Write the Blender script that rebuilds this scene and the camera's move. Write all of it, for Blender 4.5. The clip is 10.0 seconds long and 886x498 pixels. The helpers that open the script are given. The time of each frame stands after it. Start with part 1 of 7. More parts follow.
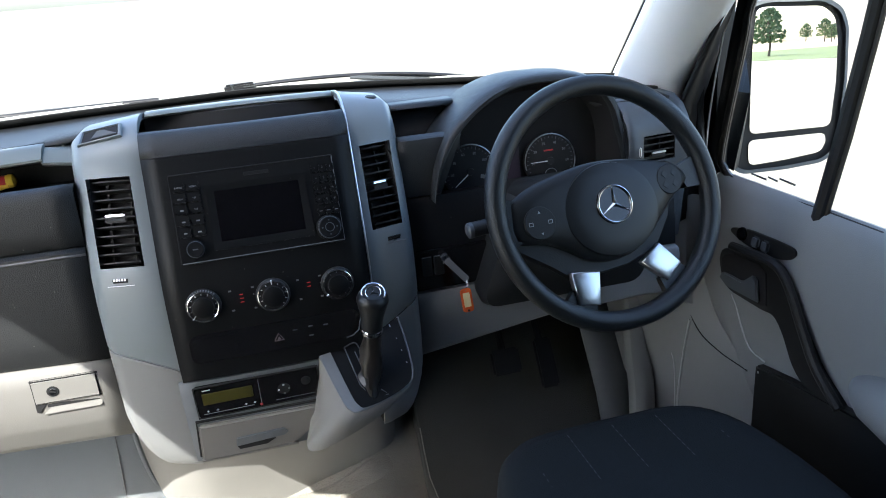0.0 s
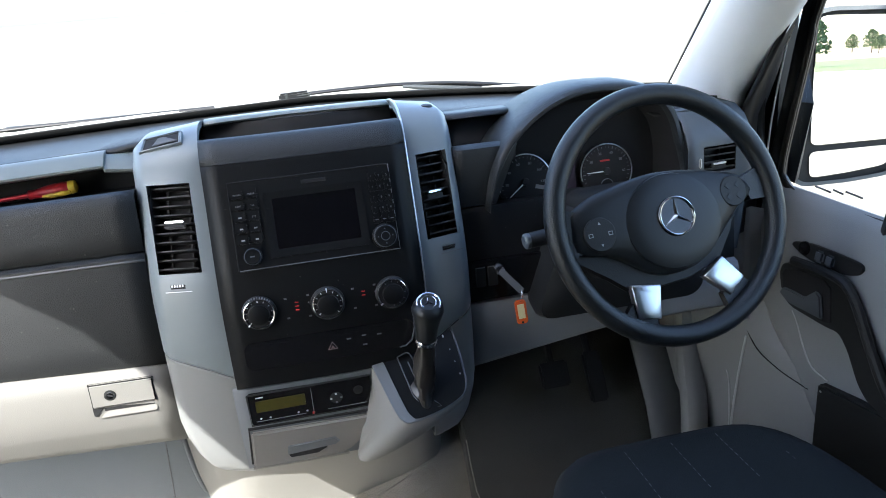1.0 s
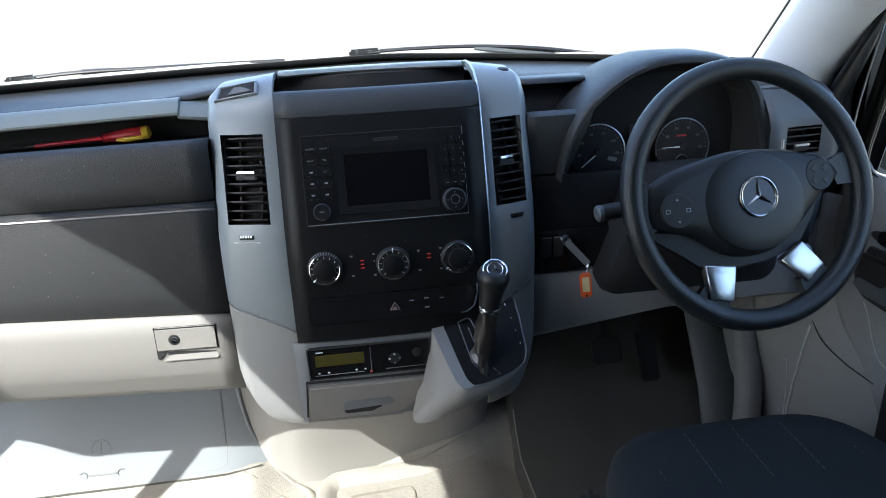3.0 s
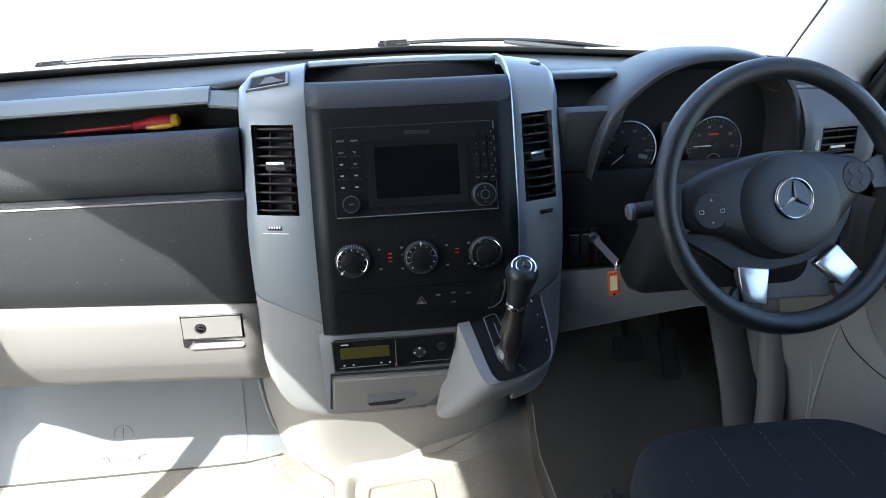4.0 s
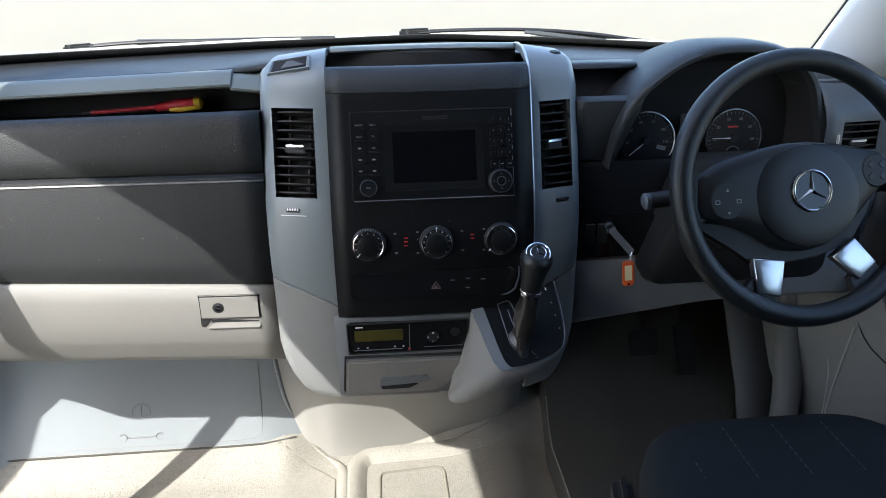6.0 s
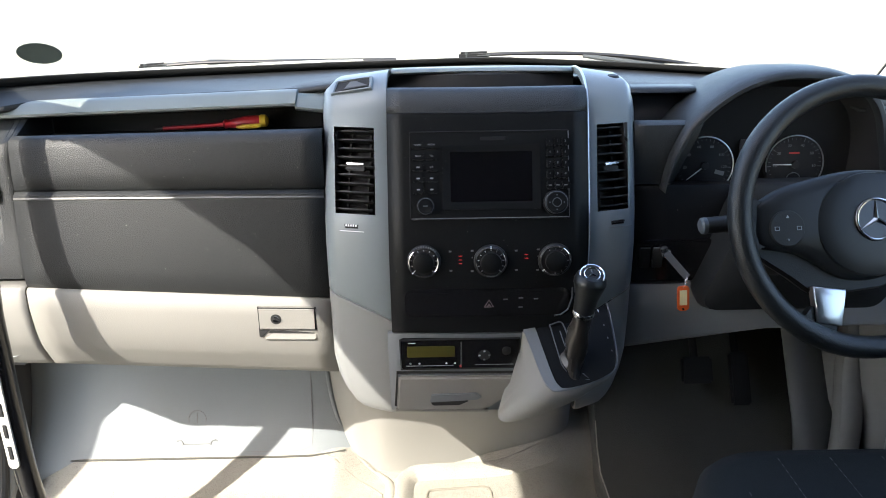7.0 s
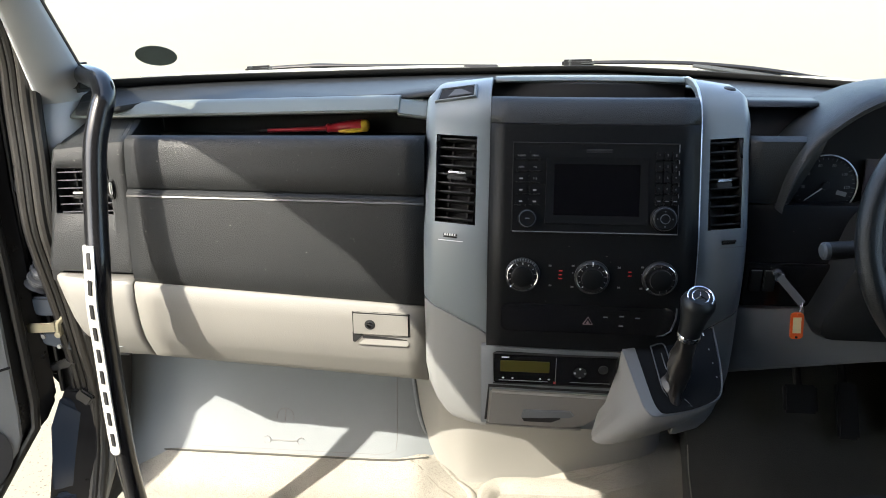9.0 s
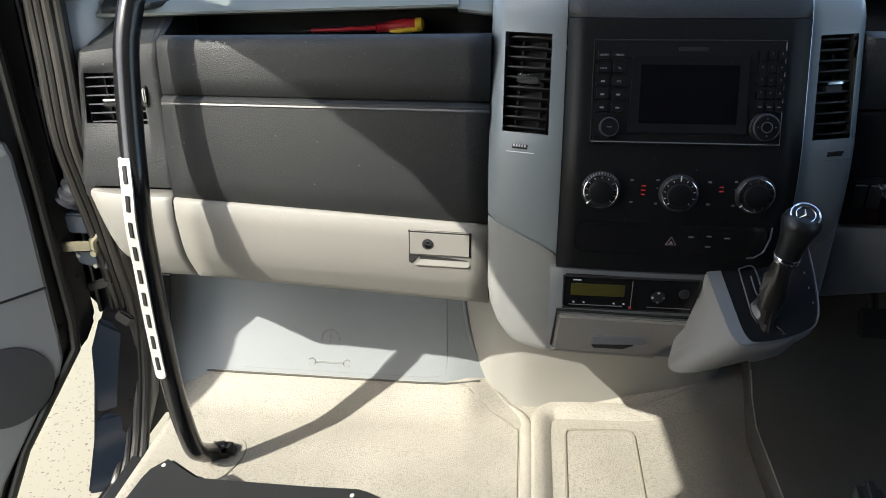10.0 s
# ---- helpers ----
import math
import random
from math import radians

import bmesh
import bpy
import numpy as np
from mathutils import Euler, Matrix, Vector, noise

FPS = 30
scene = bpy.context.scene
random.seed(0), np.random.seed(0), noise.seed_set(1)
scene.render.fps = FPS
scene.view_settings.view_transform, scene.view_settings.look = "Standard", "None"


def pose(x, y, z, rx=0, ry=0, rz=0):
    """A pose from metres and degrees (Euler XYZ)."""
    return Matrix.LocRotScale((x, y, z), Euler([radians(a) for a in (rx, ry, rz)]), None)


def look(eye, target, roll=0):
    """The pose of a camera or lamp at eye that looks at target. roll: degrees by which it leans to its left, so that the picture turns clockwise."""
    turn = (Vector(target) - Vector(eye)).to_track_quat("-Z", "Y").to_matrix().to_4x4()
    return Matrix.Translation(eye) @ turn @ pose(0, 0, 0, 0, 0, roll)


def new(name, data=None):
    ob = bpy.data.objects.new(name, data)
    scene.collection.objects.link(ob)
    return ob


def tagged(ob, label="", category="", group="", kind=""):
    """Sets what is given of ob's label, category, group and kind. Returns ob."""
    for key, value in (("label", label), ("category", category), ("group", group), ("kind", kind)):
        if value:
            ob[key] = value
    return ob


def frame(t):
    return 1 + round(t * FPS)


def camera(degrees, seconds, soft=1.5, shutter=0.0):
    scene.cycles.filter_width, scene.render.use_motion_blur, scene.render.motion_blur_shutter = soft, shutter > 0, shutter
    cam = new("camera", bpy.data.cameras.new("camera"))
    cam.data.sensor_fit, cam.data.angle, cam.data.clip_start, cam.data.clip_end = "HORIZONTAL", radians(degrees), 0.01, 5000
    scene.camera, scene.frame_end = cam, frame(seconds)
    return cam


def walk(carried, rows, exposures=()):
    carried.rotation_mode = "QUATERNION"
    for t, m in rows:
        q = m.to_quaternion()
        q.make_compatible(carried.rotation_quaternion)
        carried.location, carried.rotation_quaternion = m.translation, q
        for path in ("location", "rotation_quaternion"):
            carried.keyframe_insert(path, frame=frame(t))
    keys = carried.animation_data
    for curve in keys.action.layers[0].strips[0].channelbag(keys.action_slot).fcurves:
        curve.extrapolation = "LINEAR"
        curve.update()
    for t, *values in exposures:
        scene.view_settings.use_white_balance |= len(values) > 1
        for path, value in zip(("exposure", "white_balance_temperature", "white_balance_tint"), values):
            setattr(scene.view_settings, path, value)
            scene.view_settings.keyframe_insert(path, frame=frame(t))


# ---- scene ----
cam = camera(61.8, 10.0, soft=0.9)
PATH = [
    (0, (0.008, -1.147, 1.06), (0.453, 0.675, 0.367), -4.6),
    (0.5, (-0.003, -1.143, 1.059), (0.416, 0.695, 0.391), -4.4),
    (1, (-0.02, -1.128, 1.058), (0.337, 0.726, 0.398), -4.8),
    (1.5, (-0.04, -1.108, 1.068), (0.283, 0.742, 0.382), -4.1),
    (2, (-0.049, -1.111, 1.054), (0.249, 0.731, 0.335), -3.6),
    (2.5, (-0.051, -1.112, 1.051), (0.217, 0.732, 0.326), -3.0),
    (4, (-0.084, -1.098, 1.056), (0.124, 0.741, 0.3), -1.5),
    (4.5, (-0.074, -1.112, 1.047), (0.109, 0.732, 0.295), -1.7),
    (5, (-0.09, -1.111, 1.051), (0.107, 0.725, 0.281), -1.3),
    (6.5, (-0.075, -1.118, 1.04), (0.022, 0.734, 0.29), -0.6),
    (7, (-0.087, -1.129, 1.044), (-0.065, 0.741, 0.337), -0.7),
    (7.5, (-0.101, -1.132, 1.048), (-0.132, 0.751, 0.376), -0.8),
    (8, (-0.09, -1.121, 1.053), (-0.152, 0.772, 0.408), -0.3),
    (8.5, (-0.12, -1.123, 1.054), (-0.259, 0.77, 0.424), -0.5),
    (8.8, (-0.1206, -1.113, 1.052), (-0.308, 0.763, 0.412), -0.5),
    (9, (-0.121, -1.106, 1.051), (-0.307, 0.758, 0.35), -0.5),
    (9.5, (-0.122, -1.08, 1.022), (-0.294, 0.725, 0.178), -0.5),
    (10, (-0.199, -1.022, 1.011), (-0.429, 0.747, 0.106), -1.1),
]
walk(cam, [(t, look(eye, target, roll)) for t, eye, target, roll in PATH], exposures=[(0.0, 2.57, 6150, 7), (1.0, 2.77, 6100, 7), (2.0, 2.74, 6050, 7), (2.5, 2.37, 6000, 7), (4.0, 2.88, 6050, 7), (4.6, 2.88, 6050, 7), (5.2, 2.7, 6100, 7), (6.4, 2.12, 6250, 8), (7.0, 2.72, 6600, 8), (8.5, 2.53, 6800, 7), (9.0, 2.43, 6800, 7), (9.5, 2.12, 6650, 6), (10.0, 2.1, 6600, 5)])

# ---- light ----
SUN_WAY = Vector((1.0, 1.02, -1.33)).normalized()
world = bpy.data.worlds.new("sky")
scene.world = world
world.use_nodes = True
wn = world.node_tree
sky = wn.nodes.new("ShaderNodeTexSky")
sky.sky_type = "NISHITA"
sky.sun_disc = False
sky.dust_density, sky.ozone_density, sky.air_density = 2.2, 1.0, 1.0
sky.sun_elevation = math.asin(-SUN_WAY.z)
sky.sun_rotation = math.atan2(-SUN_WAY.x, -SUN_WAY.y)
bg = wn.nodes["Background"]
bg.inputs["Strength"].default_value = 0.15
wn.links.new(sky.outputs["Color"], bg.inputs["Color"])
sun = new("sun", bpy.data.lights.new("sun", "SUN"))
sun.data.energy, sun.data.angle, sun.data.color = 2.7, radians(0.5), (1.0, 0.945, 0.86)
sun.matrix_world = look((-6, -4, 10), Vector((-6, -4, 10)) + SUN_WAY)


# ---- materials ----
def material(name, color, rough=0.5, metal=0.0, vary=0.12, scale=6.0, grain=0.0, grain_scale=500.0, cells=False, speck=None, spec=0.5, emit=0.0):
    """Principled surface with two scales of variation: broad stains and fine grain with bump; speck: (scale, amount, colour) dust."""
    m = bpy.data.materials.new(name)
    m.use_nodes = True
    t = m.node_tree
    b = t.nodes["Principled BSDF"]
    b.inputs["Metallic"].default_value = metal
    b.inputs["Specular IOR Level"].default_value = spec
    co = t.nodes.new("ShaderNodeTexCoord")
    n1 = t.nodes.new("ShaderNodeTexNoise")
    n1.inputs["Scale"].default_value = scale
    n1.inputs["Detail"].default_value = 6
    t.links.new(co.outputs["Object"], n1.inputs["Vector"])
    mix = t.nodes.new("ShaderNodeMix")
    mix.data_type = "RGBA"
    c = Vector(color)
    mix.inputs["A"].default_value = (*(c * (1 - vary)), 1)
    mix.inputs["B"].default_value = (*(c * (1 + vary)), 1)
    t.links.new(n1.outputs["Fac"], mix.inputs["Factor"])
    out = mix.outputs["Result"]
    if speck:
        n2 = t.nodes.new("ShaderNodeTexNoise")
        n2.inputs["Scale"].default_value = speck[0]
        n2.inputs["Detail"].default_value = 3
        t.links.new(co.outputs["Object"], n2.inputs["Vector"])
        ramp = t.nodes.new("ShaderNodeValToRGB")
        ramp.color_ramp.elements[0].position = 1 - speck[1]
        ramp.color_ramp.elements[1].position = min(1.0, 1 - speck[1] + 0.06)
        t.links.new(n2.outputs["Fac"], ramp.inputs["Fac"])
        mx = t.nodes.new("ShaderNodeMix")
        mx.data_type = "RGBA"
        t.links.new(ramp.outputs["Color"], mx.inputs["Factor"])
        t.links.new(out, mx.inputs["A"])
        mx.inputs["B"].default_value = (*speck[2], 1)
        out = mx.outputs["Result"]
    t.links.new(out, b.inputs["Base Color"])
    rr = t.nodes.new("ShaderNodeMapRange")
    soft = 0.08 if rough > 0.15 else rough * 0.25
    rr.inputs["To Min"].default_value = rough - soft
    rr.inputs["To Max"].default_value = min(1.0, rough + soft)
    t.links.new(n1.outputs["Fac"], rr.inputs["Value"])
    t.links.new(rr.outputs["Result"], b.inputs["Roughness"])
    if grain:
        g = t.nodes.new("ShaderNodeTexVoronoi" if cells else "ShaderNodeTexNoise")
        g.inputs["Scale"].default_value = grain_scale
        t.links.new(co.outputs["Object"], g.inputs["Vector"])
        bp = t.nodes.new("ShaderNodeBump")
        bp.inputs["Strength"].default_value = grain
        bp.inputs["Distance"].default_value = 0.001
        t.links.new(g.outputs["Distance" if cells else "Fac"], bp.inputs["Height"])
        t.links.new(bp.outputs["Normal"], b.inputs["Normal"])
    if emit:
        b.inputs["Emission Color"].default_value = (*color, 1)
        b.inputs["Emission Strength"].default_value = emit
    return m


def glass(name, tint=(1, 1, 1), gloss=1.0):
    m = bpy.data.materials.new(name)
    m.use_nodes = True
    t = m.node_tree
    t.nodes.remove(t.nodes["Principled BSDF"])
    a = t.nodes.new("ShaderNodeBsdfTransparent")
    a.inputs["Color"].default_value = (*tint, 1)
    g = t.nodes.new("ShaderNodeBsdfGlossy")
    g.inputs["Roughness"].default_value = 0.02
    lw = t.nodes.new("ShaderNodeLayerWeight")
    lw.inputs["Blend"].default_value = 0.5
    pw = t.nodes.new("ShaderNodeMath")
    pw.operation = "POWER"
    pw.inputs[1].default_value = 5.0
    t.links.new(lw.outputs["Facing"], pw.inputs[0])
    f = t.nodes.new("ShaderNodeMath")
    f.operation = "MULTIPLY_ADD"
    f.inputs[1].default_value, f.inputs[2].default_value = 0.6 * gloss, 0.03 * gloss
    t.links.new(pw.outputs[0], f.inputs[0])
    x = t.nodes.new("ShaderNodeMixShader")
    t.links.new(f.outputs[0], x.inputs[0])
    t.links.new(a.outputs[0], x.inputs[1])
    t.links.new(g.outputs[0], x.inputs[2])
    t.links.new(x.outputs[0], t.nodes["Material Output"].inputs["Surface"])
    return m


DUST = (0.19, 0.18, 0.165)
LINING = material("dark rear lining", (0.035, 0.035, 0.036), 0.8, grain=0.4)
DASH = material("dark dashboard plastic", (0.0148, 0.0160, 0.0172), 0.47, spec=0.36, grain=0.46, grain_scale=650, cells=True, speck=(260, 0.295, DUST))
DASH_SOFT = material("soft dark plastic", (0.019, 0.021, 0.0225), 0.42, spec=0.32, grain=0.4, grain_scale=600, cells=True)
FACE = material("black fascia plastic", (0.0075, 0.008, 0.0088), 0.42, spec=0.16, grain=0.2, grain_scale=700, speck=(260, 0.26, DUST))
BLACK = material("black trim plastic", (0.013, 0.0138, 0.0145), 0.5, spec=0.32, grain=0.3)
GLOSSBLACK = material("glossy black plastic", (0.008, 0.008, 0.009), 0.2)
PLATEBLACK = material("satin black gate plastic", (0.006, 0.0065, 0.007), 0.4, spec=0.10)
# Near-black for gaps and black parts; also puts shade into recesses and trays.
HOLE = material("near-black plastic and recess shade", (0.006, 0.006, 0.007), 0.8)
SILVERDARK = material("dark blue grey plastic", (0.06, 0.07, 0.08), 0.5, vary=0.05, grain=0.2, grain_scale=800)
LIPGREY = material("grey green lip plastic", (0.125, 0.142, 0.132), 0.4, vary=0.06, grain=0.2, grain_scale=700)
# Lighter than the lid itself, to paint the sun's sheen on its edge.
EDGEGREY = material("lid edge with painted sheen", (0.085, 0.083, 0.08), 0.36, spec=0.7, vary=0.1)
SILVER = material("blue grey painted plastic", (0.162, 0.186, 0.200), 0.33, vary=0.05, grain=0.15, grain_scale=900)
LIGHT = material("light warm grey plastic", (0.172, 0.167, 0.155), 0.6, vary=0.05, grain=0.3, grain_scale=700)
TUNNELGREY = material("pale warm grey tunnel plastic", (0.235, 0.228, 0.210), 0.6, vary=0.06, grain=0.3, grain_scale=600)
FRAMEGREY = material("mid grey frame plastic", (0.115, 0.125, 0.135), 0.55, vary=0.06, grain=0.2, grain_scale=700)
FOOTGREY = material("light grey upright plastic", (0.178, 0.182, 0.182), 0.5, vary=0.05, grain=0.25, grain_scale=700)
HEADLINER = material("grey headliner cloth", (0.22, 0.22, 0.215), 0.9, vary=0.08, grain=0.4, grain_scale=300)
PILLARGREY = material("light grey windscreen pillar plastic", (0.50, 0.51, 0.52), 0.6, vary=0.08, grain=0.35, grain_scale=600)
PALE = material("light grey plastic", (0.160, 0.176, 0.186), 0.6, vary=0.06, grain=0.3, grain_scale=600)
TRIM = material("grey door plastic", (0.215, 0.222, 0.228), 0.6, vary=0.08, grain=0.35, grain_scale=600)
# Paler than the trim: stands for light caught on folds and ribs.
FOLDLIT = material("pale trim plastic for lit folds", (0.40, 0.41, 0.42), 0.5, vary=0.1)
# Same trim as the other pillar; the skylight on it is painted in.
PILLARLIT = material("pillar trim lightened for skylight", (0.78, 0.80, 0.81), 0.65, vary=0.06, grain=0.3, grain_scale=600)
WIPERGREY = material("dull dark grey wiper metal", (0.05, 0.055, 0.055), 0.38, vary=0.2, scale=30)
RUBBER = material("black rubber", (0.010, 0.0095, 0.009), 0.42, vary=0.3, grain=0.3)
WORN = material("worn dark rubber seal", (0.026, 0.024, 0.022), 0.38, vary=0.4, scale=14, grain=0.4)
MATRUBBER = material("dusty grey rubber floor", (0.250, 0.236, 0.206), 0.62, vary=0.34, scale=5, grain=0.9, grain_scale=420, speck=(430, 0.455, (0.150, 0.138, 0.112)))
MATGROOVE = material("darker rubber of the floor lines", (0.155, 0.142, 0.115), 0.85, vary=0.3, scale=30)
MATDARK = material("dusty olive grey floor mat", (0.048, 0.048, 0.042), 0.85, vary=0.45, scale=6, grain=0.9, grain_scale=380, speck=(500, 0.40, (0.085, 0.082, 0.072)))
PADPLASTIC = material("smooth black pad plastic", (0.0105, 0.0118, 0.0128), 0.42, spec=0.4, grain=0.12, grain_scale=800)
LEATHERGREY = material("worn dark leather", (0.017, 0.0145, 0.0125), 0.30, vary=0.3, scale=30, grain=0.25, grain_scale=500, cells=True)
SIGNGREY = material("grey moulded sign", (0.16, 0.16, 0.16), 0.6)
WHEEL = material("black steering wheel rubber", (0.0115, 0.0135, 0.015), 0.36, spec=0.42, grain=0.35, grain_scale=700, cells=True)
FABRIC = material("dark blue black seat fabric", (0.0135, 0.0160, 0.0175), 0.95, spec=0.2, vary=0.3, grain=0.9, grain_scale=420)
STITCH = material("grey thread", (0.07, 0.075, 0.08), 0.9)
CHROME = material("chrome", (0.75, 0.76, 0.78), 0.12, metal=1.0, vary=0.03)
SATIN = material("satin silver", (0.56, 0.58, 0.60), 0.30, metal=1.0, vary=0.04, grain=0.05)
STEELGREY = material("matt grey metal strip", (0.34, 0.34, 0.325), 0.5, vary=0.1)
WHITE = material("white print", (0.65, 0.66, 0.68), 0.6)
PRINT = material("soft white print", (0.25, 0.26, 0.27), 0.6)
GREYPRINT = material("grey print", (0.15, 0.157, 0.165), 0.6)
RED = material("red screwdriver plastic", (0.36, 0.012, 0.022), 0.35, vary=0.1)
YELLOW = material("yellow grip plastic", (0.6, 0.40, 0.03), 0.4)
ORANGE = material("orange key tag plastic", (0.75, 0.12, 0.02), 0.35)
PAPER = material("cream paper label", (0.75, 0.66, 0.40), 0.8)
LCD = material("olive lcd display", (0.055, 0.05, 0.012), 0.3)
SCREEN = material("dark display screen", (0.004, 0.004, 0.005), 0.12)
REDLIT = material("red indicator lamp", (0.5, 0.02, 0.02), 0.4, emit=0.05)
REDNEEDLE = material("red print", (0.5, 0.02, 0.02), 0.4)
PAINT = material("dark blue car paint", (0.028, 0.038, 0.056), 0.18, vary=0.1, spec=0.6)
# Second tone of the body paint, coloured as it looks in shade.
HINGEBLUE = material("body paint toned slate blue for shade", (0.045, 0.058, 0.078), 0.4, vary=0.25, scale=25)
BLACKPAINT = material("black painted door frame", (0.008, 0.008, 0.009), 0.3, vary=0.4, scale=20, speck=(90, 0.24, (0.12, 0.11, 0.10)))
PLATED = material("zinc plated steel", (0.42, 0.39, 0.29), 0.4, metal=0.8, vary=0.2, scale=30)
BELLOWS = material("grey rubber and sunlit slat tone", (0.045, 0.047, 0.053), 0.5)
GRAVEL = material("pale gravel", (0.190, 0.172, 0.126), 0.9, vary=0.14, scale=1.2, grain=0.8, grain_scale=30, speck=(80, 0.385, (0.10, 0.075, 0.06)))
GRASS = material("mown grass", (0.09, 0.12, 0.03), 0.9, vary=0.4, scale=1.0, grain=1.0, grain_scale=25)
BARK = material("brown bark", (0.09, 0.065, 0.045), 0.9, vary=0.4, scale=12, grain=1.0, grain_scale=60)
LEAF = material("green leaves", (0.09, 0.125, 0.05), 0.7, vary=0.5, scale=3)
COWLPALE = material("pale sunlit cowl edge", (0.30, 0.31, 0.27), 0.6, vary=0.3, scale=14, grain=0.3)
GLASS = glass("clear glass")
DISCGREEN = material("dark green printed paper", (0.10, 0.13, 0.12), 0.6, vary=0.2, scale=40)
MIRROR = material("mirror glass", (0.8, 0.82, 0.82), 0.0, metal=1.0, vary=0.0)


# ---- building helpers ----
WHERE = {}


def thing(name, at, label, category, group="", kind=""):
    ob = new(name)
    ob.location = at
    ob.empty_display_size = 0.05
    WHERE[ob.name] = Matrix.Translation(at)
    return tagged(ob, label, category, group, kind)


def mesh_of(name, bm, mat, sharp=35, smooth=True):
    bmesh.ops.remove_doubles(bm, verts=bm.verts, dist=1e-6)
    bmesh.ops.recalc_face_normals(bm, faces=bm.faces)
    for f in bm.faces:
        f.smooth = smooth
    lim = radians(sharp)
    for e in bm.edges:
        if len(e.link_faces) == 2:
            e.smooth = e.calc_face_angle(0) < lim
    me = bpy.data.meshes.new(name)
    bm.to_mesh(me)
    bm.free()
    me.materials.append(mat)
    return me


def part(name, bm, mat, parent=None, label="", sharp=35, thick=0.0):
    ob = new(name, mesh_of(name, bm, mat, sharp))
    if parent:
        ob.parent = parent
        ob.matrix_parent_inverse = WHERE.get(parent.name, Matrix()).inverted()
    if thick:
        s = ob.modifiers.new("thickness", "SOLIDIFY")
        s.thickness, s.offset = thick, 0
    return tagged(ob, label)


def B():
    return bmesh.new()


def setting(name, bm, mat, label, category, thick=0.0, sharp=35):
    return tagged(part(name, bm, mat, None, "", sharp, thick), label, category, "", "structure")


def rounded(bm, verts, width, segs=2):
    """Round the edges of the solid that owns these vertices."""
    es = {e for v in verts for e in v.link_edges if len(e.link_faces) == 2 and e.calc_face_angle(0) > radians(25)}
    if width > 0:
        bmesh.ops.bevel(bm, geom=list(es), offset=width, segments=segs, affect="EDGES", clamp_overlap=True)


def box(bm, m, size, bevel=0.0, segs=2):
    """A box of that size round the pose m."""
    t = B()
    r = bmesh.ops.create_cube(t, size=1.0, matrix=Matrix.Diagonal((*size, 1)))
    rounded(t, r["verts"], bevel, segs)
    bmesh.ops.transform(t, matrix=m, verts=t.verts)
    absorb(bm, t)
    return bm


def absorb(bm, other):
    me = bpy.data.meshes.new("piece")
    other.to_mesh(me)
    other.free()
    bm.from_mesh(me)
    bpy.data.meshes.remove(me)


def prism(bm, pts, out, bevel=0.0, segs=2):
    """A flat polygon pushed along the vector out."""
    t = B()
    a = [t.verts.new(p) for p in pts]
    b = [t.verts.new(Vector(p) + Vector(out)) for p in pts]
    t.faces.new(a)
    t.faces.new(b[::-1])
    n = len(a)
    for i in range(n):
        t.faces.new((a[i], b[i], b[(i + 1) % n], a[(i + 1) % n]))
    bmesh.ops.recalc_face_normals(t, faces=t.faces)
    rounded(t, t.verts[:], bevel, segs)
    absorb(bm, t)
    return bm


def grid(bm, rows, skip=None, close=False):
    vs = [[bm.verts.new(p) for p in r] for r in rows]
    n = len(rows[0])
    for i in range(len(vs) - 1):
        for j in range(n if close else n - 1):
            if skip and skip(i, j):
                continue
            k = (j + 1) % n
            bm.faces.new((vs[i][j], vs[i][k], vs[i + 1][k], vs[i + 1][j]))
    return vs


def loft(bm, rings, caps=True):
    vs = grid(bm, rings, close=True)
    if caps:
        bm.faces.new(vs[0][::-1])
        bm.faces.new(vs[-1])
    return bm


def curve_points(pts, n=8):
    """A smooth line through points."""
    p = [Vector(q) for q in pts]
    p = [p[0] * 2 - p[1]] + p + [p[-1] * 2 - p[-2]]
    out = []
    for i in range(1, len(p) - 2):
        a, b, c, d = p[i - 1 : i + 3]
        for k in range(n):
            s = k / n
            out.append(0.5 * (2 * b + (c - a) * s + (2 * a - 5 * b + 4 * c - d) * s * s + (3 * b - a - 3 * c + d) * s**3))
    out.append(p[-2])
    return out


def tube(bm, pts, radius, n=12, flat=1.0, caps=True):
    """A round bar along a line; radius may be a list."""
    p = [Vector(q) for q in pts]
    rs = radius if isinstance(radius, (list, tuple)) else [radius] * len(p)
    rings, side = [], None
    for i, q in enumerate(p):
        d = (p[min(i + 1, len(p) - 1)] - p[max(i - 1, 0)]).normalized()
        if side is None:
            side = d.orthogonal().normalized()
        side = (side - d * side.dot(d)).normalized()
        up = d.cross(side)
        rings.append([q + rs[i] * (math.cos(a) * side + flat * math.sin(a) * up) for a in [2 * math.pi * k / n for k in range(n)]])
    return loft(bm, rings, caps)


def lathe(bm, m, profile, n=32):
    """A turned solid: profile of (radius, height) along m's z."""
    rings = [[m @ Vector((r * math.cos(a), r * math.sin(a), h)) for a in [2 * math.pi * k / n for k in range(n)]] for r, h in profile]
    return loft(bm, rings)


def ring(bm, m, r, wide, n=48, k=8, tall=None):
    """A torus round m's z."""
    tall = tall or wide
    rows = []
    for i in range(n):
        a = 2 * math.pi * i / n
        rows.append([m @ Vector(((r + wide * math.cos(b)) * math.cos(a), (r + wide * math.cos(b)) * math.sin(a), tall * math.sin(b))) for b in [2 * math.pi * j / k for j in range(k)]])
    grid(bm, rows + [rows[0]], close=True)
    return bm


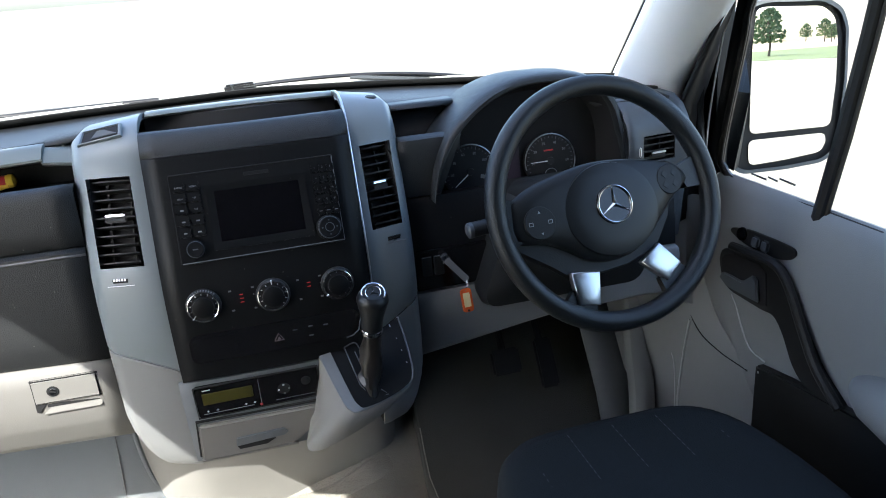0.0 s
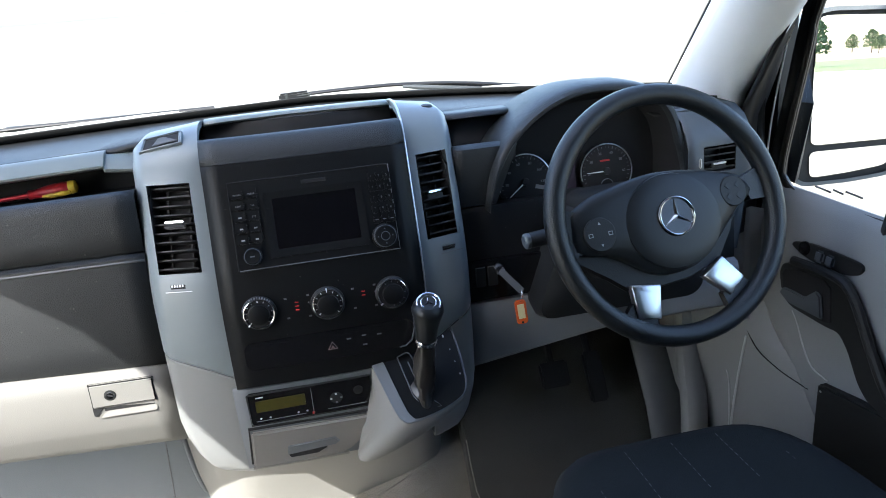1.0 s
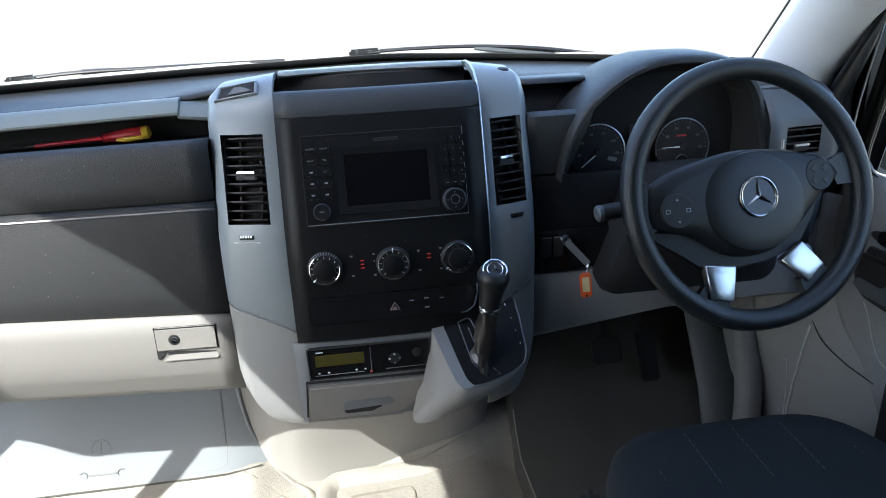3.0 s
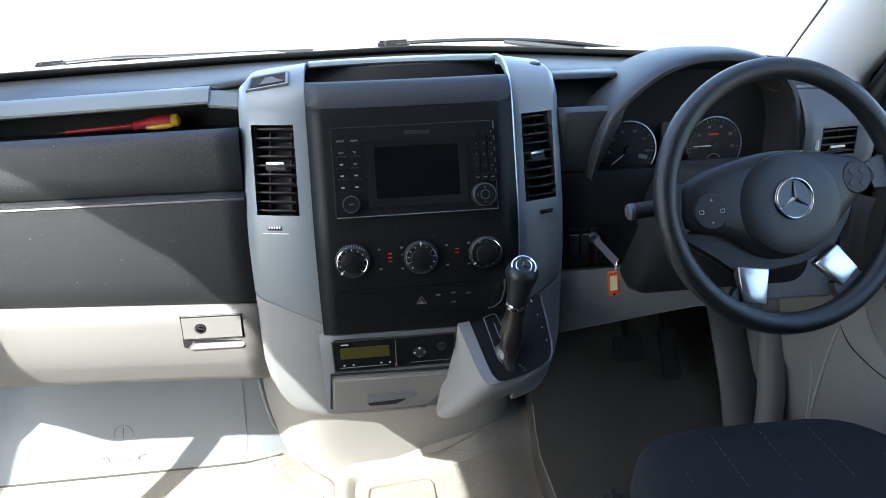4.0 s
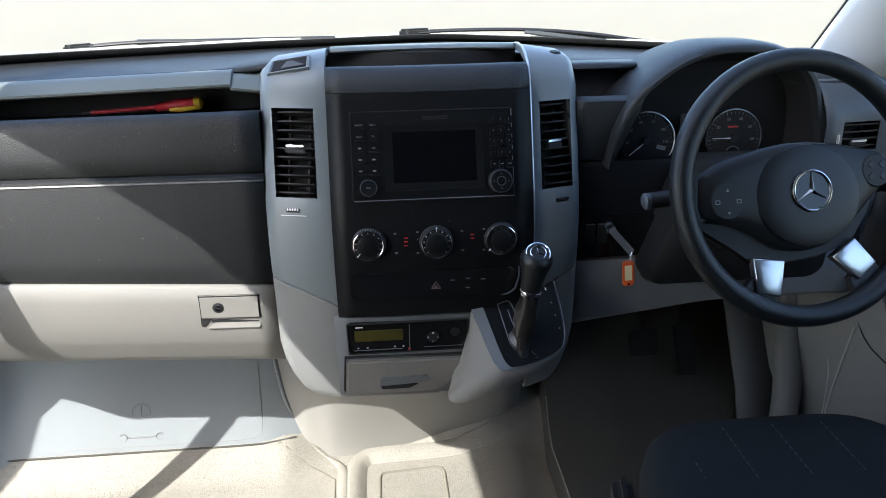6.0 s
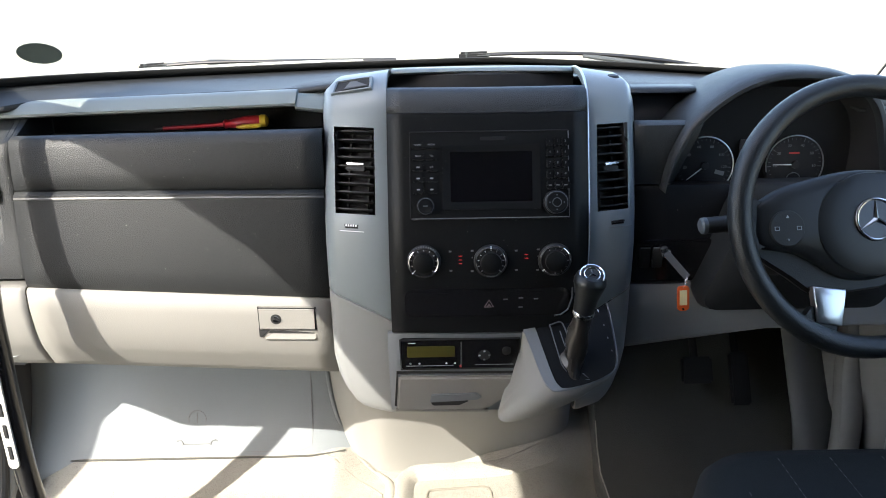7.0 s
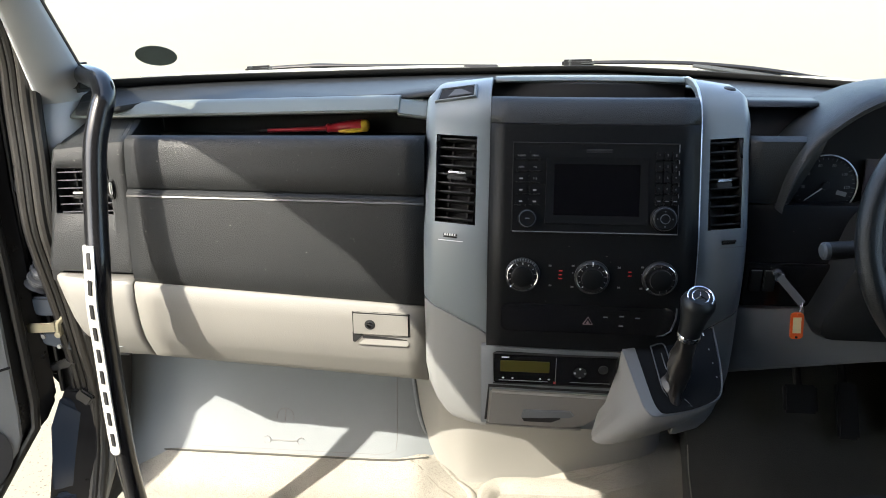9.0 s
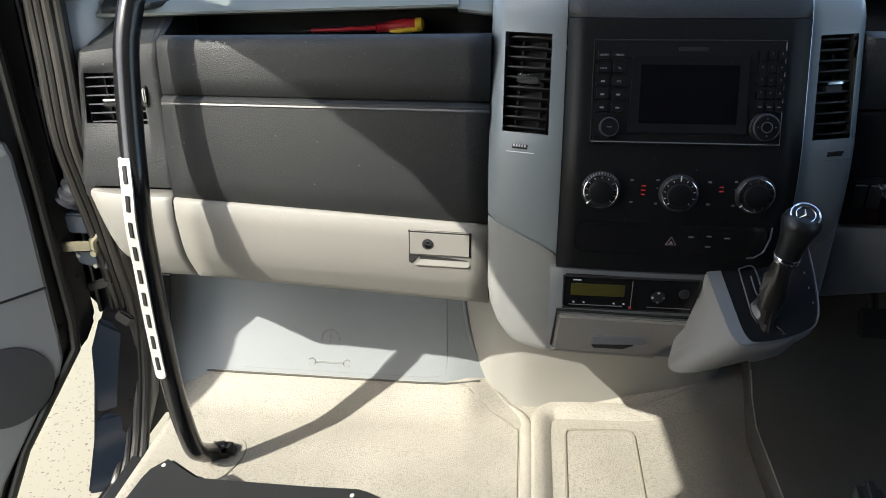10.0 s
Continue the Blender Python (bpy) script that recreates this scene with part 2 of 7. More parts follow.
def frame_of(origin, x, up):
    """A pose with x along the first way and z out of the surface."""
    x = Vector(x).normalized()
    up = Vector(up)
    up = (up - x * up.dot(x)).normalized()
    z = x.cross(up)
    return Matrix.Translation(origin) @ Matrix((x, up, z)).transposed().to_4x4()


def writing(name, text, m, size, mat, parent, align="CENTER"):
    c = bpy.data.curves.new(name, "FONT")
    c.body, c.size, c.extrude, c.align_x, c.align_y = text, size, 0.0002, align, "CENTER"
    tmp = bpy.data.objects.new(name, c)
    scene.collection.objects.link(tmp)
    me = bpy.data.meshes.new_from_object(tmp.evaluated_get(bpy.context.evaluated_depsgraph_get()))
    bpy.data.objects.remove(tmp)
    me.transform(m)
    me.materials.clear()
    me.materials.append(mat)
    ob = new(name, me)
    ob.parent = parent
    ob.matrix_parent_inverse = WHERE.get(parent.name, Matrix()).inverted()
    return ob


def soft_outline(pts, r=0.015):
    """Round the corners of a closed outline."""
    out = []
    for a, b, c in zip(pts[-1:] + pts[:-1], pts, pts[1:] + pts[:1]):
        a, b, c = (Vector((*p, 0)) for p in (a, b, c))
        p, q = (b + (e - b).normalized() * min(r, 0.42 * (e - b).length) for e in (a, c))
        out += [tuple(((1 - t) ** 2 * p + 2 * t * (1 - t) * b + t * t * q).xy) for t in (0.0, 0.25, 0.5, 0.75, 1.0)]
    return out


def lerp(a, b, s):
    return a + (b - a) * s


def along(table, v):
    """Straight-line lookup in rows of (key, value)."""
    for (a, p), (b, q) in zip(table, table[1:]):
        if v <= b:
            return lerp(p, q, max(0.0, (v - a) / (b - a)))
    return table[-1][1]


def smooth_table(table, v):
    """Like along(), with soft corners."""
    return sum(along(table, v + k * 0.006) for k in (-2, -1, 0, 1, 2)) / 5


# ---- the setting outside ----
GROUND = -0.66
bm = B()
bmesh.ops.create_grid(bm, x_segments=8, y_segments=8, size=900, matrix=Matrix.Translation((0, 0, GROUND)))
setting("ground", bm, GRAVEL, "pale dry gravel yard in full sun", "ground")
bm = B()
prism(bm, [(-30, -75, GROUND), (8, -72, GROUND), (14, -62, GROUND), (90, -60, GROUND), (120, -150, GROUND), (-60, -140, GROUND)], (0, 0, 0.02))
setting("lawn", bm, GRASS, "rough sunlit grass verge behind the van", "grass")
bm = B()
prism(bm, [(-60, -140.5, GROUND), (120, -150.5, GROUND), (500, -800, GROUND), (-300, -800, GROUND)], (0, 0, 0.015))
setting("field", bm, material("pale stubble field", (0.42, 0.34, 0.2), 0.9, vary=0.2, scale=0.3), "pale stubble field far behind", "field")


def tree(at, height, seed):
    rnd = random.Random(seed)
    ob = thing("tree", at, "leafy broad green tree at the edge of the field", "tree", "trees by the field")
    base = Vector(at)
    t, c = B(), B()
    tube(t, curve_points([base, base + Vector((0.1, 0, height * 0.3)), base + Vector((-0.1, 0.1, height * 0.75))], 4), [height * 0.03 * (1 - k / 12) for k in range(9)], 8)
    for k in range(9):
        a = k * 2.4
        s = base + Vector((0, 0, height * (0.3 + 0.05 * k)))
        e = s + Vector((math.cos(a) * height * 0.25, math.sin(a) * height * 0.25, height * 0.16))
        tube(t, [s, (s + e) / 2 + Vector((0, 0, 0.1)), e], [height * 0.012, height * 0.008, height * 0.004], 6)
    for k in range(420):
        a, h, r = rnd.uniform(0, 6.28), rnd.uniform(0.3, 1.0), rnd.random() ** 0.6
        w = height * 0.34 * math.sin(min(1.0, (1.05 - h) * 2.2) * 1.57) * r
        p = base + Vector((math.cos(a) * w, math.sin(a) * w, h * height))
        m = Matrix.Translation(p) @ Euler((rnd.uniform(0, 6), rnd.uniform(0, 6), 0)).to_matrix().to_4x4()
        q = height * rnd.uniform(0.03, 0.06)
        prism(c, [m @ Vector(v) for v in ((-q, 0, 0), (-q * 0.3, q * 0.6, 0.05), (q * 0.6, q * 0.4, 0), (q, -q * 0.1, 0.04), (0, -q * 0.6, 0))], m.to_3x3() @ Vector((0, 0, 0.02)))
    part("trunk", t, BARK, ob)
    part("crown", c, LEAF, ob)


for k, (x, y, h) in enumerate([(13.0, -88, 5.0), (10.8, -92, 5.4), (20.4, -80, 2.6), (21.5, -84, 4.5), (50, -240, 5), (40, -120, 8), (-4, -110, 8), (60, -300, 8), (75, -420, 9), (90, -430, 8), (105, -440, 9)]):
    tree((x, y, GROUND), h, k)

# ---- the van's shell ----
V = Vector


def slab(bm, a, b):
    """An upright box between two corners."""
    a, b = V(a), V(b)
    return box(bm, Matrix.Translation((a + b) / 2), (abs(b.x - a.x), abs(b.y - a.y), abs(b.z - a.z)))


# roof and closed rear: unseen, added to enclose, toned down to cut bounced light
bm = B()
rows = []
for i in range(9):
    y = lerp(-0.36, -1.75, i / 8)
    rows.append([(x, y, 1.52 + 0.04 * (1 - (x / 0.9) ** 2)) for x in [lerp(-0.86, 0.86, j / 12) for j in range(13)]])
grid(bm, rows)
setting("ceiling", bm, HEADLINER, "light grey moulded cab headliner", "ceiling", thick=0.03)
bm = B()
slab(bm, (-0.95, -1.78, -0.02), (0.95, -1.72, 1.68))
setting("wall_rear", bm, LINING, "added dark wall closing the unseen rear of the cab", "wall")
bm = B()
slab(bm, (-0.97, -1.74, -0.02), (-0.90, -1.06, 1.62))
setting("wall_left", bm, LINING, "dark lined side wall behind the passenger door", "wall")
bm = B()
slab(bm, (0.90, -1.74, -0.02), (0.97, -1.02, 1.62))
setting("wall_right", bm, LINING, "dark lined side wall behind the driver door", "wall")
bm = B()
slab(bm, (-0.93, -1.1, 1.45), (-0.72, -0.55, 1.60))
slab(bm, (0.76, -1.1, 1.42), (0.93, -0.30, 1.60))
setting("roof_rail", bm, HEADLINER, "grey roof rails over the door openings", "trim")
# Out of view; lower edge is cut to cast the dashboard's shadow line.
bm = B()
prism(bm, [V((-0.87, y, z)) for y, z in ((-0.10, 1.01), (-0.19, 1.082), (-0.35, 1.185), (-0.50, 1.265), (-0.60, 1.28), (-0.74, 1.265), (-1.1, 1.295), (-1.1, 1.62), (-0.45, 1.60), (-0.02, 1.18))], (0.025, 0, 0), 0.004)
setting("door_frame_top", bm, BLACKPAINT, "black upper frame of the passenger door opening, cut to shape the sun's edge", "door frame")

# floor: flat cab floor, rising to the toe board
bm = B()
rows = []
FLOORZ = [(-1.75, 0), (0.10, 0.0), (0.15, 0.006), (0.19, 0.028), (0.222, 0.052), (0.26, 0.068), (0.33, 0.08), (0.6, 0.085)]


def floor_z(x, y):
    # the rise to the toe board starts further ahead at the tunnel foot
    trough = along([(-0.95, 0), (0.14, 0), (0.18, -0.008), (0.21, -0.022), (0.24, -0.036), (0.26, -0.042), (0.30, -0.042), (0.33, 0), (0.95, 0)], x)
    return along(FLOORZ, y - along([(-0.95, 0), (-0.31, 0), (-0.21, 0.09), (0.95, 0.09)], x)) + trough


for y in (-1.75, -0.6, 0.0, 0.14, 0.165, 0.175, 0.19, 0.21, 0.222, 0.235, 0.245, 0.26, 0.28, 0.30, 0.33, 0.36, 0.42, 0.6):
    rows.append([(x, y, floor_z(x, y)) for x in [lerp(-0.93, 0.93, k / 124) for k in range(125)]])
grid(bm, rows)
setting("floor", bm, MATRUBBER, "dusty grey grained rubber cab floor", "floor", thick=0.012)
bm = B()
slab(bm, (-0.95, 0.55, -0.1), (0.95, 0.60, 0.68))
setting("wall_front", bm, BLACK, "black front bulkhead under the dashboard", "wall")

# raised rib round the tunnel foot and the embossed field in the floor
mat_field = thing("floor_emboss", (-0.1, 0.0, 0), "raised rectangular rib moulded in the grey rubber floor", "floor mat", kind="structure")
bm = B()
RIB = curve_points([(-0.178, -0.7, 0), (-0.185, 0.0, 0), (-0.187, 0.14, 0), (-0.192, 0.185, 0), (-0.212, 0.213, 0), (-0.245, 0.234, 0), (-0.288, 0.256, 0)], 8)
RIB = [V((p.x, p.y, floor_z(p.x, p.y) - 0.006)) for p in RIB]
tube(bm, RIB, [min(0.016, 0.0078 + 0.12 * max(0.0, 0.225 - p.y)) for p in RIB], 12)
part("rib", bm, MATRUBBER, mat_field)
bm = B()
# raised step round the tunnel foot
rows = []
STEP = curve_points([(-0.15, -0.7, 0), (-0.158, 0.0, 0), (-0.160, 0.16, 0), (-0.148, 0.205, 0), (-0.11, 0.216, 0), (0.03, 0.222, 0), (0.10, 0.240, 0), (0.16, 0.265, 0), (0.20, 0.288, 0)], 5)
for d, z in ((0.020, 0.0005), (0.008, 0.010), (-0.003, 0.015), (-0.014, 0.014), (-0.026, 0.0005)):
    row = []
    for k, p in enumerate(STEP):
        w = (STEP[min(k + 1, len(STEP) - 1)] - STEP[max(k - 1, 0)]).normalized()
        nrm = V((w.y, -w.x, 0))
        q = p + nrm * d
        row.append(q + V((0, 0, (z - 0.0005) * min(1.0, (len(STEP) - 1 - k) / 7) + 0.0005 + floor_z(q.x, q.y))))
    rows.append(row)
grid(bm, rows)
part("step_rib", bm, MATRUBBER, mat_field)
bm = B()
tube(bm, [(-0.118, -0.7, 0.0005), (-0.112, 0.15, 0.0005), (-0.108, 0.161, 0.0005), (-0.097, 0.165, 0.0005), (0.008, 0.172, 0.0005), (0.019, 0.168, 0.0005), (0.024, 0.156, 0.0005), (0.034, -0.7, 0.0005)], 0.0028, 8)
part("field_line", bm, MATGROOVE, mat_field)
bm = B()
tube(bm, [V((p.x, p.y, floor_z(p.x, p.y) + 0.0002)) for p in curve_points([(-0.19, -0.7, 0), (-0.203, -0.02, 0), (-0.206, 0.14, 0), (-0.213, 0.158, 0), (-0.245, 0.185, 0), (-0.33, 0.225, 0)], 8)], 0.0015, 8)
part("mat_line", bm, MATGROOVE, mat_field)
bm = B()
tube(bm, curve_points([(-0.86, 0.10, 0.0005), (-0.80, 0.092, 0.0005), (-0.745, 0.06, 0.0005), (-0.735, 0.02, 0.0005), (-0.75, -0.03, 0.0005)], 5), 0.0022, 8)
part("foot_line", bm, MATGROOVE, mat_field)
mat_field.location.z += 0.0058
mat_d = thing("driver_mat", (0.6, 0.1, 0), "dusty olive grey floor mat in the driver footwell", "floor mat")
bm = B()
rows = []
for y, z in ((-0.6, 0.014), (0.0, 0.014), (0.20, 0.014), (0.27, 0.032), (0.32, 0.066), (0.36, 0.092), (0.42, 0.125), (0.48, 0.15), (0.54, 0.20)):
    left = 0.262 + 0.03 * max(0.0, (y - 0.2) / 0.34)
    rows.append([(left + dx, y, z + dz) for dx, dz in ((-0.004, -0.060), (0.0, -0.006), (0.004, -0.001), (0.010, 0.0), (0.10, 0.0), (0.25, 0.001), (0.40, 0.0), (0.50, 0.002), (0.54, 0.0))])
grid(bm, rows)
part("mat", bm, MATDARK, mat_d, thick=0.003)
bm = B()
tube(bm, [(0.2655 + 0.03 * max(0.0, (y - 0.2) / 0.34), y, z + 0.0155) for y, z in ((-0.6, 0), (0.0, 0), (0.20, 0), (0.27, 0.018), (0.32, 0.052))], 0.0016, 6)
part("mat_edge", bm, MATRUBBER, mat_d, "thin pale edge line of the mat")

# passenger toe board with its moulded panel line and tool sign
toe = thing("toe_board", (-0.6, 0.3, 0.05), "light grey plastic toe board panel with a moulded tool sign", "panel", kind="structure")
bm = B()
rows = []
for s in [(k - 1) / 10 for k in range(12)]:
    z = lerp(0.055, 0.40, s)
    y = 0.224 + 0.10 * s + 0.03 * math.sin(s * 3.1)
    rows.append([(x, y + 0.022 * max(0, (x + 0.385) / 0.1) ** 2 - 0.03 * max(0, (-0.86 - x) / 0.1), z) for x in [lerp(-0.965, -0.245, k / 42) for k in range(43)]])
grid(bm, rows)
part("panel", bm, PALE, toe, thick=0.004)


def toe_point(x, z, out=0.0):
    s = (z - 0.055) / 0.345
    return V((x, 0.224 + 0.10 * s + 0.03 * math.sin(s * 3.1) + 0.022 * max(0, (x + 0.385) / 0.1) ** 2 - out, z))


bm = B()
tube(bm, [toe_point(x, z, 0.0015) for x, z in [(-0.395, 0.26), (-0.372, 0.245), (-0.365, 0.22), (-0.36, 0.10), (-0.362, 0.075), (-0.38, 0.068), (-0.41, 0.066), (-0.6, 0.066), (-0.8, 0.066)]], 0.0011, 6)
part("seam", bm, SIGNGREY, toe)
bm = B()
tube(bm, curve_points([toe_point(x, z, 0.001) for x, z in [(-0.345, 0.34), (-0.335, 0.26), (-0.322, 0.17), (-0.305, 0.115), (-0.285, 0.09)]], 5), 0.0045, 8)
part("corner_bead", bm, PALE, toe)
bm = B()
tube(bm, [(-0.92, 0.219, 0.0585), (-0.6, 0.2195, 0.0585), (-0.42, 0.2195, 0.0585), (-0.36, 0.221, 0.0590), (-0.32, 0.228, 0.0600), (-0.29, 0.237, 0.0600)], 0.0022, 6)
part("floor_joint", bm, MATDARK, toe, "dark line where the panel meets the floor")
bm = B()
ring(bm, frame_of(toe_point(-0.612, 0.130, 0.003), (1, 0, 0), (0, 0.3, 1)), 0.019, 0.001, 32, 6)
tube(bm, [toe_point(-0.612, 0.142, 0.003), toe_point(-0.612, 0.122, 0.003)], 0.0013, 6)
part("sign", bm, SIGNGREY, toe, "thin dark moulded circle with a short stroke")
bm = B()
tube(bm, [toe_point(-0.640, 0.084, 0.003), toe_point(-0.584, 0.084, 0.003)], 0.0016, 6)
for x in (-0.65, -0.574):
    m = frame_of(toe_point(x, 0.084, 0.003), (1, 0, 0), (0, 0.3, 1))
    tube(bm, [m @ V((0.008 * math.cos(a), 0.008 * math.sin(a), 0)) for a in [(0.6 if x > -0.6 else 3.74) + k * 0.5 for k in range(11)]], 0.0013, 6)
part("spanner_sign", bm, SIGNGREY, toe)
# tunnel wall under the console
tun = thing("tunnel_cover", (-0.05, 0.3, 0), "light grey rounded tunnel cover under the console", "panel", kind="structure")
bm = B()
outline = curve_points([(a, b, 0) for a, b in ((-0.36, 0.43), (-0.335, 0.365), (-0.285, 0.29), (-0.235, 0.255), (-0.18, 0.245), (-0.07, 0.262), (0.03, 0.285), (0.11, 0.305), (0.18, 0.335), (0.212, 0.39), (0.218, 0.52))], 6)
rows = []
for s in [0, 0.03, 0.08, 0.3, 0.6, 1.0]:
    flare = 0.008 * max(0, 1 - s * 14) + 0.012 * (1 - s)
    rows.append([(p.x + flare * (1 if p.x > 0.1 else -1 if p.x < -0.25 else 0), p.y - flare - 0.095 * s * min(1.0, max(0.0, (p.x + 0.36) / 0.11)), lerp(-0.004, 0.37, s)) for p in outline])
grid(bm, rows)
part("cover", bm, TUNNELGREY, tun, thick=0.004)

# ---- windscreen, pillars, cowl ----
BASE = [(-0.90, 0.16), (-0.877, 0.18), (-0.75, 0.265), (-0.6, 0.33), (-0.3, 0.38), (0.0, 0.40), (0.3, 0.39), (0.537, 0.35), (0.68, 0.27), (0.74, 0.22), (0.8, 0.16)]
BASEZ = [(-0.9, 0.862), (-0.6, 0.858), (0.05, 0.866), (0.54, 0.84), (0.8, 0.835)]
xs = [lerp(-0.885, 0.735, k / 30) for k in range(31)]
ws = thing("windscreen", (0, 0.4, 0.86), "large clear raked windscreen with a black lower band", "windscreen", kind="structure")
bm = B()
rows = []
for s in [0, 0.06, 0.3, 0.6, 1.0]:
    rows.append([(lerp(x, x * 0.86 - 0.005, s), lerp(along(BASE, x), -0.42 + 0.12 * (1 - (x / 0.85) ** 2), s), lerp(along(BASEZ, x), 1.33, s)) for x in xs])
grid(bm, rows)
pane = part("pane", bm, GLASS, ws)
pane.visible_shadow = False
bm = B()
rows = []
for s in [-0.03, 0.03]:
    rows.append([(x, lerp(along(BASE, x), -0.42 + 0.12 * (1 - (x / 0.85) ** 2), s) - 0.004, lerp(along(BASEZ, x), 1.33, s)) for x in xs])
grid(bm, rows)
part("black_band", bm, BLACK, ws, "black border band", thick=0.002)
disc_c = V((-0.722, 0.115, 0.924))
bm = B()
lathe(bm, frame_of(disc_c, (1, 0.25, 0), (0, -0.84, 0.56)), [(0.033, 0), (0.033, 0.001)], 40)
d = thing("paper_disc", disc_c, "round dark paper disc stuck to the windscreen", "sticker")
part("disc", bm, DISCGREEN, d)
bm = B()
rows = []
for y, z in ((-0.29, 1.352), (-0.36, 1.36), (-0.36, 1.58)):
    rows.append([(x, y - 0.10 * (x / 0.85) ** 2, z) for x in [lerp(-0.80, 0.80, k / 12) for k in range(13)]])
grid(bm, rows)
setting("windscreen_header", bm, HEADLINER, "grey header trim over the windscreen", "trim", thick=0.02)
# cowl outside the glass, with a painted lip beyond
bm = B()
rows = []
for dy, dz in [(0.0, -0.014), (0.05, -0.04), (0.12, -0.08), (0.2, -0.12)]:
    rows.append([(x, along(BASE, x) + 0.012 + dy, along(BASEZ, x) + dz) for x in xs])
grid(bm, rows)
setting("cowl", bm, BLACK, "black plastic cowl panel below the windscreen", "trim", thick=0.006)
# Pale tube added to stand for sun reflected along the cowl edge.
bm = B()
tube(bm, [(x, along(BASE, x) + 0.05, along(BASEZ, x) + 0.006) for x in xs[1:-1]], 0.0055, 8)
setting("cowl_strip", bm, COWLPALE, "pale strip added as the cowl edge's sun reflection", "trim")
bm = B()
rows = []
for dy, dz in [(0.2, -0.115), (0.28, -0.14), (0.5, -0.24), (0.62, -0.38), (0.66, -0.8)]:
    rows.append([(x * 1.05, along(BASE, x) + 0.012 + dy, along(BASEZ, x) + dz) for x in xs])
grid(bm, rows)
setting("bonnet", bm, PAINT, "dark blue painted short van bonnet", "bonnet", thick=0.004)


def wiper(blade, arm, hook):
    """A thin blade with its holder, and the flat arm that carries it."""
    ob = thing("wiper", blade[0], "black windscreen wiper with a flat blade resting on the glass", "wiper", "windscreen wipers")
    bm = B()
    tube(bm, curve_points(blade, 6), 0.0042, 8, 0.7)
    part("blade", bm, RUBBER, ob)
    bm = B()
    pts = curve_points(arm, 6)
    tube(bm, pts, [lerp(0.0065, 0.0125, k / (len(pts) - 1)) for k in range(len(pts))], 10, 0.55)
    part("arm", bm, WIPERGREY, ob, "dull dark grey wiper arm")
    a, c = V(hook[0]), V(hook[1])
    bm = B()
    box(bm, frame_of((a + c) / 2, c - a, (0, 0, 1)), ((c - a).length, 0.015, 0.016), 0.004)
    part("holder", bm, BLACK, ob)
    bm = B()
    box(bm, frame_of(a.lerp(c, 0.25) + V((0, -0.004, 0.001)), c - a, (0, 0, 1)), (0.006, 0.014, 0.012), 0.002)
    box(bm, frame_of(a.lerp(c, 0.8) + V((0, -0.003, 0.0)), c - a, (0, 0, 1)), (0.03, 0.008, 0.014), 0.003)
    part("holder_clip", bm, WIPERGREY, ob)


wiper([(-0.68, 0.42, 0.864), (-0.54, 0.425, 0.872), (-0.38, 0.43, 0.871), (-0.16, 0.435, 0.871)], [(-0.545, 0.43, 0.872), (-0.45, 0.43, 0.868), (-0.36, 0.44, 0.866), (-0.16, 0.45, 0.862)], [(-0.682, 0.42, 0.863), (-0.628, 0.422, 0.866)])
wiper([(-0.03, 0.42, 0.879), (0.10, 0.42, 0.8815), (0.23, 0.42, 0.879), (0.36, 0.42, 0.868), (0.49, 0.42, 0.848)], [(0.222, 0.42, 0.877), (0.26, 0.42, 0.872), (0.34, 0.425, 0.862), (0.49, 0.43, 0.842)], [(-0.032, 0.42, 0.8785), (0.030, 0.42, 0.880)])


def pillar(side, base, top, wide, depth):
    """Moulded A-pillar trim between the glass edge and the door opening."""
    base, top = V(base), V(top)
    ob = thing("pillar_trim", base, "light grey moulded windscreen pillar trim" if side > 0 else "light grey moulded windscreen pillar trim beside the open door", "pillar", "windscreen pillars", "structure")
    bm = B()
    rows = []
    for k in range(9):
        s = k / 8
        c = base.lerp(top, s)
        w = wide * (lerp(1.0, 0.9, s) if side > 0 else max(0.35, 1 - 1.3 * s))
        d = depth * (1.0 if side > 0 else max(0.35, 1 - 1.3 * s))
        row = []
        for j in range(9):
            u = j / 8
            row.append(c + V((side * w * (1 - math.cos(u * 1.571)) , -d * math.sin(u * 1.571), 0)))
        rows.append(row)
    first = rows[0]
    rows.insert(0, [p + V((0, 0.008 if side > 0 else -0.012, -0.04)) for p in first])
    rows.insert(0, [p + V((0, 0.02 if side > 0 else -0.016, -0.10)) for p in first])
    grid(bm, rows)
    # The driver side takes the lightened copy, standing for stronger skylight.
    part("cover", bm, PILLARLIT if side > 0 else PILLARGREY, ob, thick=0.008)
    bm = B()
    tube(bm, [base + V((0, 0.004, 0)), top + V((0, 0.004, 0))], 0.005, 8)
    part("glass_seal", bm, RUBBER, ob)
    return ob


pillar(-1, (-0.887, 0.19, 0.845), (-0.68, -0.50, 1.40), 0.05, 0.09)
pillar(1, (0.725, 0.24, 0.835), (0.665, -0.36, 1.40), 0.082, 0.135)

# ---- dashboard ----
dash = thing("dashboard", (-0.2, 0.2, 0.4), "dark grained van dashboard with light grey lower panels and tray", "dashboard")

# passenger profile: rows of (height share, right y, right z, left y, left z)
def pass_point(x, yr, zr, yl, zl):
    s = (x + 0.262) / (-0.765 + 0.262)
    return V((x, lerp(yr, yl, s) , lerp(zr, zl, s)))


PX = [lerp(-0.262, -0.762, k / 14) for k in range(15)]


def band(bm, prof, xs=PX):
    grid(bm, [[pass_point(x, *p) for x in xs] for p in prof])
    return bm


def solid_band(name, prof, mat, label=""):
    bm = B()
    band(bm, prof)
    return part(name, bm, mat, dash, label, sharp=50, thick=0.006)


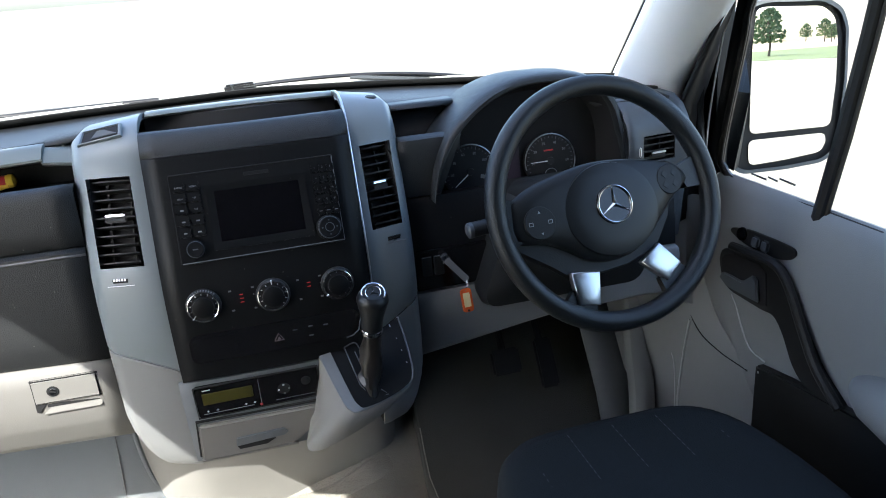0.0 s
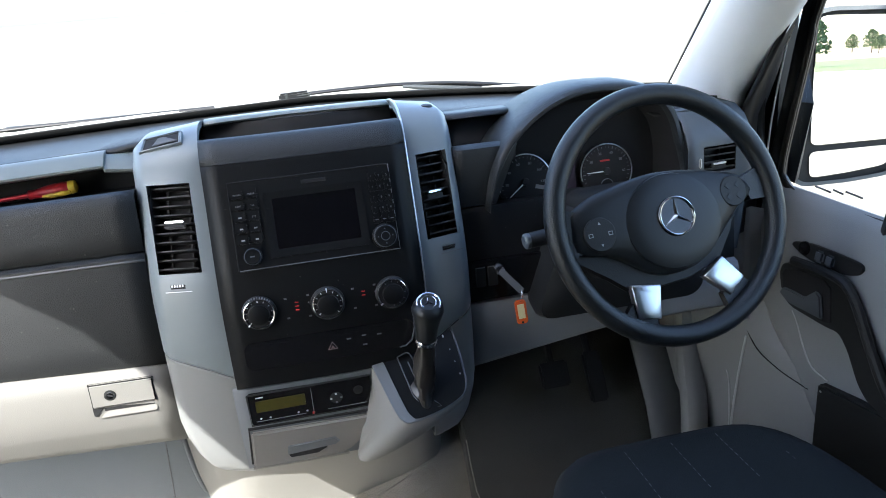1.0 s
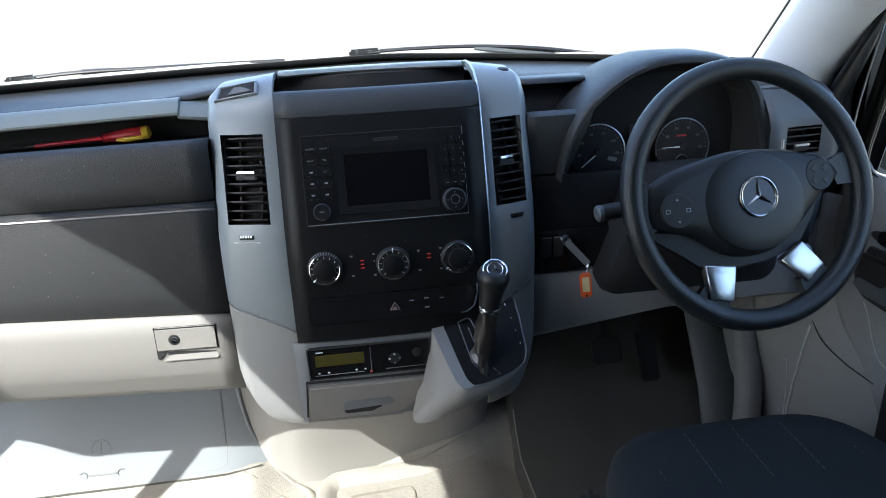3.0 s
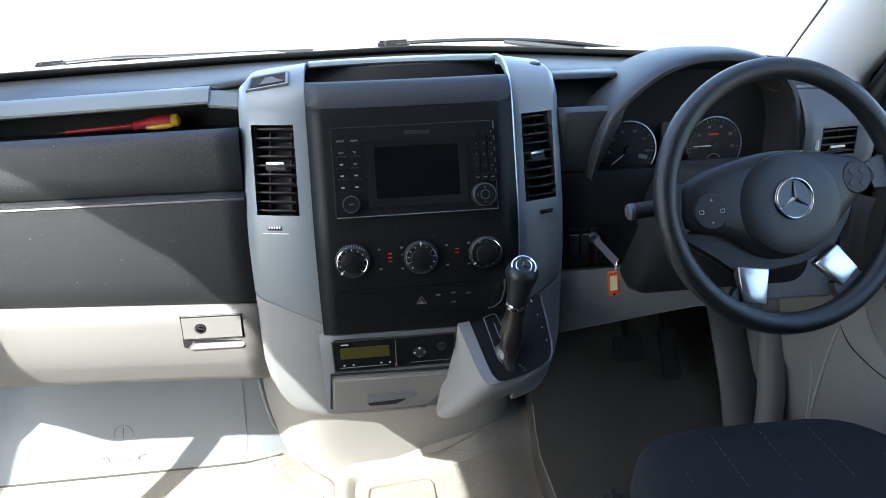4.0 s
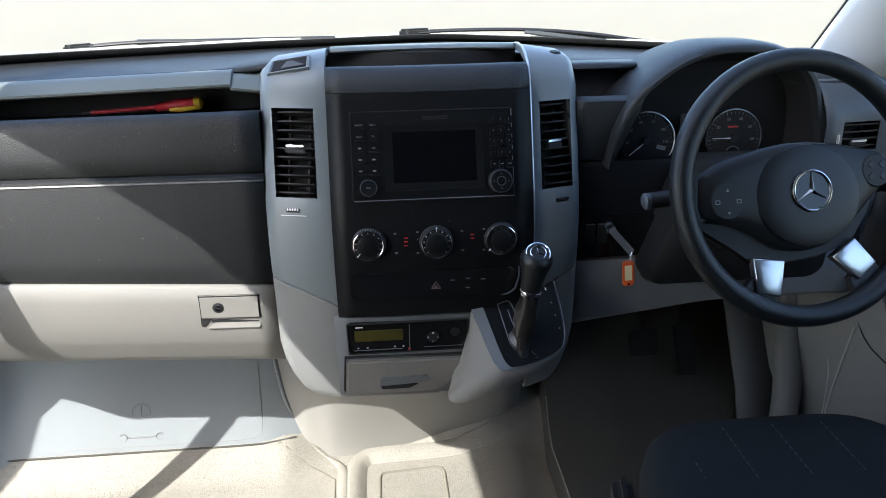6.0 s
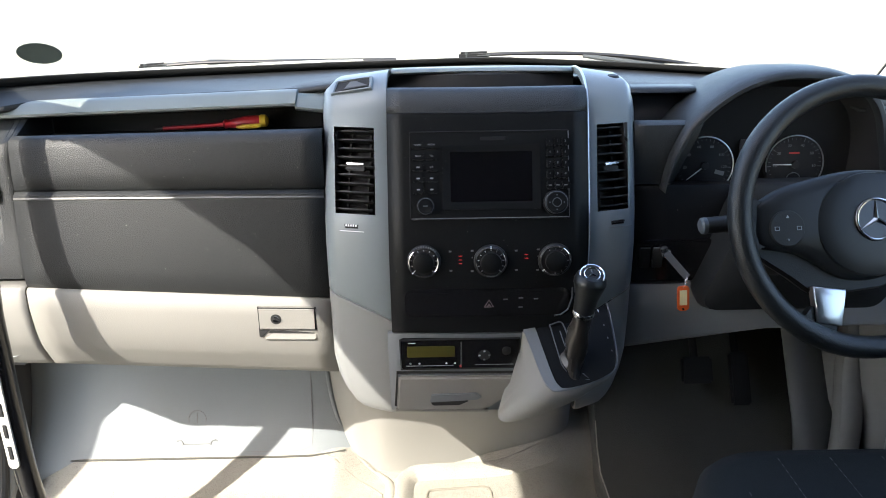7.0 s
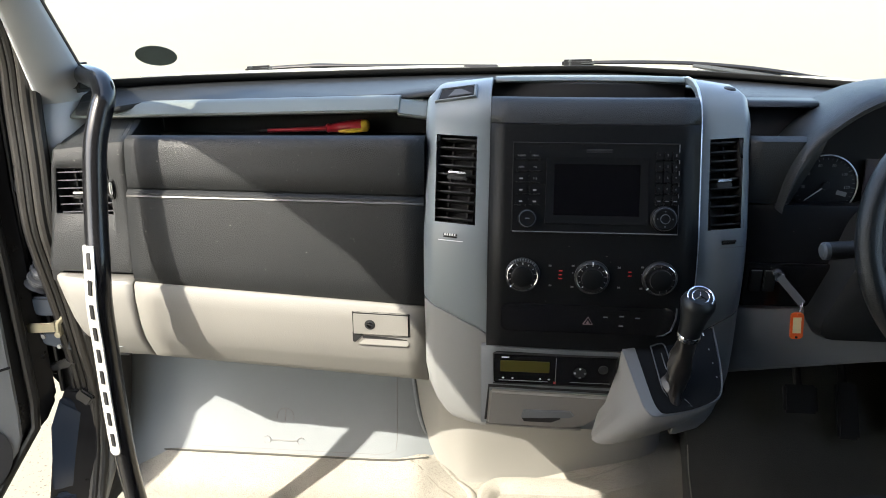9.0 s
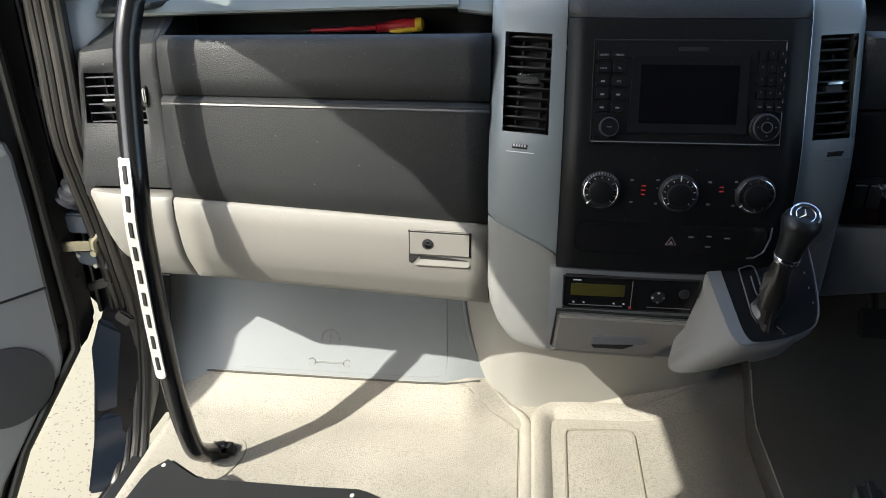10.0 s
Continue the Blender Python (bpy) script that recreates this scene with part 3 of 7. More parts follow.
solid_band("upper_lid", [(0.062, 0.793, 0.082, 0.784), (0.048, 0.8055, 0.068, 0.796), (0.034, 0.8075, 0.054, 0.798), (0.026, 0.8035, 0.045, 0.794), (0.022, 0.79, 0.040, 0.782), (0.018, 0.75, 0.034, 0.745), (0.0165, 0.722, 0.032, 0.721), (0.019, 0.719, 0.035, 0.718), (0.03, 0.718, 0.046, 0.717)], DASH)
solid_band("lower_lid", [(0.032, 0.7155, 0.048, 0.7145), (0.014, 0.714, 0.030, 0.713), (0.009, 0.711, 0.025, 0.710), (0.006, 0.69, 0.022, 0.69), (0.001, 0.64, 0.014, 0.645), (-0.002, 0.58, 0.008, 0.595), (-0.002, 0.545, 0.006, 0.568), (0.002, 0.536, 0.009, 0.561), (0.015, 0.534, 0.022, 0.559)], DASH)
solid_band("lower_panel", [(0.015, 0.530, 0.02, 0.556), (-0.001, 0.5295, 0.005, 0.5555), (-0.004, 0.527, 0.002, 0.553), (-0.006, 0.50, 0.0, 0.525), (-0.003, 0.46, 0.005, 0.48), (0.002, 0.432, 0.012, 0.452), (0.007, 0.420, 0.018, 0.440), (0.022, 0.392, 0.033, 0.412), (0.028, 0.381, 0.040, 0.401), (0.032, 0.378, 0.045, 0.398), (0.09, 0.377, 0.10, 0.397), (0.25, 0.38, 0.25, 0.39)], LIGHT, "light warm grey lower panel")
bm = B()
for z0, z1 in (((0.7165, 0.7155)), (0.532, 0.5575)):
    prism(bm, [pass_point(-0.262, 0.03, z0 + 0.012, 0.03, z0 + 0.012), pass_point(-0.762, 0.05, z1 + 0.012, 0.05, z1 + 0.012), pass_point(-0.762, 0.05, z1 - 0.012, 0.05, z1 - 0.012), pass_point(-0.262, 0.03, z0 - 0.012, 0.03, z0 - 0.012)], (0, 0.01, 0))
part("gap_backing", bm, HOLE, dash)
bm = B()
band(bm, [(0.014, 0.7152, 0.030, 0.7142), (0.0115, 0.7148, 0.0275, 0.7138), (0.0046, 0.7070, 0.0206, 0.7060), (0.0056, 0.7055, 0.0216, 0.7045)])
part("lid_edge", bm, EDGEGREY, dash, "grey upper edge of the lid, lightened for its sun sheen", thick=0.001)
# Hidden slabs added behind the end panels to plug light leaks.
bm = B()
slab(bm, (-0.945, 0.055, 0.535), (-0.766, 0.065, 0.585))
slab(bm, (-0.94, 0.10, 0.40), (-0.766, 0.11, 0.56))
part("end_backing", bm, HOLE, dash)
# top of the end piece beside the tray
bm = B()
grid(bm, [[(x, y, z - 0.16 * max(0.0, -0.775 - x)) for x in (-0.772, -0.80, -0.86, -0.895, -0.905)] for y, z in ((0.064, 0.784), (0.09, 0.796), (0.125, 0.811), (0.165, 0.829), (0.20, 0.835))])
part("end_top", bm, DASH_SOFT, dash, thick=0.004)
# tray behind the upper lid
# Near-black throughout: the tray's inner shade is put into its colour.
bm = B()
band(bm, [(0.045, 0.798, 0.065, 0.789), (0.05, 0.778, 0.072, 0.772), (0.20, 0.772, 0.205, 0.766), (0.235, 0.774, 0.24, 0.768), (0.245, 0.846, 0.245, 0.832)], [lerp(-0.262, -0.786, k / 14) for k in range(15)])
part("tray", bm, HOLE, dash, "deep open tray, near-black for its shade", thick=0.003)
bm = B()
prism(bm, [(-0.766, 0.058, 0.786), (-0.777, 0.075, 0.792), (-0.782, 0.13, 0.814), (-0.787, 0.17, 0.832), (-0.788, 0.24, 0.834), (-0.788, 0.24, 0.77), (-0.766, 0.058, 0.77)], (-0.012, 0, 0), 0.002)
part("tray_end", bm, DASH_SOFT, dash)
# lip over the tray with its raised strip
bm = B()
XL = [-0.262, -0.275, -0.29, -0.305, -0.312, -0.3165, -0.318] + [lerp(-0.322, -0.90, k / 14) for k in range(15)]


def lip(x, y, z):
    d = lerp(0.0, -0.013, (x + 0.317) / -0.45) if x < -0.317 else 0.0
    if x > -0.3175 and z < 0.853:
        d -= lerp(0.006, 0.012, (x + 0.3175) / 0.055)
    return V((x, y, z + d))


grid(bm, [[lip(x, y, z) for x in XL] for y, z in [(0.16, 0.831), (0.126, 0.832), (0.121, 0.8345), (0.121, 0.8365), (0.138, 0.8495), (0.146, 0.8525), (0.19, 0.8535)]])
part("tray_lip", bm, LIPGREY, dash, "grey green lip over the tray", sharp=40, thick=0.004)
# top cover up to the glass
TX = [lerp(-0.885, 0.76, k / 40) for k in range(41)]


def top_front(x):
    return along([(-0.885, 0.828), (-0.83, 0.830), (-0.79, 0.838), (-0.317, 0.8525), (-0.25, 0.862), (0.15, 0.862), (0.235, 0.848), (0.76, 0.83)], x)


bm = B()
rows = []
for s in [0, 0.04, 0.35, 0.7, 1.0]:
    row = []
    for x in TX:
        y0 = 0.155 if -0.8 < x < 0.7 else 0.12
        y1 = along(BASE, x) - 0.012
        row.append((x, lerp(min(y0, y1 - 0.02), y1, s), lerp(top_front(x) - (0.006 if s == 0 else 0), along(BASEZ, x) - 0.004, s)))
    rows.append(row)
grid(bm, rows)
part("top_cover", bm, DASH_SOFT, dash, thick=0.006)

# Unseen sheets added inside the dashboard to stop light leaking through.
bm = B()
slab(bm, (-0.93, 0.16, 0.56), (0.80, 0.56, 0.57))
slab(bm, (-0.93, 0.155, 0.56), (0.80, 0.162, 0.762))
part("leak_block", bm, HOLE, dash)
# glove box catch with its lock
bm = B()
m = frame_of((-0.336, -0.008, 0.5005), (1, -0.012, -0.02), (0, -0.02, 1))
box(bm, m @ Matrix.Translation((0, 0, -0.004)), (0.098, 0.042, 0.014), 0.003)
catch = part("catch_plate", bm, LIGHT, dash)
bm = B()
box(bm, m @ Matrix.Translation((0, 0, -0.0068)), (0.0984, 0.0424, 0.014), 0.001)
part("catch_gap", bm, HOLE, dash)
# Flush near-black pieces draw the shade inside the grip.
bm = B()
box(bm, m @ Matrix.Translation((0.006, -0.0262, -0.0066)), (0.080, 0.0095, 0.010), 0.002)
part("grip_recess", bm, HOLE, dash)
bm = B()
prism(bm, [m @ V(p) for p in ((-0.040, -0.041, -0.0030), (0.044, -0.041, -0.0030), (0.047, -0.038, -0.0030), (0.047, -0.0295, -0.0065), (-0.027, -0.0295, -0.0065))], m.to_3x3() @ V((0, 0.0015, 0.004)), 0.001)
part("grip_ledge", bm, LIGHT, dash, "sloping ledge under the catch")
bm = B()
prism(bm, [m @ V(p) for p in ((-0.049, -0.021, -0.0035), (-0.03, -0.021, -0.0035), (-0.045, -0.037, -0.0035), (-0.049, -0.035, -0.0035))], m.to_3x3() @ V((0, 0, 0.003)), 0.0005)
part("grip_shadow_gap", bm, HOLE, dash)
bm = B()
lathe(bm, m @ Matrix.Translation((-0.018, 0.0, 0.002)), [(0.0092, 0), (0.0090, 0.0016), (0.0075, 0.002)], 24)
lock = part("lock", bm, BLACK, catch)
bm = B()
lathe(bm, m @ Matrix.Translation((-0.018, 0.0, 0.0036)), [(0.0056, 0), (0.0052, 0.0008)], 20)
part("lock_barrel", bm, CHROME, catch)
bm = B()
box(bm, m @ Matrix.Translation((-0.018, 0.0, 0.0046)) @ pose(0, 0, 0, 0, 0, 70), (0.0016, 0.009, 0.0008))
part("key_slot", bm, HOLE, catch)

# passenger end piece with the side vent
EX = [-0.766, -0.782, -0.797, -0.80, -0.888, -0.892, -0.897, -0.901]


def end_y(x, y):
    return y + (0.004 if x < -0.895 else 0.0) + (0.010 if x < -0.90 else 0.0)


bm = B()
rows = []
for y, z in [(0.10, 0.786), (0.066, 0.797), (0.052, 0.79), (0.047, 0.77), (0.046, 0.748), (0.041, 0.667), (0.036, 0.62), (0.028, 0.585), (0.028, 0.567), (0.045, 0.562)]:
    # the outer edge leans out downwards
    rows.append([(x - 0.14 * max(0.0, 0.78 - z) * min(1.0, max(0.0, (-0.80 - x) / 0.09)), end_y(x, y), z - 0.16 * max(0.0, -0.775 - x) * max(0.0, (z - 0.74) / 0.06)) for x in EX])
grid(bm, rows, skip=lambda i, j: i == 4 and j in (3,))
part("end_panel", bm, DASH, dash, thick=0.004)
bm = B()
rows = []
for y, z in [(0.03, 0.5595), (0.005, 0.557), (0.002, 0.553), (0.0, 0.525), (0.005, 0.48), (0.012, 0.452), (0.018, 0.440), (0.033, 0.412), (0.040, 0.401), (0.045, 0.398), (0.10, 0.397)]:
    xl = along([(0.397, -0.846), (0.417, -0.866), (0.445, -0.882), (0.48, -0.892), (0.525, -0.902), (0.5595, -0.914)], z)
    rows.append([(x, y + 1.2 * max(0.0, -0.79 - x) ** 2, z) for x in [lerp(-0.7655, xl, k / 9) for k in range(10)]])
grid(bm, rows)
part("end_lower", bm, LIGHT, dash, "light grey lower end panel", thick=0.004)
bm = B()
tube(bm, [V(p) for p in ((-0.848, 0.030, 0.412), (-0.806, 0.027, 0.4235), (-0.786, 0.026, 0.4235), (-0.768, 0.030, 0.4175))], 0.0012, 6)
part("end_seam", bm, FRAMEGREY, dash)


def vent(parent, m, w, h, n, tab=True, curve=0.004, lit=CHROME, tab_at=0.1, slat=BLACK):
    """Air outlet: an open black box with slats, and a sliding tab; m at the opening's centre, z outwards."""
    bm = B()
    d = 0.03
    c = [(-w / 2, -h / 2), (w / 2, -h / 2), (w / 2, h / 2), (-w / 2, h / 2)]
    grid(bm, [[m @ V((x, y, 0)) for x, y in c], [m @ V((x, y, -d)) for x, y in c]], close=True)
    bm.faces.new([bm.verts.new(m @ V((x, y, -d))) for x, y in c])
    body = part("vent", bm, HOLE, parent, "black slatted air vent")
    for k in range(n):
        y = h * ((k + 0.5) / n - 0.5)
        bm = B()
        rows = []
        for dz, dy in [(-0.016, -0.003), (-0.001, 0.0), (-0.001, 0.0022), (-0.016, -0.0008)]:
            rows.append([m @ V((w * (u - 0.5) * 0.99, y + dy + 0.0, dz - curve * 4 * (u - 0.5) ** 2)) for u in [i / 8 for i in range(9)]])
        grid(bm, rows + [rows[0]])
        part("slat", bm, slat, body)
    for k in (-0.25, 0.25):
        bm = B()
        box(bm, m @ Matrix.Translation((k * w, -h * 0.0, -0.024)), (0.003, h * 0.98, 0.006))
        part("fin", bm, BLACK, body)
    if tab:
        bm = B()
        box(bm, m @ Matrix.Translation((-0.0, h * tab_at, -0.001)), (w * 0.44, 0.0034, 0.006), 0.0012)
        part("slide_tab", bm, lit, body, "bright silver slide tab")
        bm = B()
        box(bm, m @ Matrix.Translation((-0.0, h * tab_at - 0.007, -0.004)), (w * 0.5, 0.008, 0.006), 0.002)
        part("tab_base", bm, BLACK, body)
    return body


# Slats take a lighter grey here to stand for direct sun on them.
vent(dash, frame_of((-0.849, 0.0435, 0.7045), (1, 0, 0.05), (0, 0.06, 1)), 0.094, 0.083, 6, True, 0.0, CHROME, 0.0, BELLOWS)
bm = B()
box(bm, frame_of((-0.797, 0.041, 0.712), (1, 0, 0), (0, 0.06, 1)), (0.010, 0.034, 0.006), 0.002)
part("thumbwheel_mount", bm, BLACK, dash)
bm = B()
box(bm, frame_of((-0.796, 0.037, 0.714), (1, 0, 0), (0, 0.06, 1)), (0.005, 0.022, 0.006), 0.002)
part("thumbwheel", bm, SATIN, dash)

# ---- centre console ----
con = thing("center_console", (0, 0.1, 0.33), "tall centre console with black fascia between blue grey uprights", "console")
FY = [(0.30, -0.02), (0.335, -0.030), (0.42, -0.047), (0.49, -0.052), (0.53, -0.057), (0.60, -0.058), (0.64, -0.055), (0.685, -0.045), (0.81, 0.0), (0.837, 0.008), (0.855, 0.018), (0.869, 0.034)]


def face_y(x, z):
    return smooth_table(FY, z) - 0.006 * (1 - min(1.0, (x / 0.155) ** 2))


def fp(x, z, out=0.0):
    m = ff(x, z)
    return m @ V((0, 0, out))


def ff(x, z, out=0.0):
    """Pose on the console's face, z outwards to the cab."""
    o = V((x, face_y(x, z), z))
    return frame_of(o, V((0.004, face_y(x + 0.002, z) - face_y(x - 0.002, z), 0)), V((0, face_y(x, z + 0.004) - face_y(x, z - 0.004), 0.008))) @ Matrix.Translation((0, 0, out))


XI_L, XI_R = -0.159, 0.152
bm = B()
zs = [lerp(0.496, 0.8355, k / 24) for k in range(25)]
cx = [lerp(XI_L + 0.001, XI_R - 0.001, k / 12) for k in range(13)]
rows = [[(x, face_y(x, 0.496) + 0.012, 0.494) for x in cx], [(x, face_y(x, 0.496) + 0.003, 0.4945) for x in cx]]
rows += [[(x, face_y(x, z), z) for x in cx] for z in zs]
rows += [[(x, face_y(x, 0.836) + 0.01, 0.8365) for x in cx]]
grid(bm, rows)
part("fascia", bm, FACE, con, "black fascia panel", thick=0.004)
bm = B()
rows = [[(x, face_y(x, 0.838) + 0.012, 0.8385) for x in cx]] + [[(x, face_y(x, z), z) for x in cx] for z in (0.839, 0.848, 0.856, 0.863)]
rows += [[(x, face_y(x, 0.863) + dy, z) for x in cx] for dy, z in ((0.007, 0.868), (0.016, 0.870), (0.024, 0.868), (0.028, 0.86), (0.03, 0.83))]
grid(bm, rows)
part("tray_front", bm, DASH_SOFT, con, thick=0.004)
# Tray floor coloured near-black to stand for the shade inside.
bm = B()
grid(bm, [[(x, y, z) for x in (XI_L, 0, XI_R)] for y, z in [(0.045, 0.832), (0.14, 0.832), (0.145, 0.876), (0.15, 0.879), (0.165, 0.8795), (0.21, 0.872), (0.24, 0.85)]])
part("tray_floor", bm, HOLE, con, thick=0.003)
bm = B()
rx = [lerp(XI_L + 0.004, XI_R - 0.004, k / 10) for k in range(11)]
grid(bm, [[(x, y + 0.018 * (1 - (x / 0.155) ** 2), z) for x in rx] for y, z in [(0.132, 0.8795), (0.131, 0.882), (0.134, 0.8845), (0.145, 0.886), (0.165, 0.885), (0.21, 0.876)]])
part("tray_rim", bm, LIPGREY, con, "pale grey green rear rim of the open tray", sharp=60, thick=0.003)

# uprights: a path up the face and over the top
PATH_UP = [(-0.018, 0.3165), (-0.024, 0.3205), (-0.030, 0.328), (-0.0345, 0.340), (-0.039, 0.360), (-0.044, 0.395), (-0.048, 0.43), (-0.051, 0.47), (-0.053, 0.53), (-0.0535, 0.58), (-0.051, 0.63), (-0.043, 0.675), (-0.0385, 0.687), (0.0065, 0.815), (0.0125, 0.832), (0.022, 0.853), (0.036, 0.870), (0.058, 0.882), (0.09, 0.889), (0.13, 0.889), (0.18, 0.882), (0.24, 0.865)]
U = [0.0, 0.06, 0.19, 0.81, 0.90, 0.96, 1.0]


def upright(side, xi, xo, name):
    rows_hi, rows_lo = [], []
    for n, (y, z) in enumerate(PATH_UP):
        row = []
        k = n - 4
        a = min(1.0, max(0.0, (0.45 - z) / 0.134))
        xo_k = lerp(xo, lerp(xi, xo, 0.40), 1 - math.sqrt(1 - a * a))
        topk = max(0.0, (z - 0.83) / 0.06) if k > 8 else 0.0
        for j, u in enumerate(U):
            edge = max(0.0, (u - 0.81) / 0.19)
            back = 0.028 * u + 0.018 * edge**2 + 0.006 * (1 - u) ** 6
            dz = -0.014 * edge**2 * min(1.0, topk) - 0.012 * u * min(1.0, topk)
            x = lerp(xi, xo_k, u)
            if k > 13:
                x = lerp(x, xi + (xo_k - xi) * (u * 0.9), 0.6)
            shift = {3: 0.4, 4: 1.0, 5: 0.6, 6: 0.2}.get(k, 0.0) * lerp(-0.020, 0.026, u ** 0.8)
            row.append(V((x, y + back * (1.0 if k < 13 else max(0.0, 1 - (k - 12) * 0.35)), z + dz + shift)))
        row.insert(0, V((xi, y + 0.014, row[0].z - (0.01 if k > 11 else 0))))
        last = row[-1]
        row.append(V((last.x + side * 0.002, last.y + (0.03 if k < 13 else 0.006), last.z - (0.0 if k < 13 else 0.03))))
        row.append(V((last.x, last.y + (0.11 if k < 13 else 0.01), last.z - (0.0 if k < 13 else 0.06))))
        if k == 4:
            # crease: the upper shell overhangs the foot
            crease = row
            rows_lo.append([p + V((0, 0.002, -0.002)) for p in row])
            rows_hi.append([p + V((0, 0.007, -0.001)) for p in row])
            rows_hi.append([p + V((0, 0.002, 0.0)) for p in row])
            rows_hi.append([p + V((0, 0.0, 0.003)) for p in row])
        else:
            (rows_lo if k < 4 else rows_hi).append(row)
    bm = B()
    hole = next(i for i, r in enumerate(rows_hi) if abs(r[1].z - 0.687) < 0.002)
    grid(bm, rows_hi, skip=lambda i, j: i == hole and j == 3)
    up = part(name, bm, SILVER, con, "blue grey painted upright", sharp=50)
    bm = B()
    bot = rows_lo[0]
    rows_lo.insert(0, [V((p.x, p.y + 0.02, p.z - 0.004)) for p in bot])
    rows_lo.insert(0, [V((p.x, p.y + 0.12, p.z - 0.004)) for p in bot])
    grid(bm, rows_lo)
    part("upright_foot", bm, FOOTGREY, con, "light grey foot of the upright", sharp=50)
    if side < 0:
        bm = B()
        tube(bm, [p + V((0, 0.0, -0.0016)) for p in crease[1:-3]], 0.0024, 8)
        part("crease_bead", bm, FOOTGREY, con, "pale rounded ridge above the foot")
    r0, r1 = rows_hi[hole], rows_hi[hole + 1]
    a, b, c, d = r0[3], r0[4], r1[4], r1[3]
    ctr = (a + b + c + d) / 4
    xdir = (b - a) * side
    m = frame_of(ctr, xdir, (d - a))
    return m, (b - a).length, (d - a).length


for side, xi, xo in ((-1, XI_L, -0.262), (1, XI_R, 0.236)):
    m, w, h = upright(side, xi, xo, "upright")
    vent(con, m @ Matrix.Translation((0, 0, -0.002)), w, h, 10, True, 0.005, CHROME, 0.08 if side < 0 else 0.04)
    # thumbwheel under the vent
    bm = B()
    box(bm, m @ Matrix.Translation((side * 0.0, -h / 2 - 0.018, -0.001)), (0.028, 0.009, 0.006), 0.003)
    part("wheel_slot", bm, HOLE, con)
    bm = B()
    for k in range(5):
        box(bm, m @ Matrix.Translation((-0.008 + k * 0.004, -h / 2 - 0.018, 0.002)), (0.0025, 0.004, 0.003), 0.0008)
    part("thumbwheel", bm, SATIN if side < 0 else BLACK, con)
    bm = B()
    box(bm, m @ Matrix.Translation((0.002, -h / 2 - 0.027, 0.0025)), (0.04, 0.0012, 0.001))
    part("mark_line", bm, WHITE if side < 0 else GREYPRINT, con)
# Bright bead added on one upright only, as its edge highlight.
bm = B()
tube(bm, [(XI_R + 0.0015, y + 0.004, z) for y, z in PATH_UP[8:21]], 0.0021, 8)
part("upright_highlight", bm, SATIN, con, "bright silver bead added as the right upright's highlight")
# defroster slot on the left upright, sensor dome on the right one
bm = B()
m = frame_of((-0.212, 0.060, 0.8735), (1, -0.26, 0.13), (0, 0.84, 0.54))
QUAD = [(-0.030, -0.014), (0.029, -0.010), (0.026, 0.013), (-0.028, 0.010)]
rows = [[m @ V((x * f, y * f, z)) for x, y in QUAD] for f, z in ((1.16, -0.003), (1.14, 0.0022), (1.04, 0.0028), (0.98, 0.0010), (0.95, -0.004))]
grid(bm, rows, close=True)
part("demister_frame", bm, SILVER, con, sharp=30)
bm = B()
prism(bm, [m @ V((x, y, -0.004)) for x, y in QUAD], m.to_3x3() @ V((0, 0, 0.0048)))
part("demister_slot", bm, HOLE, con)
bm = B()
prism(bm, [m @ V(p) for p in ((-0.014, -0.009, 0.0015), (0.027, -0.006, 0.0015), (0.006, 0.004, 0.004), (-0.004, 0.004, 0.004))], m.to_3x3() @ V((0, 0, 0.0015)), 0.0005)
part("demister_flap", bm, SILVERDARK, con)
bm = B()
lathe(bm, Matrix.Translation((0.205, 0.09, 0.872)), [(0.013, -0.006), (0.013, 0.004), (0.010, 0.008), (0.004, 0.0095)], 20)
part("light_sensor", bm, BLACK, con)

# ---- radio ----
radio = thing("car_radio", fp(0, 0.748), "black car radio with a dark screen and small buttons", "radio")
RM = ff(0.0, 0.748)
RM = frame_of(fp(0.0, 0.748, 0.0), (1, 0, 0), fp(0, 0.80) - fp(0, 0.70))


def rm(x, y, z=0.0):
    return RM @ Matrix.Translation((x, y, z))


bm = B()
box(bm, rm(-0.002, 0, 0.0), (0.243, 0.136, 0.012), 0.003)
part("body", bm, FACE, radio)
# Grey line right and below paints the highlight; dark line opposite, the shadow.
bm = B()
tube(bm, [rm(x, y, 0.006).translation for x, y in ((0.119, 0.066), (0.1195, -0.066), (-0.122, -0.066))], 0.0008, 6)
part("edge_light_line", bm, GREYPRINT, radio, "thin grey line painting the highlight on two edges")
bm = B()
tube(bm, [rm(x, y, 0.006).translation for x, y in ((-0.123, -0.066), (-0.123, 0.066), (0.119, 0.066))], 0.0011, 6)
part("shadow_gap", bm, HOLE, radio)
bm = B()
w, h = 0.148, 0.094
o = [(-w / 2 - 0.001, -h / 2 - 0.004), (w / 2 + 0.001, -h / 2 - 0.004), (w / 2, h / 2), (-w / 2, h / 2)]
i_ = [(-0.0625, -0.039), (0.0625, -0.039), (0.0625, 0.037), (-0.0625, 0.037)]
grid(bm, [[rm(x + 0.001, y - 0.002, 0.0065).translation for x, y in o], [rm(x + 0.001, y - 0.002, 0.0085).translation for x, y in o], [rm(x + 0.001, y - 0.002, 0.0062).translation for x, y in i_]], close=True)
part("screen_frame", bm, FACE, radio)
bm = B()
box(bm, rm(0.001, -0.003, 0.0045), (0.1255, 0.0765, 0.004), 0.0005)
part("screen", bm, SCREEN, radio, "dark switched-off screen")
bm = B()
box(bm, rm(0.004, 0.055, 0.0062), (0.038, 0.0055, 0.001), 0.0006)
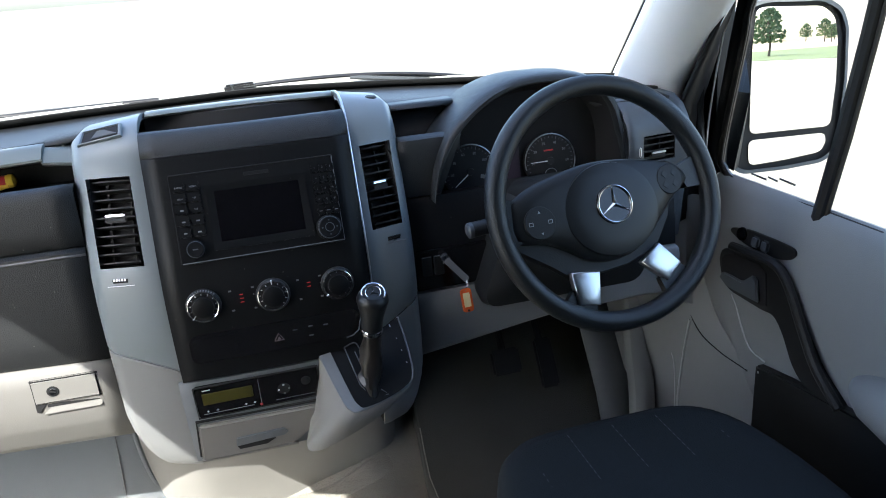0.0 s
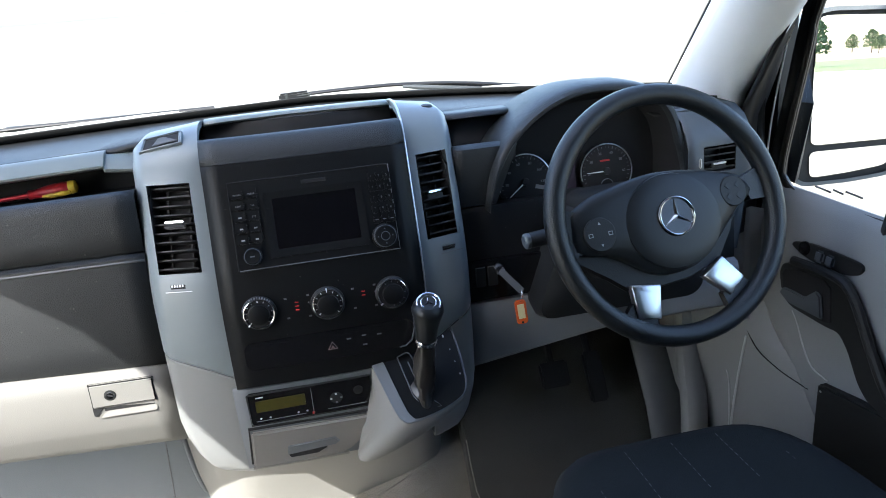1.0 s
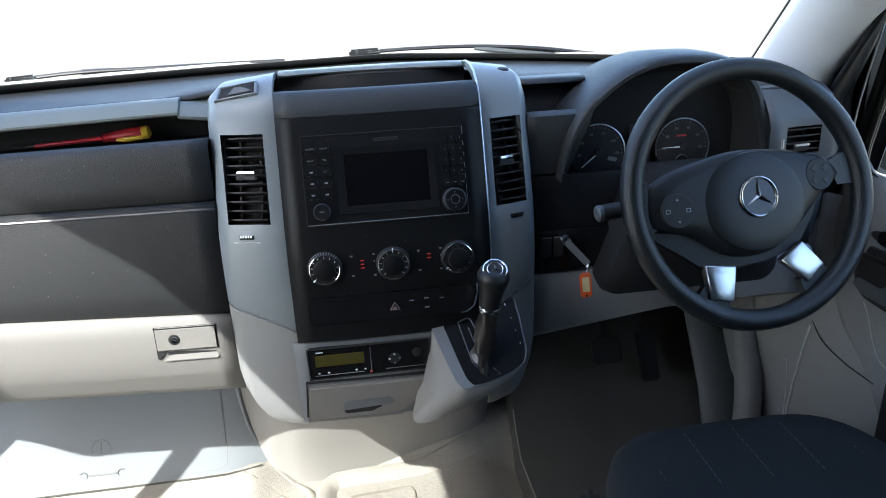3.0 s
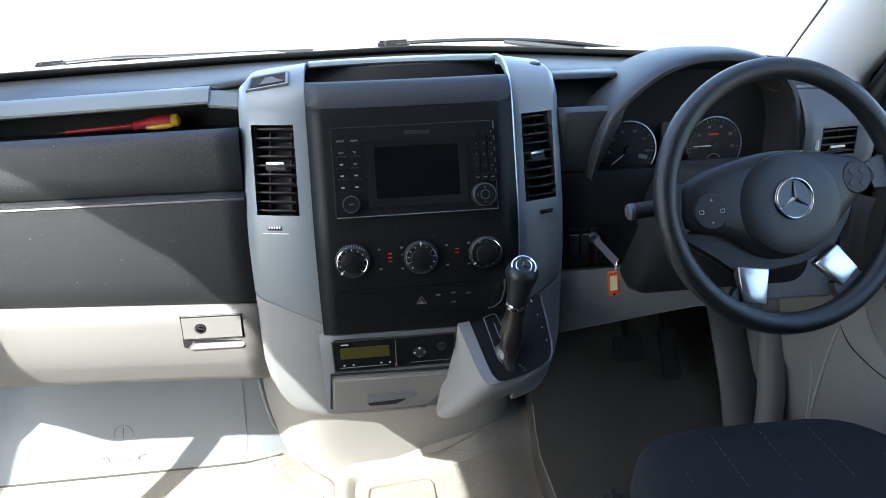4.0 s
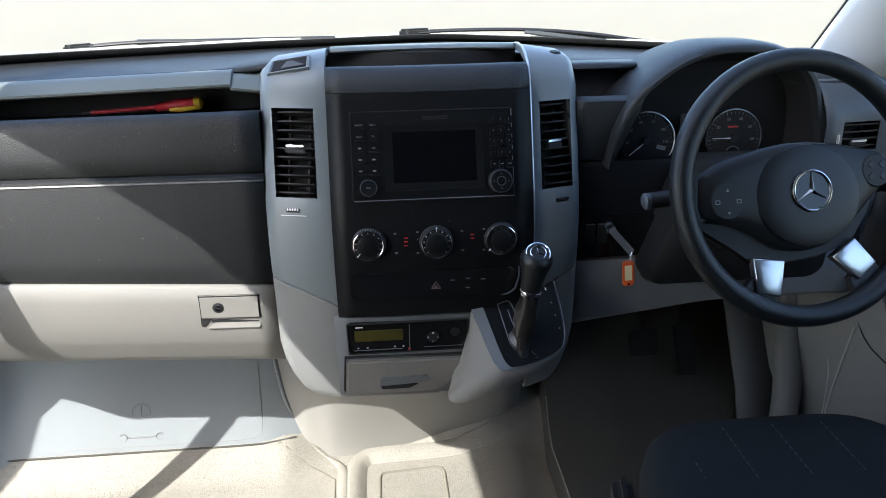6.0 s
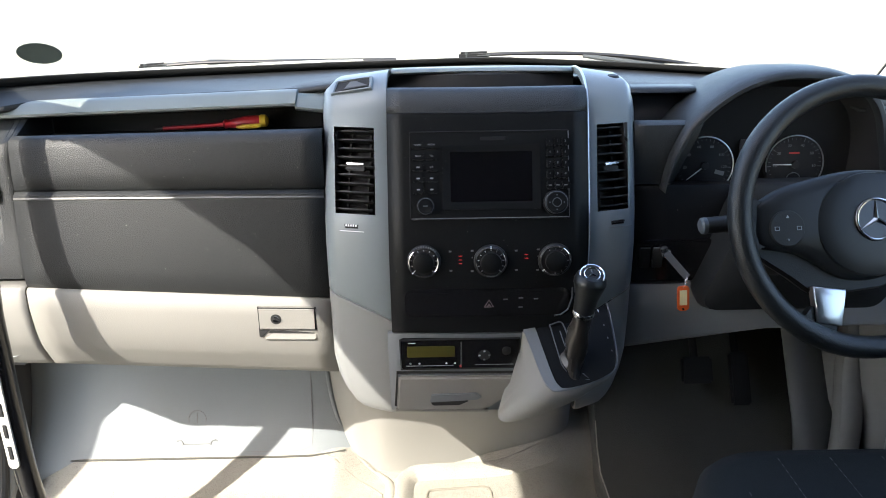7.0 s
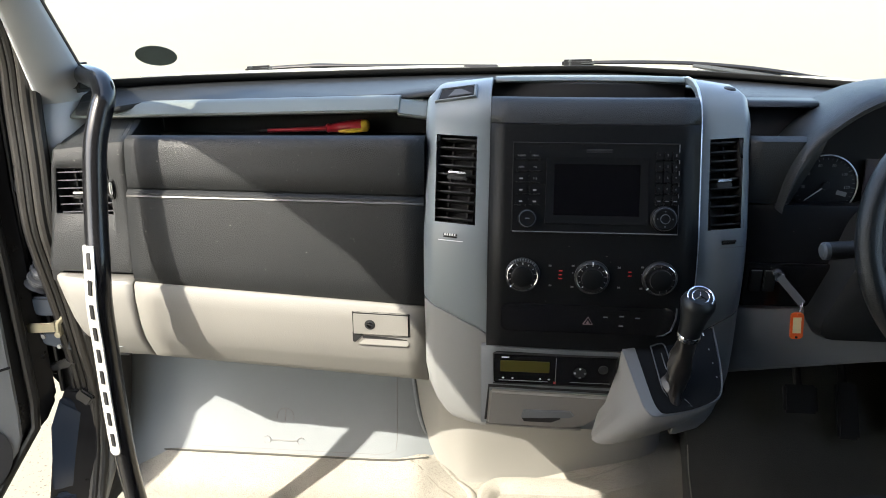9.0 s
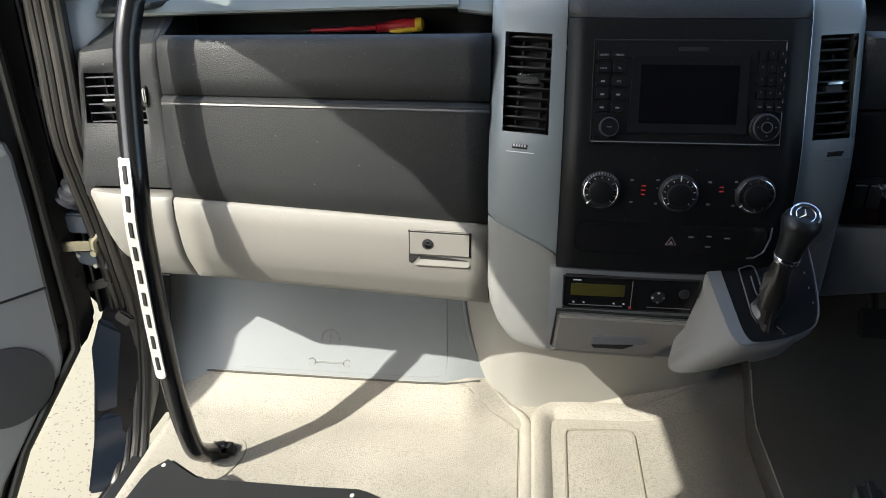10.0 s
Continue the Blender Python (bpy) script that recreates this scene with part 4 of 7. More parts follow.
part("disc_slot", bm, HOLE, radio)
LEFTW = [("RADIO", "MEDIA"), ("NAVI", "TEL"), ("", "SYS"), ("", ""), ("", "")]
for r in range(5):
    for c in range(2):
        bm = B()
        x, y = -0.1105 + 0.0205 * c, 0.0465 - 0.0170 * r
        box(bm, rm(x, y, 0.0065), (0.0185, 0.013, 0.005), 0.0015)
        b = part("button", bm, FACE, radio)
        if LEFTW[r][c]:
            writing("print", LEFTW[r][c], rm(x, y, 0.0093), 0.0037, PRINT, b)
        else:
            bm = B()
            box(bm, rm(x, y, 0.0092), (0.005, 0.0022, 0.0004))
            part("print", bm, PRINT, b)
for r in range(5):
    for c in range(3):
        bm = B()
        x, y = 0.0905 + 0.0118 * c, 0.0485 - 0.0165 * r
        box(bm, rm(x, y, 0.0065), (0.0108, 0.0125, 0.005), 0.0012)
        b = part("key", bm, FACE, radio)
        n = r * 3 + c + 1
        txt = str(n) if n < 10 else {10: "*", 11: "0", 12: "#"}.get(n, "")
        if txt:
            writing("print", txt, rm(x, y + 0.001, 0.0093), 0.0046, GREYPRINT, b)
        else:
            bm = B()
            box(bm, rm(x, y, 0.0092), (0.005, 0.0015, 0.0004))
            part("print", bm, GREYPRINT, b)
for x, y, r in ((-0.1, -0.047, 0.0125), (0.099, -0.044, 0.0175)):
    bm = B()
    lathe(bm, rm(x, y, 0.0), [(r * 1.12, 0.0), (r * 1.12, 0.007), (r, 0.009), (r, 0.016), (r * 0.85, 0.018), (r * 0.6, 0.0175)], 28)
    k = part("knob", bm, FACE, radio)
    bm = B()
    ring(bm, rm(x, y, 0.0165), r * 0.93, 0.0007, 32, 6)
    part("knob_rim", bm, SILVERDARK, k)
    bm = B()
    if r > 0.015:
        for a in range(4):
            box(bm, rm(x + 0.011 * math.cos(a * 1.5708), y + 0.011 * math.sin(a * 1.5708), 0.018), (0.002, 0.002, 0.0005))
        ring(bm, rm(x, y, 0.0178), 0.0066, 0.0006, 24, 6)
    else:
        box(bm, rm(x, y, 0.0182), (0.007, 0.002, 0.0005))
    part("knob_print", bm, SILVERDARK, k)

# ---- heater controls ----
heat = thing("heater_controls", fp(0, 0.62), "three chrome-ringed rotary heater dials on the black fascia", "controls")
for x, mid in ((-0.104, 0), (-0.001, 1), (0.0985, 2)):
    m = ff(x, 0.6205, 0.002)
    bm = B()
    prof = [(0.0262, -0.004), (0.0262, 0.004), (0.0235, 0.0075)]
    lathe(bm, m, prof, 40)
    dial = part("dial", bm, BLACK, heat)
    bm = B()
    ring(bm, m @ Matrix.Translation((0, 0, 0.0075)), 0.0226, 0.0013, 48, 8)
    part("chrome_ring", bm, CHROME, dial)
    bm = B()
    lathe(bm, m @ Matrix.Translation((0, 0, 0.006)), [(0.0165, 0), (0.0158, 0.0075), (0.014, 0.0085), (0.0, 0.0082)], 32)
    part("grip", bm, FACE, dial)
    bm = B()
    for k in range(11 if mid != 2 else 8):
        a = radians(225 - 27 * k) if mid != 2 else radians(120 - 30 * k)
        box(bm, m @ Matrix.Translation((0.0195 * math.cos(a), 0.0195 * math.sin(a), 0.0078)) @ pose(0, 0, 0, 0, 0, math.degrees(a)), (0.0026, 0.001, 0.0006))
    part("scale", bm, WHITE if mid != 2 else GREYPRINT, dial)
    bm = B()
    a = {0: radians(225), 1: radians(90), 2: radians(218)}[mid]
    box(bm, m @ Matrix.Translation((0.0235 * math.cos(a), 0.0235 * math.sin(a), 0.0085)) @ pose(0, 0, 0, 0, 0, math.degrees(a)), (0.0045, 0.0024, 0.001), 0.0004)
    part("pointer", bm, WHITE, dial)
    if mid == 0:
        bm = B()
        for k in range(40):
            a = radians(9 * k)
            if 40 < 9 * k < 170:
                box(bm, m @ Matrix.Translation((0.0252 * math.cos(a), 0.0252 * math.sin(a), 0.006)) @ pose(0, 0, 0, 0, 0, 9 * k), (0.002, 0.0018, 0.003))
        part("knurl", bm, GREYPRINT, dial)
for cx_, rows_ in ((-0.0475, 3), (0.0545, 2)):
    for k in range(rows_):
        bm = B()
        box(bm, ff(cx_, 0.6285 - 0.006 * k + (0.001 if rows_ == 2 else 0), 0.0022), (0.0055, 0.0014, 0.0006))
        part("indicator", bm, REDLIT, heat, "small lit red indicator bar")
    for x, z in ((cx_ - 0.016, 0.636), (cx_ + 0.018, 0.637), (cx_ - 0.015, 0.605), (cx_ + 0.018, 0.604), (cx_ + 0.018, 0.626)):
        bm = B()
        box(bm, ff(x, z, 0.0022), (0.0042 if z != 0.626 else 0.0018, 0.0026 if z != 0.626 else 0.0018, 0.0006))
        part("mark", bm, GREYPRINT, heat)

# ---- switch strip and hazard button ----
strip = thing("switch_strip", fp(0, 0.55), "recessed black switch strip with a hazard warning button", "controls")




def round_rect(x0, z0, x1, z1, r, n=5):
    out = []
    for cx_, cz, a0 in ((x1 - r, z1 - r, 0), (x0 + r, z1 - r, 90), (x0 + r, z0 + r, 180), (x1 - r, z0 + r, 270)):
        out += [(cx_ + r * math.cos(radians(a0 + 90 * k / n)), cz + r * math.sin(radians(a0 + 90 * k / n))) for k in range(n + 1)]
    return out


sm = ff(-0.005, 0.551)
bm = B()
prism(bm, [sm @ V((x, y, 0.0022)) for x, y in round_rect(-0.131, -0.024, 0.131, 0.024, 0.014)], sm.to_3x3() @ V((0, 0, 0.0022)), 0.001)
body = part("plate", bm, GLOSSBLACK, strip)
# Thin grey tube drawn as the glint on the strip's end.
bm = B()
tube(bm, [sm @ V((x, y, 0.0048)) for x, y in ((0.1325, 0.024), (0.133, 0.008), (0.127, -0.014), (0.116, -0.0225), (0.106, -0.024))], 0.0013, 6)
part("end_glint", bm, SILVERDARK, strip, "thin grey glint drawn at the end of the strip")
bm = B()
prism(bm, [sm @ V((x, y, 0.0048)) for x, y in round_rect(-0.125, -0.019, -0.06, 0.018, 0.005)], sm.to_3x3() @ V((0, 0, 0.001)), 0.0005)
part("blank", bm, GLOSSBLACK, strip)
for k, x in enumerate((0.002, 0.028, 0.052, 0.076)):
    bm = B()
    prism(bm, [sm @ V((x + u, v, 0.0046)) for u, v in round_rect(-0.0115, -0.018, 0.0115, 0.018, 0.003)], sm.to_3x3() @ V((0, 0, 0.0007)), 0.0003)
    b = part("switch", bm, GLOSSBLACK, strip)
    if k == 0:
        bm = B()
        tri = [(-0.0072, -0.005), (0.0072, -0.005), (0.0, 0.0072)]
        tube(bm, [sm @ V((x + u, v - 0.002, 0.0055)) for u, v in tri + tri[:1]], 0.0008, 6)
        prism(bm, [sm @ V((x + u * 0.4, v * 0.4 - 0.0035, 0.0053)) for u, v in tri], sm.to_3x3() @ V((0, 0, 0.0008)))
        part("warning_triangle", bm, material("red white print", (0.24, 0.17, 0.17), 0.5), b, "red and white warning triangle")
    else:
        for dz in (0.006,) if k != 2 else (0.008, -0.008):
            bm = B()
            box(bm, sm @ Matrix.Translation((x, dz, 0.0055)), (0.0072, 0.0022, 0.0005), 0.0006)
            part("symbol", bm, GREYPRINT, b)

# ---- tachograph, drawer and lower frame ----
low = ff(-0.05, 0.43)
bm = B()
rows = []
for z in [0.327, 0.335, 0.37, 0.41, 0.45, 0.49, 0.4925]:
    rows.append([(x, face_y(x, z) + (0.012 if z in (0.327, 0.4925) else 0.001), z) for x in [lerp(-0.166, 0.075, k / 8) for k in range(9)]])
grid(bm, rows)
part("lower_frame", bm, FRAMEGREY, con, "grey frame round the recorder and drawer", thick=0.004)
tac = thing("tachograph", fp(-0.05, 0.456), "black tachograph unit with an olive display in the console", "tachograph")
TM = frame_of(fp(-0.049, 0.4565, 0.001), (1, 0, 0), fp(0, 0.48) - fp(0, 0.43))


def tm(x, y, z=0.0):
    return TM @ Matrix.Translation((x, y, z))


bm = B()
box(bm, tm(0, 0, 0), (0.192, 0.056, 0.010), 0.002)
part("body", bm, GLOSSBLACK, tac)
bm = B()
tube(bm, [tm(x, y, 0.0035).translation for x, y in ((-0.097, 0.028), (0.097, 0.028), (0.097, -0.028), (-0.097, -0.028), (-0.097, 0.028))], 0.0015, 6)
part("surround", bm, HOLE, tac)
bm = B()
box(bm, tm(-0.047, 0.006, 0.005), (0.078, 0.021, 0.002), 0.0008)
part("display", bm, LCD, tac, "olive lcd display")
bm = B()
box(bm, tm(-0.078, 0.0225, 0.005), (0.012, 0.0018, 0.001))
part("mark", bm, WHITE, tac)
for x in (-0.081, -0.066, -0.022, -0.008):
    bm = B()
    box(bm, tm(x, -0.0165, 0.005), (0.0038, 0.003, 0.003), 0.001)
    part("button", bm, WHITE, tac)
bm = B()
tube(bm, [tm(x, y, 0.005).translation for x, y in ((-0.088, -0.021), (-0.01, -0.021))], 0.0007, 5)
tube(bm, [tm(x, y, 0.005).translation for x, y in ((0.002, 0.024), (0.002, -0.024))], 0.0007, 5)
tube(bm, [tm(x, y, 0.005).translation for x, y in ((0.025, -0.0205), (0.088, -0.0205))], 0.0006, 5)
part("print_line", bm, GREYPRINT, tac)
bm = B()
lathe(bm, tm(0.04, -0.002, 0.004), [(0.0105, 0), (0.0098, 0.002)], 24)
pad = part("menu_pad", bm, BLACK, tac)
for a in range(4):
    bm = B()
    box(bm, tm(0.04 + 0.008 * math.cos(a * 1.5708), -0.002 + 0.008 * math.sin(a * 1.5708), 0.0065), (0.0035, 0.0035, 0.001), 0.0006)
    part("arrow_key", bm, WHITE if a in (1, 2) else GREYPRINT, pad)
bm = B()
lathe(bm, tm(0.076, 0.006, 0.003), [(0.0075, 0), (0.0075, 0.004), (0.006, 0.005)], 20)
part("round_key", bm, BLACK, tac)
bm = B()
box(bm, tm(0.0015, -0.0225, 0.005), (0.004, 0.004, 0.001))
part("red_mark", bm, REDNEEDLE, tac)
drw = thing("console_drawer", fp(-0.06, 0.375), "light grey plastic drawer with a scooped grip, closed", "drawer")
bm = B()
prism(bm, [fp(x, z, 0.0015) for x, z in ((-0.151, 0.414), (0.042, 0.4135), (0.036, 0.39), (0.024, 0.366), (0.004, 0.348), (-0.01, 0.343), (-0.157, 0.339))], (0, -0.010, -0.001), 0.004, 3)
part("front", bm, LIGHT, drw)
bm = B()
tube(bm, [fp(x, z, 0.002) for x, z in ((-0.158, 0.345), (-0.153, 0.418), (0.045, 0.4175))], 0.0025, 6)
part("gap", bm, HOLE, drw)
# Flap is darker than the drawer: its shade is put into the colour.
bm = B()
prism(bm, [fp(x, z, 0.010) for x, z in ((-0.099, 0.362), (-0.020, 0.368), (-0.012, 0.374), (-0.02, 0.384), (-0.096, 0.381))], (0, -0.0035, -0.001), 0.0015)
part("grip", bm, FRAMEGREY, drw, "inclined grip flap, darker grey for its recessed shade")
bm = B()
prism(bm, [fp(x, z, 0.0075) for x, z in ((-0.094, 0.3545), (-0.050, 0.3555), (-0.034, 0.3645), (-0.098, 0.3625))], (0, -0.0062, 0), 0.001)
part("grip_hollow", bm, HOLE, drw)
bm = B()
tube(bm, [V((x, face_y(x, 0.337) - 0.004, 0.336)) for x in (-0.158, -0.08, 0.0)], 0.003, 6)
part("lower_edge", bm, LIGHT, drw)

# ---- gear lever console ----
gear = thing("gear_console", (0.14, 0, 0.37), "light grey gear lever housing with a black gate plate", "console")




TOP = [V(p) for p in ((0.053, -0.056, 0.497), (0.12, -0.045, 0.512), (0.184, -0.03, 0.532), (0.194, -0.045, 0.520), (0.197, -0.095, 0.480), (0.194, -0.116, 0.460), (0.180, -0.128, 0.450), (0.14, -0.142, 0.441), (0.098, -0.148, 0.435), (0.085, -0.143, 0.438), (0.075, -0.125, 0.450))]

TOP = curve_points(TOP + TOP[:1], 3)[:-1]


def shifted(ring_, d, s=1.0):
    c = sum(ring_, V()) / len(ring_)
    return [c + (p - c) * s + V(d) for p in ring_]


bm = B()
LOW = [V(p) for p in ((0.045, -0.05, 0.42), (0.12, 0.03, 0.42), (0.179, 0.03, 0.47), (0.189, 0.0, 0.475), (0.191, -0.07, 0.462), (0.187, -0.098, 0.446), (0.174, -0.112, 0.433), (0.14, -0.126, 0.412), (0.085, -0.124, 0.384), (0.030, -0.108, 0.356), (0.012, -0.088, 0.362))]
LOW = curve_points(LOW + LOW[:1], 3)[:-1]
MIDR = [a.lerp(b, 0.35) + V((0.0, -0.004, -0.004)) for a, b in zip(TOP, LOW)]
BOT = [V((lerp(p.x, 0.10, 0.35), p.y + 0.09, p.z + 0.04)) for p in LOW]
loft(bm, [BOT, LOW, MIDR, TOP, shifted(TOP, (0, 0.0015, 0.003), 0.97)])
part("housing", bm, LIGHT, gear, sharp=60)
GATE = [V((lerp(p.x, 0.196, 0.115), p.y, p.z + 0.115 * (0.196 - p.x) * 0.16)) for p in shifted(TOP, (0, 0, 0), 0.965)]
bm = B()
loft(bm, [shifted(TOP, (0, -0.001, 0.0015), 1.008), shifted(TOP, (0, -0.002, 0.004), 1.0), [p + V((0, -0.002, 0.004)) for p in GATE], [p + V((0, 0, 0.0005)) for p in shifted(GATE, (0, 0, 0), 0.99)]], False)
part("rim", bm, FRAMEGREY, gear, "blue grey rim round the gate")
bm = B()
loft(bm, [shifted(GATE, (0, 0, 0.0005), 0.99), shifted(GATE, (0, -0.001, 0.0030), 0.985)])
plate = part("gate_plate", bm, PLATEBLACK, gear)
PN = frame_of((0.135, -0.088, 0.487), (1, 0.08, 0.16), (0, 0.62, 0.55))
bm = B()
tube(bm, curve_points([PN @ V(p) for p in ((-0.034, 0.038, 0.002), (-0.017, 0.04, 0.002), (-0.012, 0.03, 0.002), (-0.011, 0.0, 0.002), (-0.015, -0.003, 0.002), (-0.019, 0.0, 0.002), (-0.0205, 0.025, 0.002))], 4), 0.0011, 6)
tube(bm, [PN @ V(p) for p in ((-0.034, 0.038, 0.002), (-0.032, -0.03, 0.002), (-0.022, -0.06, 0.002), (0.004, -0.062, 0.002), (-0.004, -0.05, 0.002))], 0.0011, 6)
part("gate_line", bm, SILVERDARK, plate, "thin grey outline of the shift gate")
bm = B()
box(bm, PN @ Matrix.Translation((0.048, 0.045, 0.003)), (0.0018, 0.0045, 0.0008))
part("position_mark", bm, WHITE, plate)
for k in range(3):
    bm = B()
    box(bm, PN @ Matrix.Translation((0.05, 0.02 - 0.022 * k, 0.003)), (0.0018, 0.0026, 0.0004))
    part("position_print", bm, GREYPRINT, plate)
lever = thing("gear_lever", (0.13, -0.1, 0.47), "black leather gear lever with a chrome ring and round badge", "gear lever")
A, R_, K = V((0.126, -0.112, 0.466)), V((0.137, -0.1125, 0.552)), V((0.1425, -0.124, 0.610))
ax = (K - R_).normalized()
bm = B()
side = V((1, 0, 0))
rows = []
for s, w, d in ((0.0, 0.017, 0.028), (0.08, 0.0135, 0.024), (0.25, 0.0145, 0.02), (0.45, 0.0165, 0.018), (0.65, 0.0165, 0.017), (0.8, 0.014, 0.015), (1.0, 0.0125, 0.0125)):
    c = A.lerp(R_, s)
    rows.append([c + V((w * math.cos(a) * (1 + 0.32 * math.sin(3 * a + 9 * s) * (1 - 0.6 * s)), d * math.sin(a) * (1 + 0.22 * math.cos(4 * a + 11 * s) * (1 - 0.6 * s)) * 0.8, d * math.sin(a) * 0.55 * (1 - s))) for a in [6.2832 * k / 28 for k in range(28)]])
loft(bm, rows)
part("boot", bm, LEATHERGREY, lever, "creased glossy dark leather boot")
m = frame_of(R_, V((1, 0, 0)) - ax * ax.x, ax.cross(V((1, 0, 0)) - ax * ax.x))
m = Matrix.Translation(R_) @ ax.to_track_quat("Z", "Y").to_matrix().to_4x4()
bm = B()
lathe(bm, m, [(0.0155, -0.003), (0.0172, -0.002), (0.0176, 0.004), (0.0165, 0.006)], 28)
part("chrome_ring", bm, CHROME, lever)
bm = B()
L = (K - R_).length
lathe(bm, m, [(0.016, 0.005), (0.0165, 0.012), (0.018, 0.030), (0.0215, 0.045), (0.0245, 0.056), (0.0248, L), (0.0225, L + 0.007), (0.018, L + 0.0105), (0.0, L + 0.011)], 32)
part("knob", bm, PADPLASTIC, lever)
BM = Matrix.Translation(m @ V((0, -0.001, L + 0.0102))) @ V((-0.02, -0.55, 0.83)).to_track_quat("Z", "Y").to_matrix().to_4x4()
bm = B()
lathe(bm, BM, [(0.0195, -0.006), (0.0195, 0.001), (0.0185, 0.0026), (0.0170, 0.0030), (0.0160, 0.0022)], 32)
part("badge_base", bm, CHROME, lever)


def star_badge(parent, m, r, ring_r, mat=CHROME):
    """A ring with three tapering arms."""
    bm = B()
    ring(bm, m, r, ring_r, 40, 8)
    part("badge_ring", bm, mat, parent)
    bm = B()
    for k in range(3):
        a = radians(90 + 120 * k)
        u, v = V((math.cos(a), math.sin(a), 0)), V((-math.sin(a), math.cos(a), 0))
        tip, l, rr, c = u * r, v * r * 0.13 - u * 0.0, v * -r * 0.13, V((0, 0, ring_r * 1.4))
        p = [bm.verts.new(m @ q) for q in (tip, l, rr, V((0, 0, 0)) + c)]
        for f in ((0, 1, 3), (0, 3, 2), (0, 2, 1), (1, 2, 3)):
            bm.faces.new([p[i] for i in f])
    part("badge_star", bm, mat, parent)


bm = B()
lathe(bm, BM @ Matrix.Translation((0, 0, 0.0018)), [(0.0162, 0), (0.0158, 0.0012)], 28)
part("badge_disc", bm, BLACK, lever)
star_badge(lever, BM @ Matrix.Translation((0, 0, 0.0035)), 0.0115, 0.0010)

# ---- driver side of the dashboard ----
RX = [lerp(0.236, 0.745, k / 14) for k in range(15)]




bm = B()
rows = []
for y, z in [(0.079, 0.798), (0.064, 0.809), (0.050, 0.811), (0.040, 0.806), (0.036, 0.79), (0.034, 0.75), (0.034, 0.714), (0.038, 0.711), (0.05, 0.71)]:
    right = along([(0.71, 0.300), (0.75, 0.318), (0.81, 0.346)], z)
    rows.append([V((lerp(0.234, right, k / 5), y, z)) for k in range(6)])
grid(bm, rows)
part("driver_upper", bm, DASH_SOFT, dash, thick=0.004)
# Driver tray has its inner shade painted in as near-black.
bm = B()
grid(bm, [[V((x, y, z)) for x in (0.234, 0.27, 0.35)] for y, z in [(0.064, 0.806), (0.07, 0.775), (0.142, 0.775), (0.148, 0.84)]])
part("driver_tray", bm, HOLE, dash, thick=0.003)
bm = B()
grid(bm, [[V((x, y, z)) for x in (0.235, 0.26, 0.30, 0.36)] for y, z in [(0.15, 0.842), (0.134, 0.843), (0.131, 0.845), (0.133, 0.849), (0.14, 0.851), (0.17, 0.851)]])
part("driver_tray_lip", bm, DASH_SOFT, dash, sharp=60, thick=0.004)
# black switch field
bm = B()
grid(bm, [[V((x, y, z)) for x in (0.232, 0.3, 0.37, 0.46)] for y, z in [(0.05, 0.709), (0.036, 0.7075), (0.033, 0.70), (0.022, 0.64), (0.018, 0.628), (0.014, 0.55), (0.03, 0.548)]])
part("switch_field", bm, FACE, dash, thick=0.004)
for k, x in enumerate((0.268, 0.284)):
    bm = B()
    box(bm, frame_of((x, 0.0255, 0.658), (1, 0, 0), (0, 0.17, 1)), (0.0012 if k == 0 else 0.006, 0.016 if k == 0 else 0.011, 0.003), 0.0005)
    part("switch_mark", bm, GREYPRINT, dash)
bm = B()
prism(bm, [V((x, 0.0135, z)) for x, z in round_rect(0.24, 0.552, 0.372, 0.624, 0.008)], (0, -0.010, 0), 0.003)
block = part("switch_block", bm, GLOSSBLACK, dash)
for x in (0.258, 0.279):
    bm = B()
    prism(bm, [V((u, 0.003, z)) for u, z in round_rect(x - 0.009, 0.578, x + 0.009, 0.614, 0.003)], (0, -0.004, 0), 0.0015)
    part("rocker", bm, BLACK, block)
    bm = B()
    tube(bm, [V((x - 0.008, -0.0015, 0.6135)), V((x + 0.008, -0.0015, 0.6135))], 0.0006, 5)
    part("rocker_edge", bm, GREYPRINT, block)
# knee panel
bm = B()
rows = []
for s, y, z0 in ((0, 0.03, 0.552), (0.06, 0.008, 0.55), (0.15, 0.004, 0.54), (0.5, 0.006, 0.0), (0.9, 0.016, 0.0), (1.0, 0.03, 0.0), (1.05, 0.10, 0.0)):
    row = []
    for x in RX:
        bot = along([(0.236, 0.417), (0.487, 0.449), (0.68, 0.452), (0.745, 0.45)], x)
        row.append(V((x, y, lerp(0.552, bot, min(s, 1.0)) + (0.004 if s > 1 else 0))))
    rows.append(row)
grid(bm, rows)
part("knee_panel", bm, TRIM, dash, "grey lower knee panel", thick=0.004)
bm = B()
grid(bm, [[V((x, y, z)) for x in (0.40, 0.5, 0.6, 0.70, 0.745)] for y, z in [(0.05, 0.708), (0.036, 0.706), (0.03, 0.64), (0.02, 0.552)]])
part("column_field", bm, DASH_SOFT, dash, thick=0.004)

# instrument hood and dials
clu = thing("instrument_cluster", (0.45, 0.08, 0.68), "two chrome-ringed dials under an arched dark hood", "instruments")
ARCH = [(0.281, 0.705), (0.285, 0.73), (0.292, 0.76), (0.306, 0.793), (0.324, 0.817), (0.348, 0.839), (0.378, 0.860), (0.41, 0.876), (0.452, 0.888), (0.497, 0.891), (0.55, 0.887), (0.598, 0.870), (0.626, 0.838), (0.638, 0.79), (0.638, 0.74), (0.636, 0.705)]
ARCH = [(p.x, p.y) for p in curve_points([(a, b, 0) for a, b in ARCH], 3)]


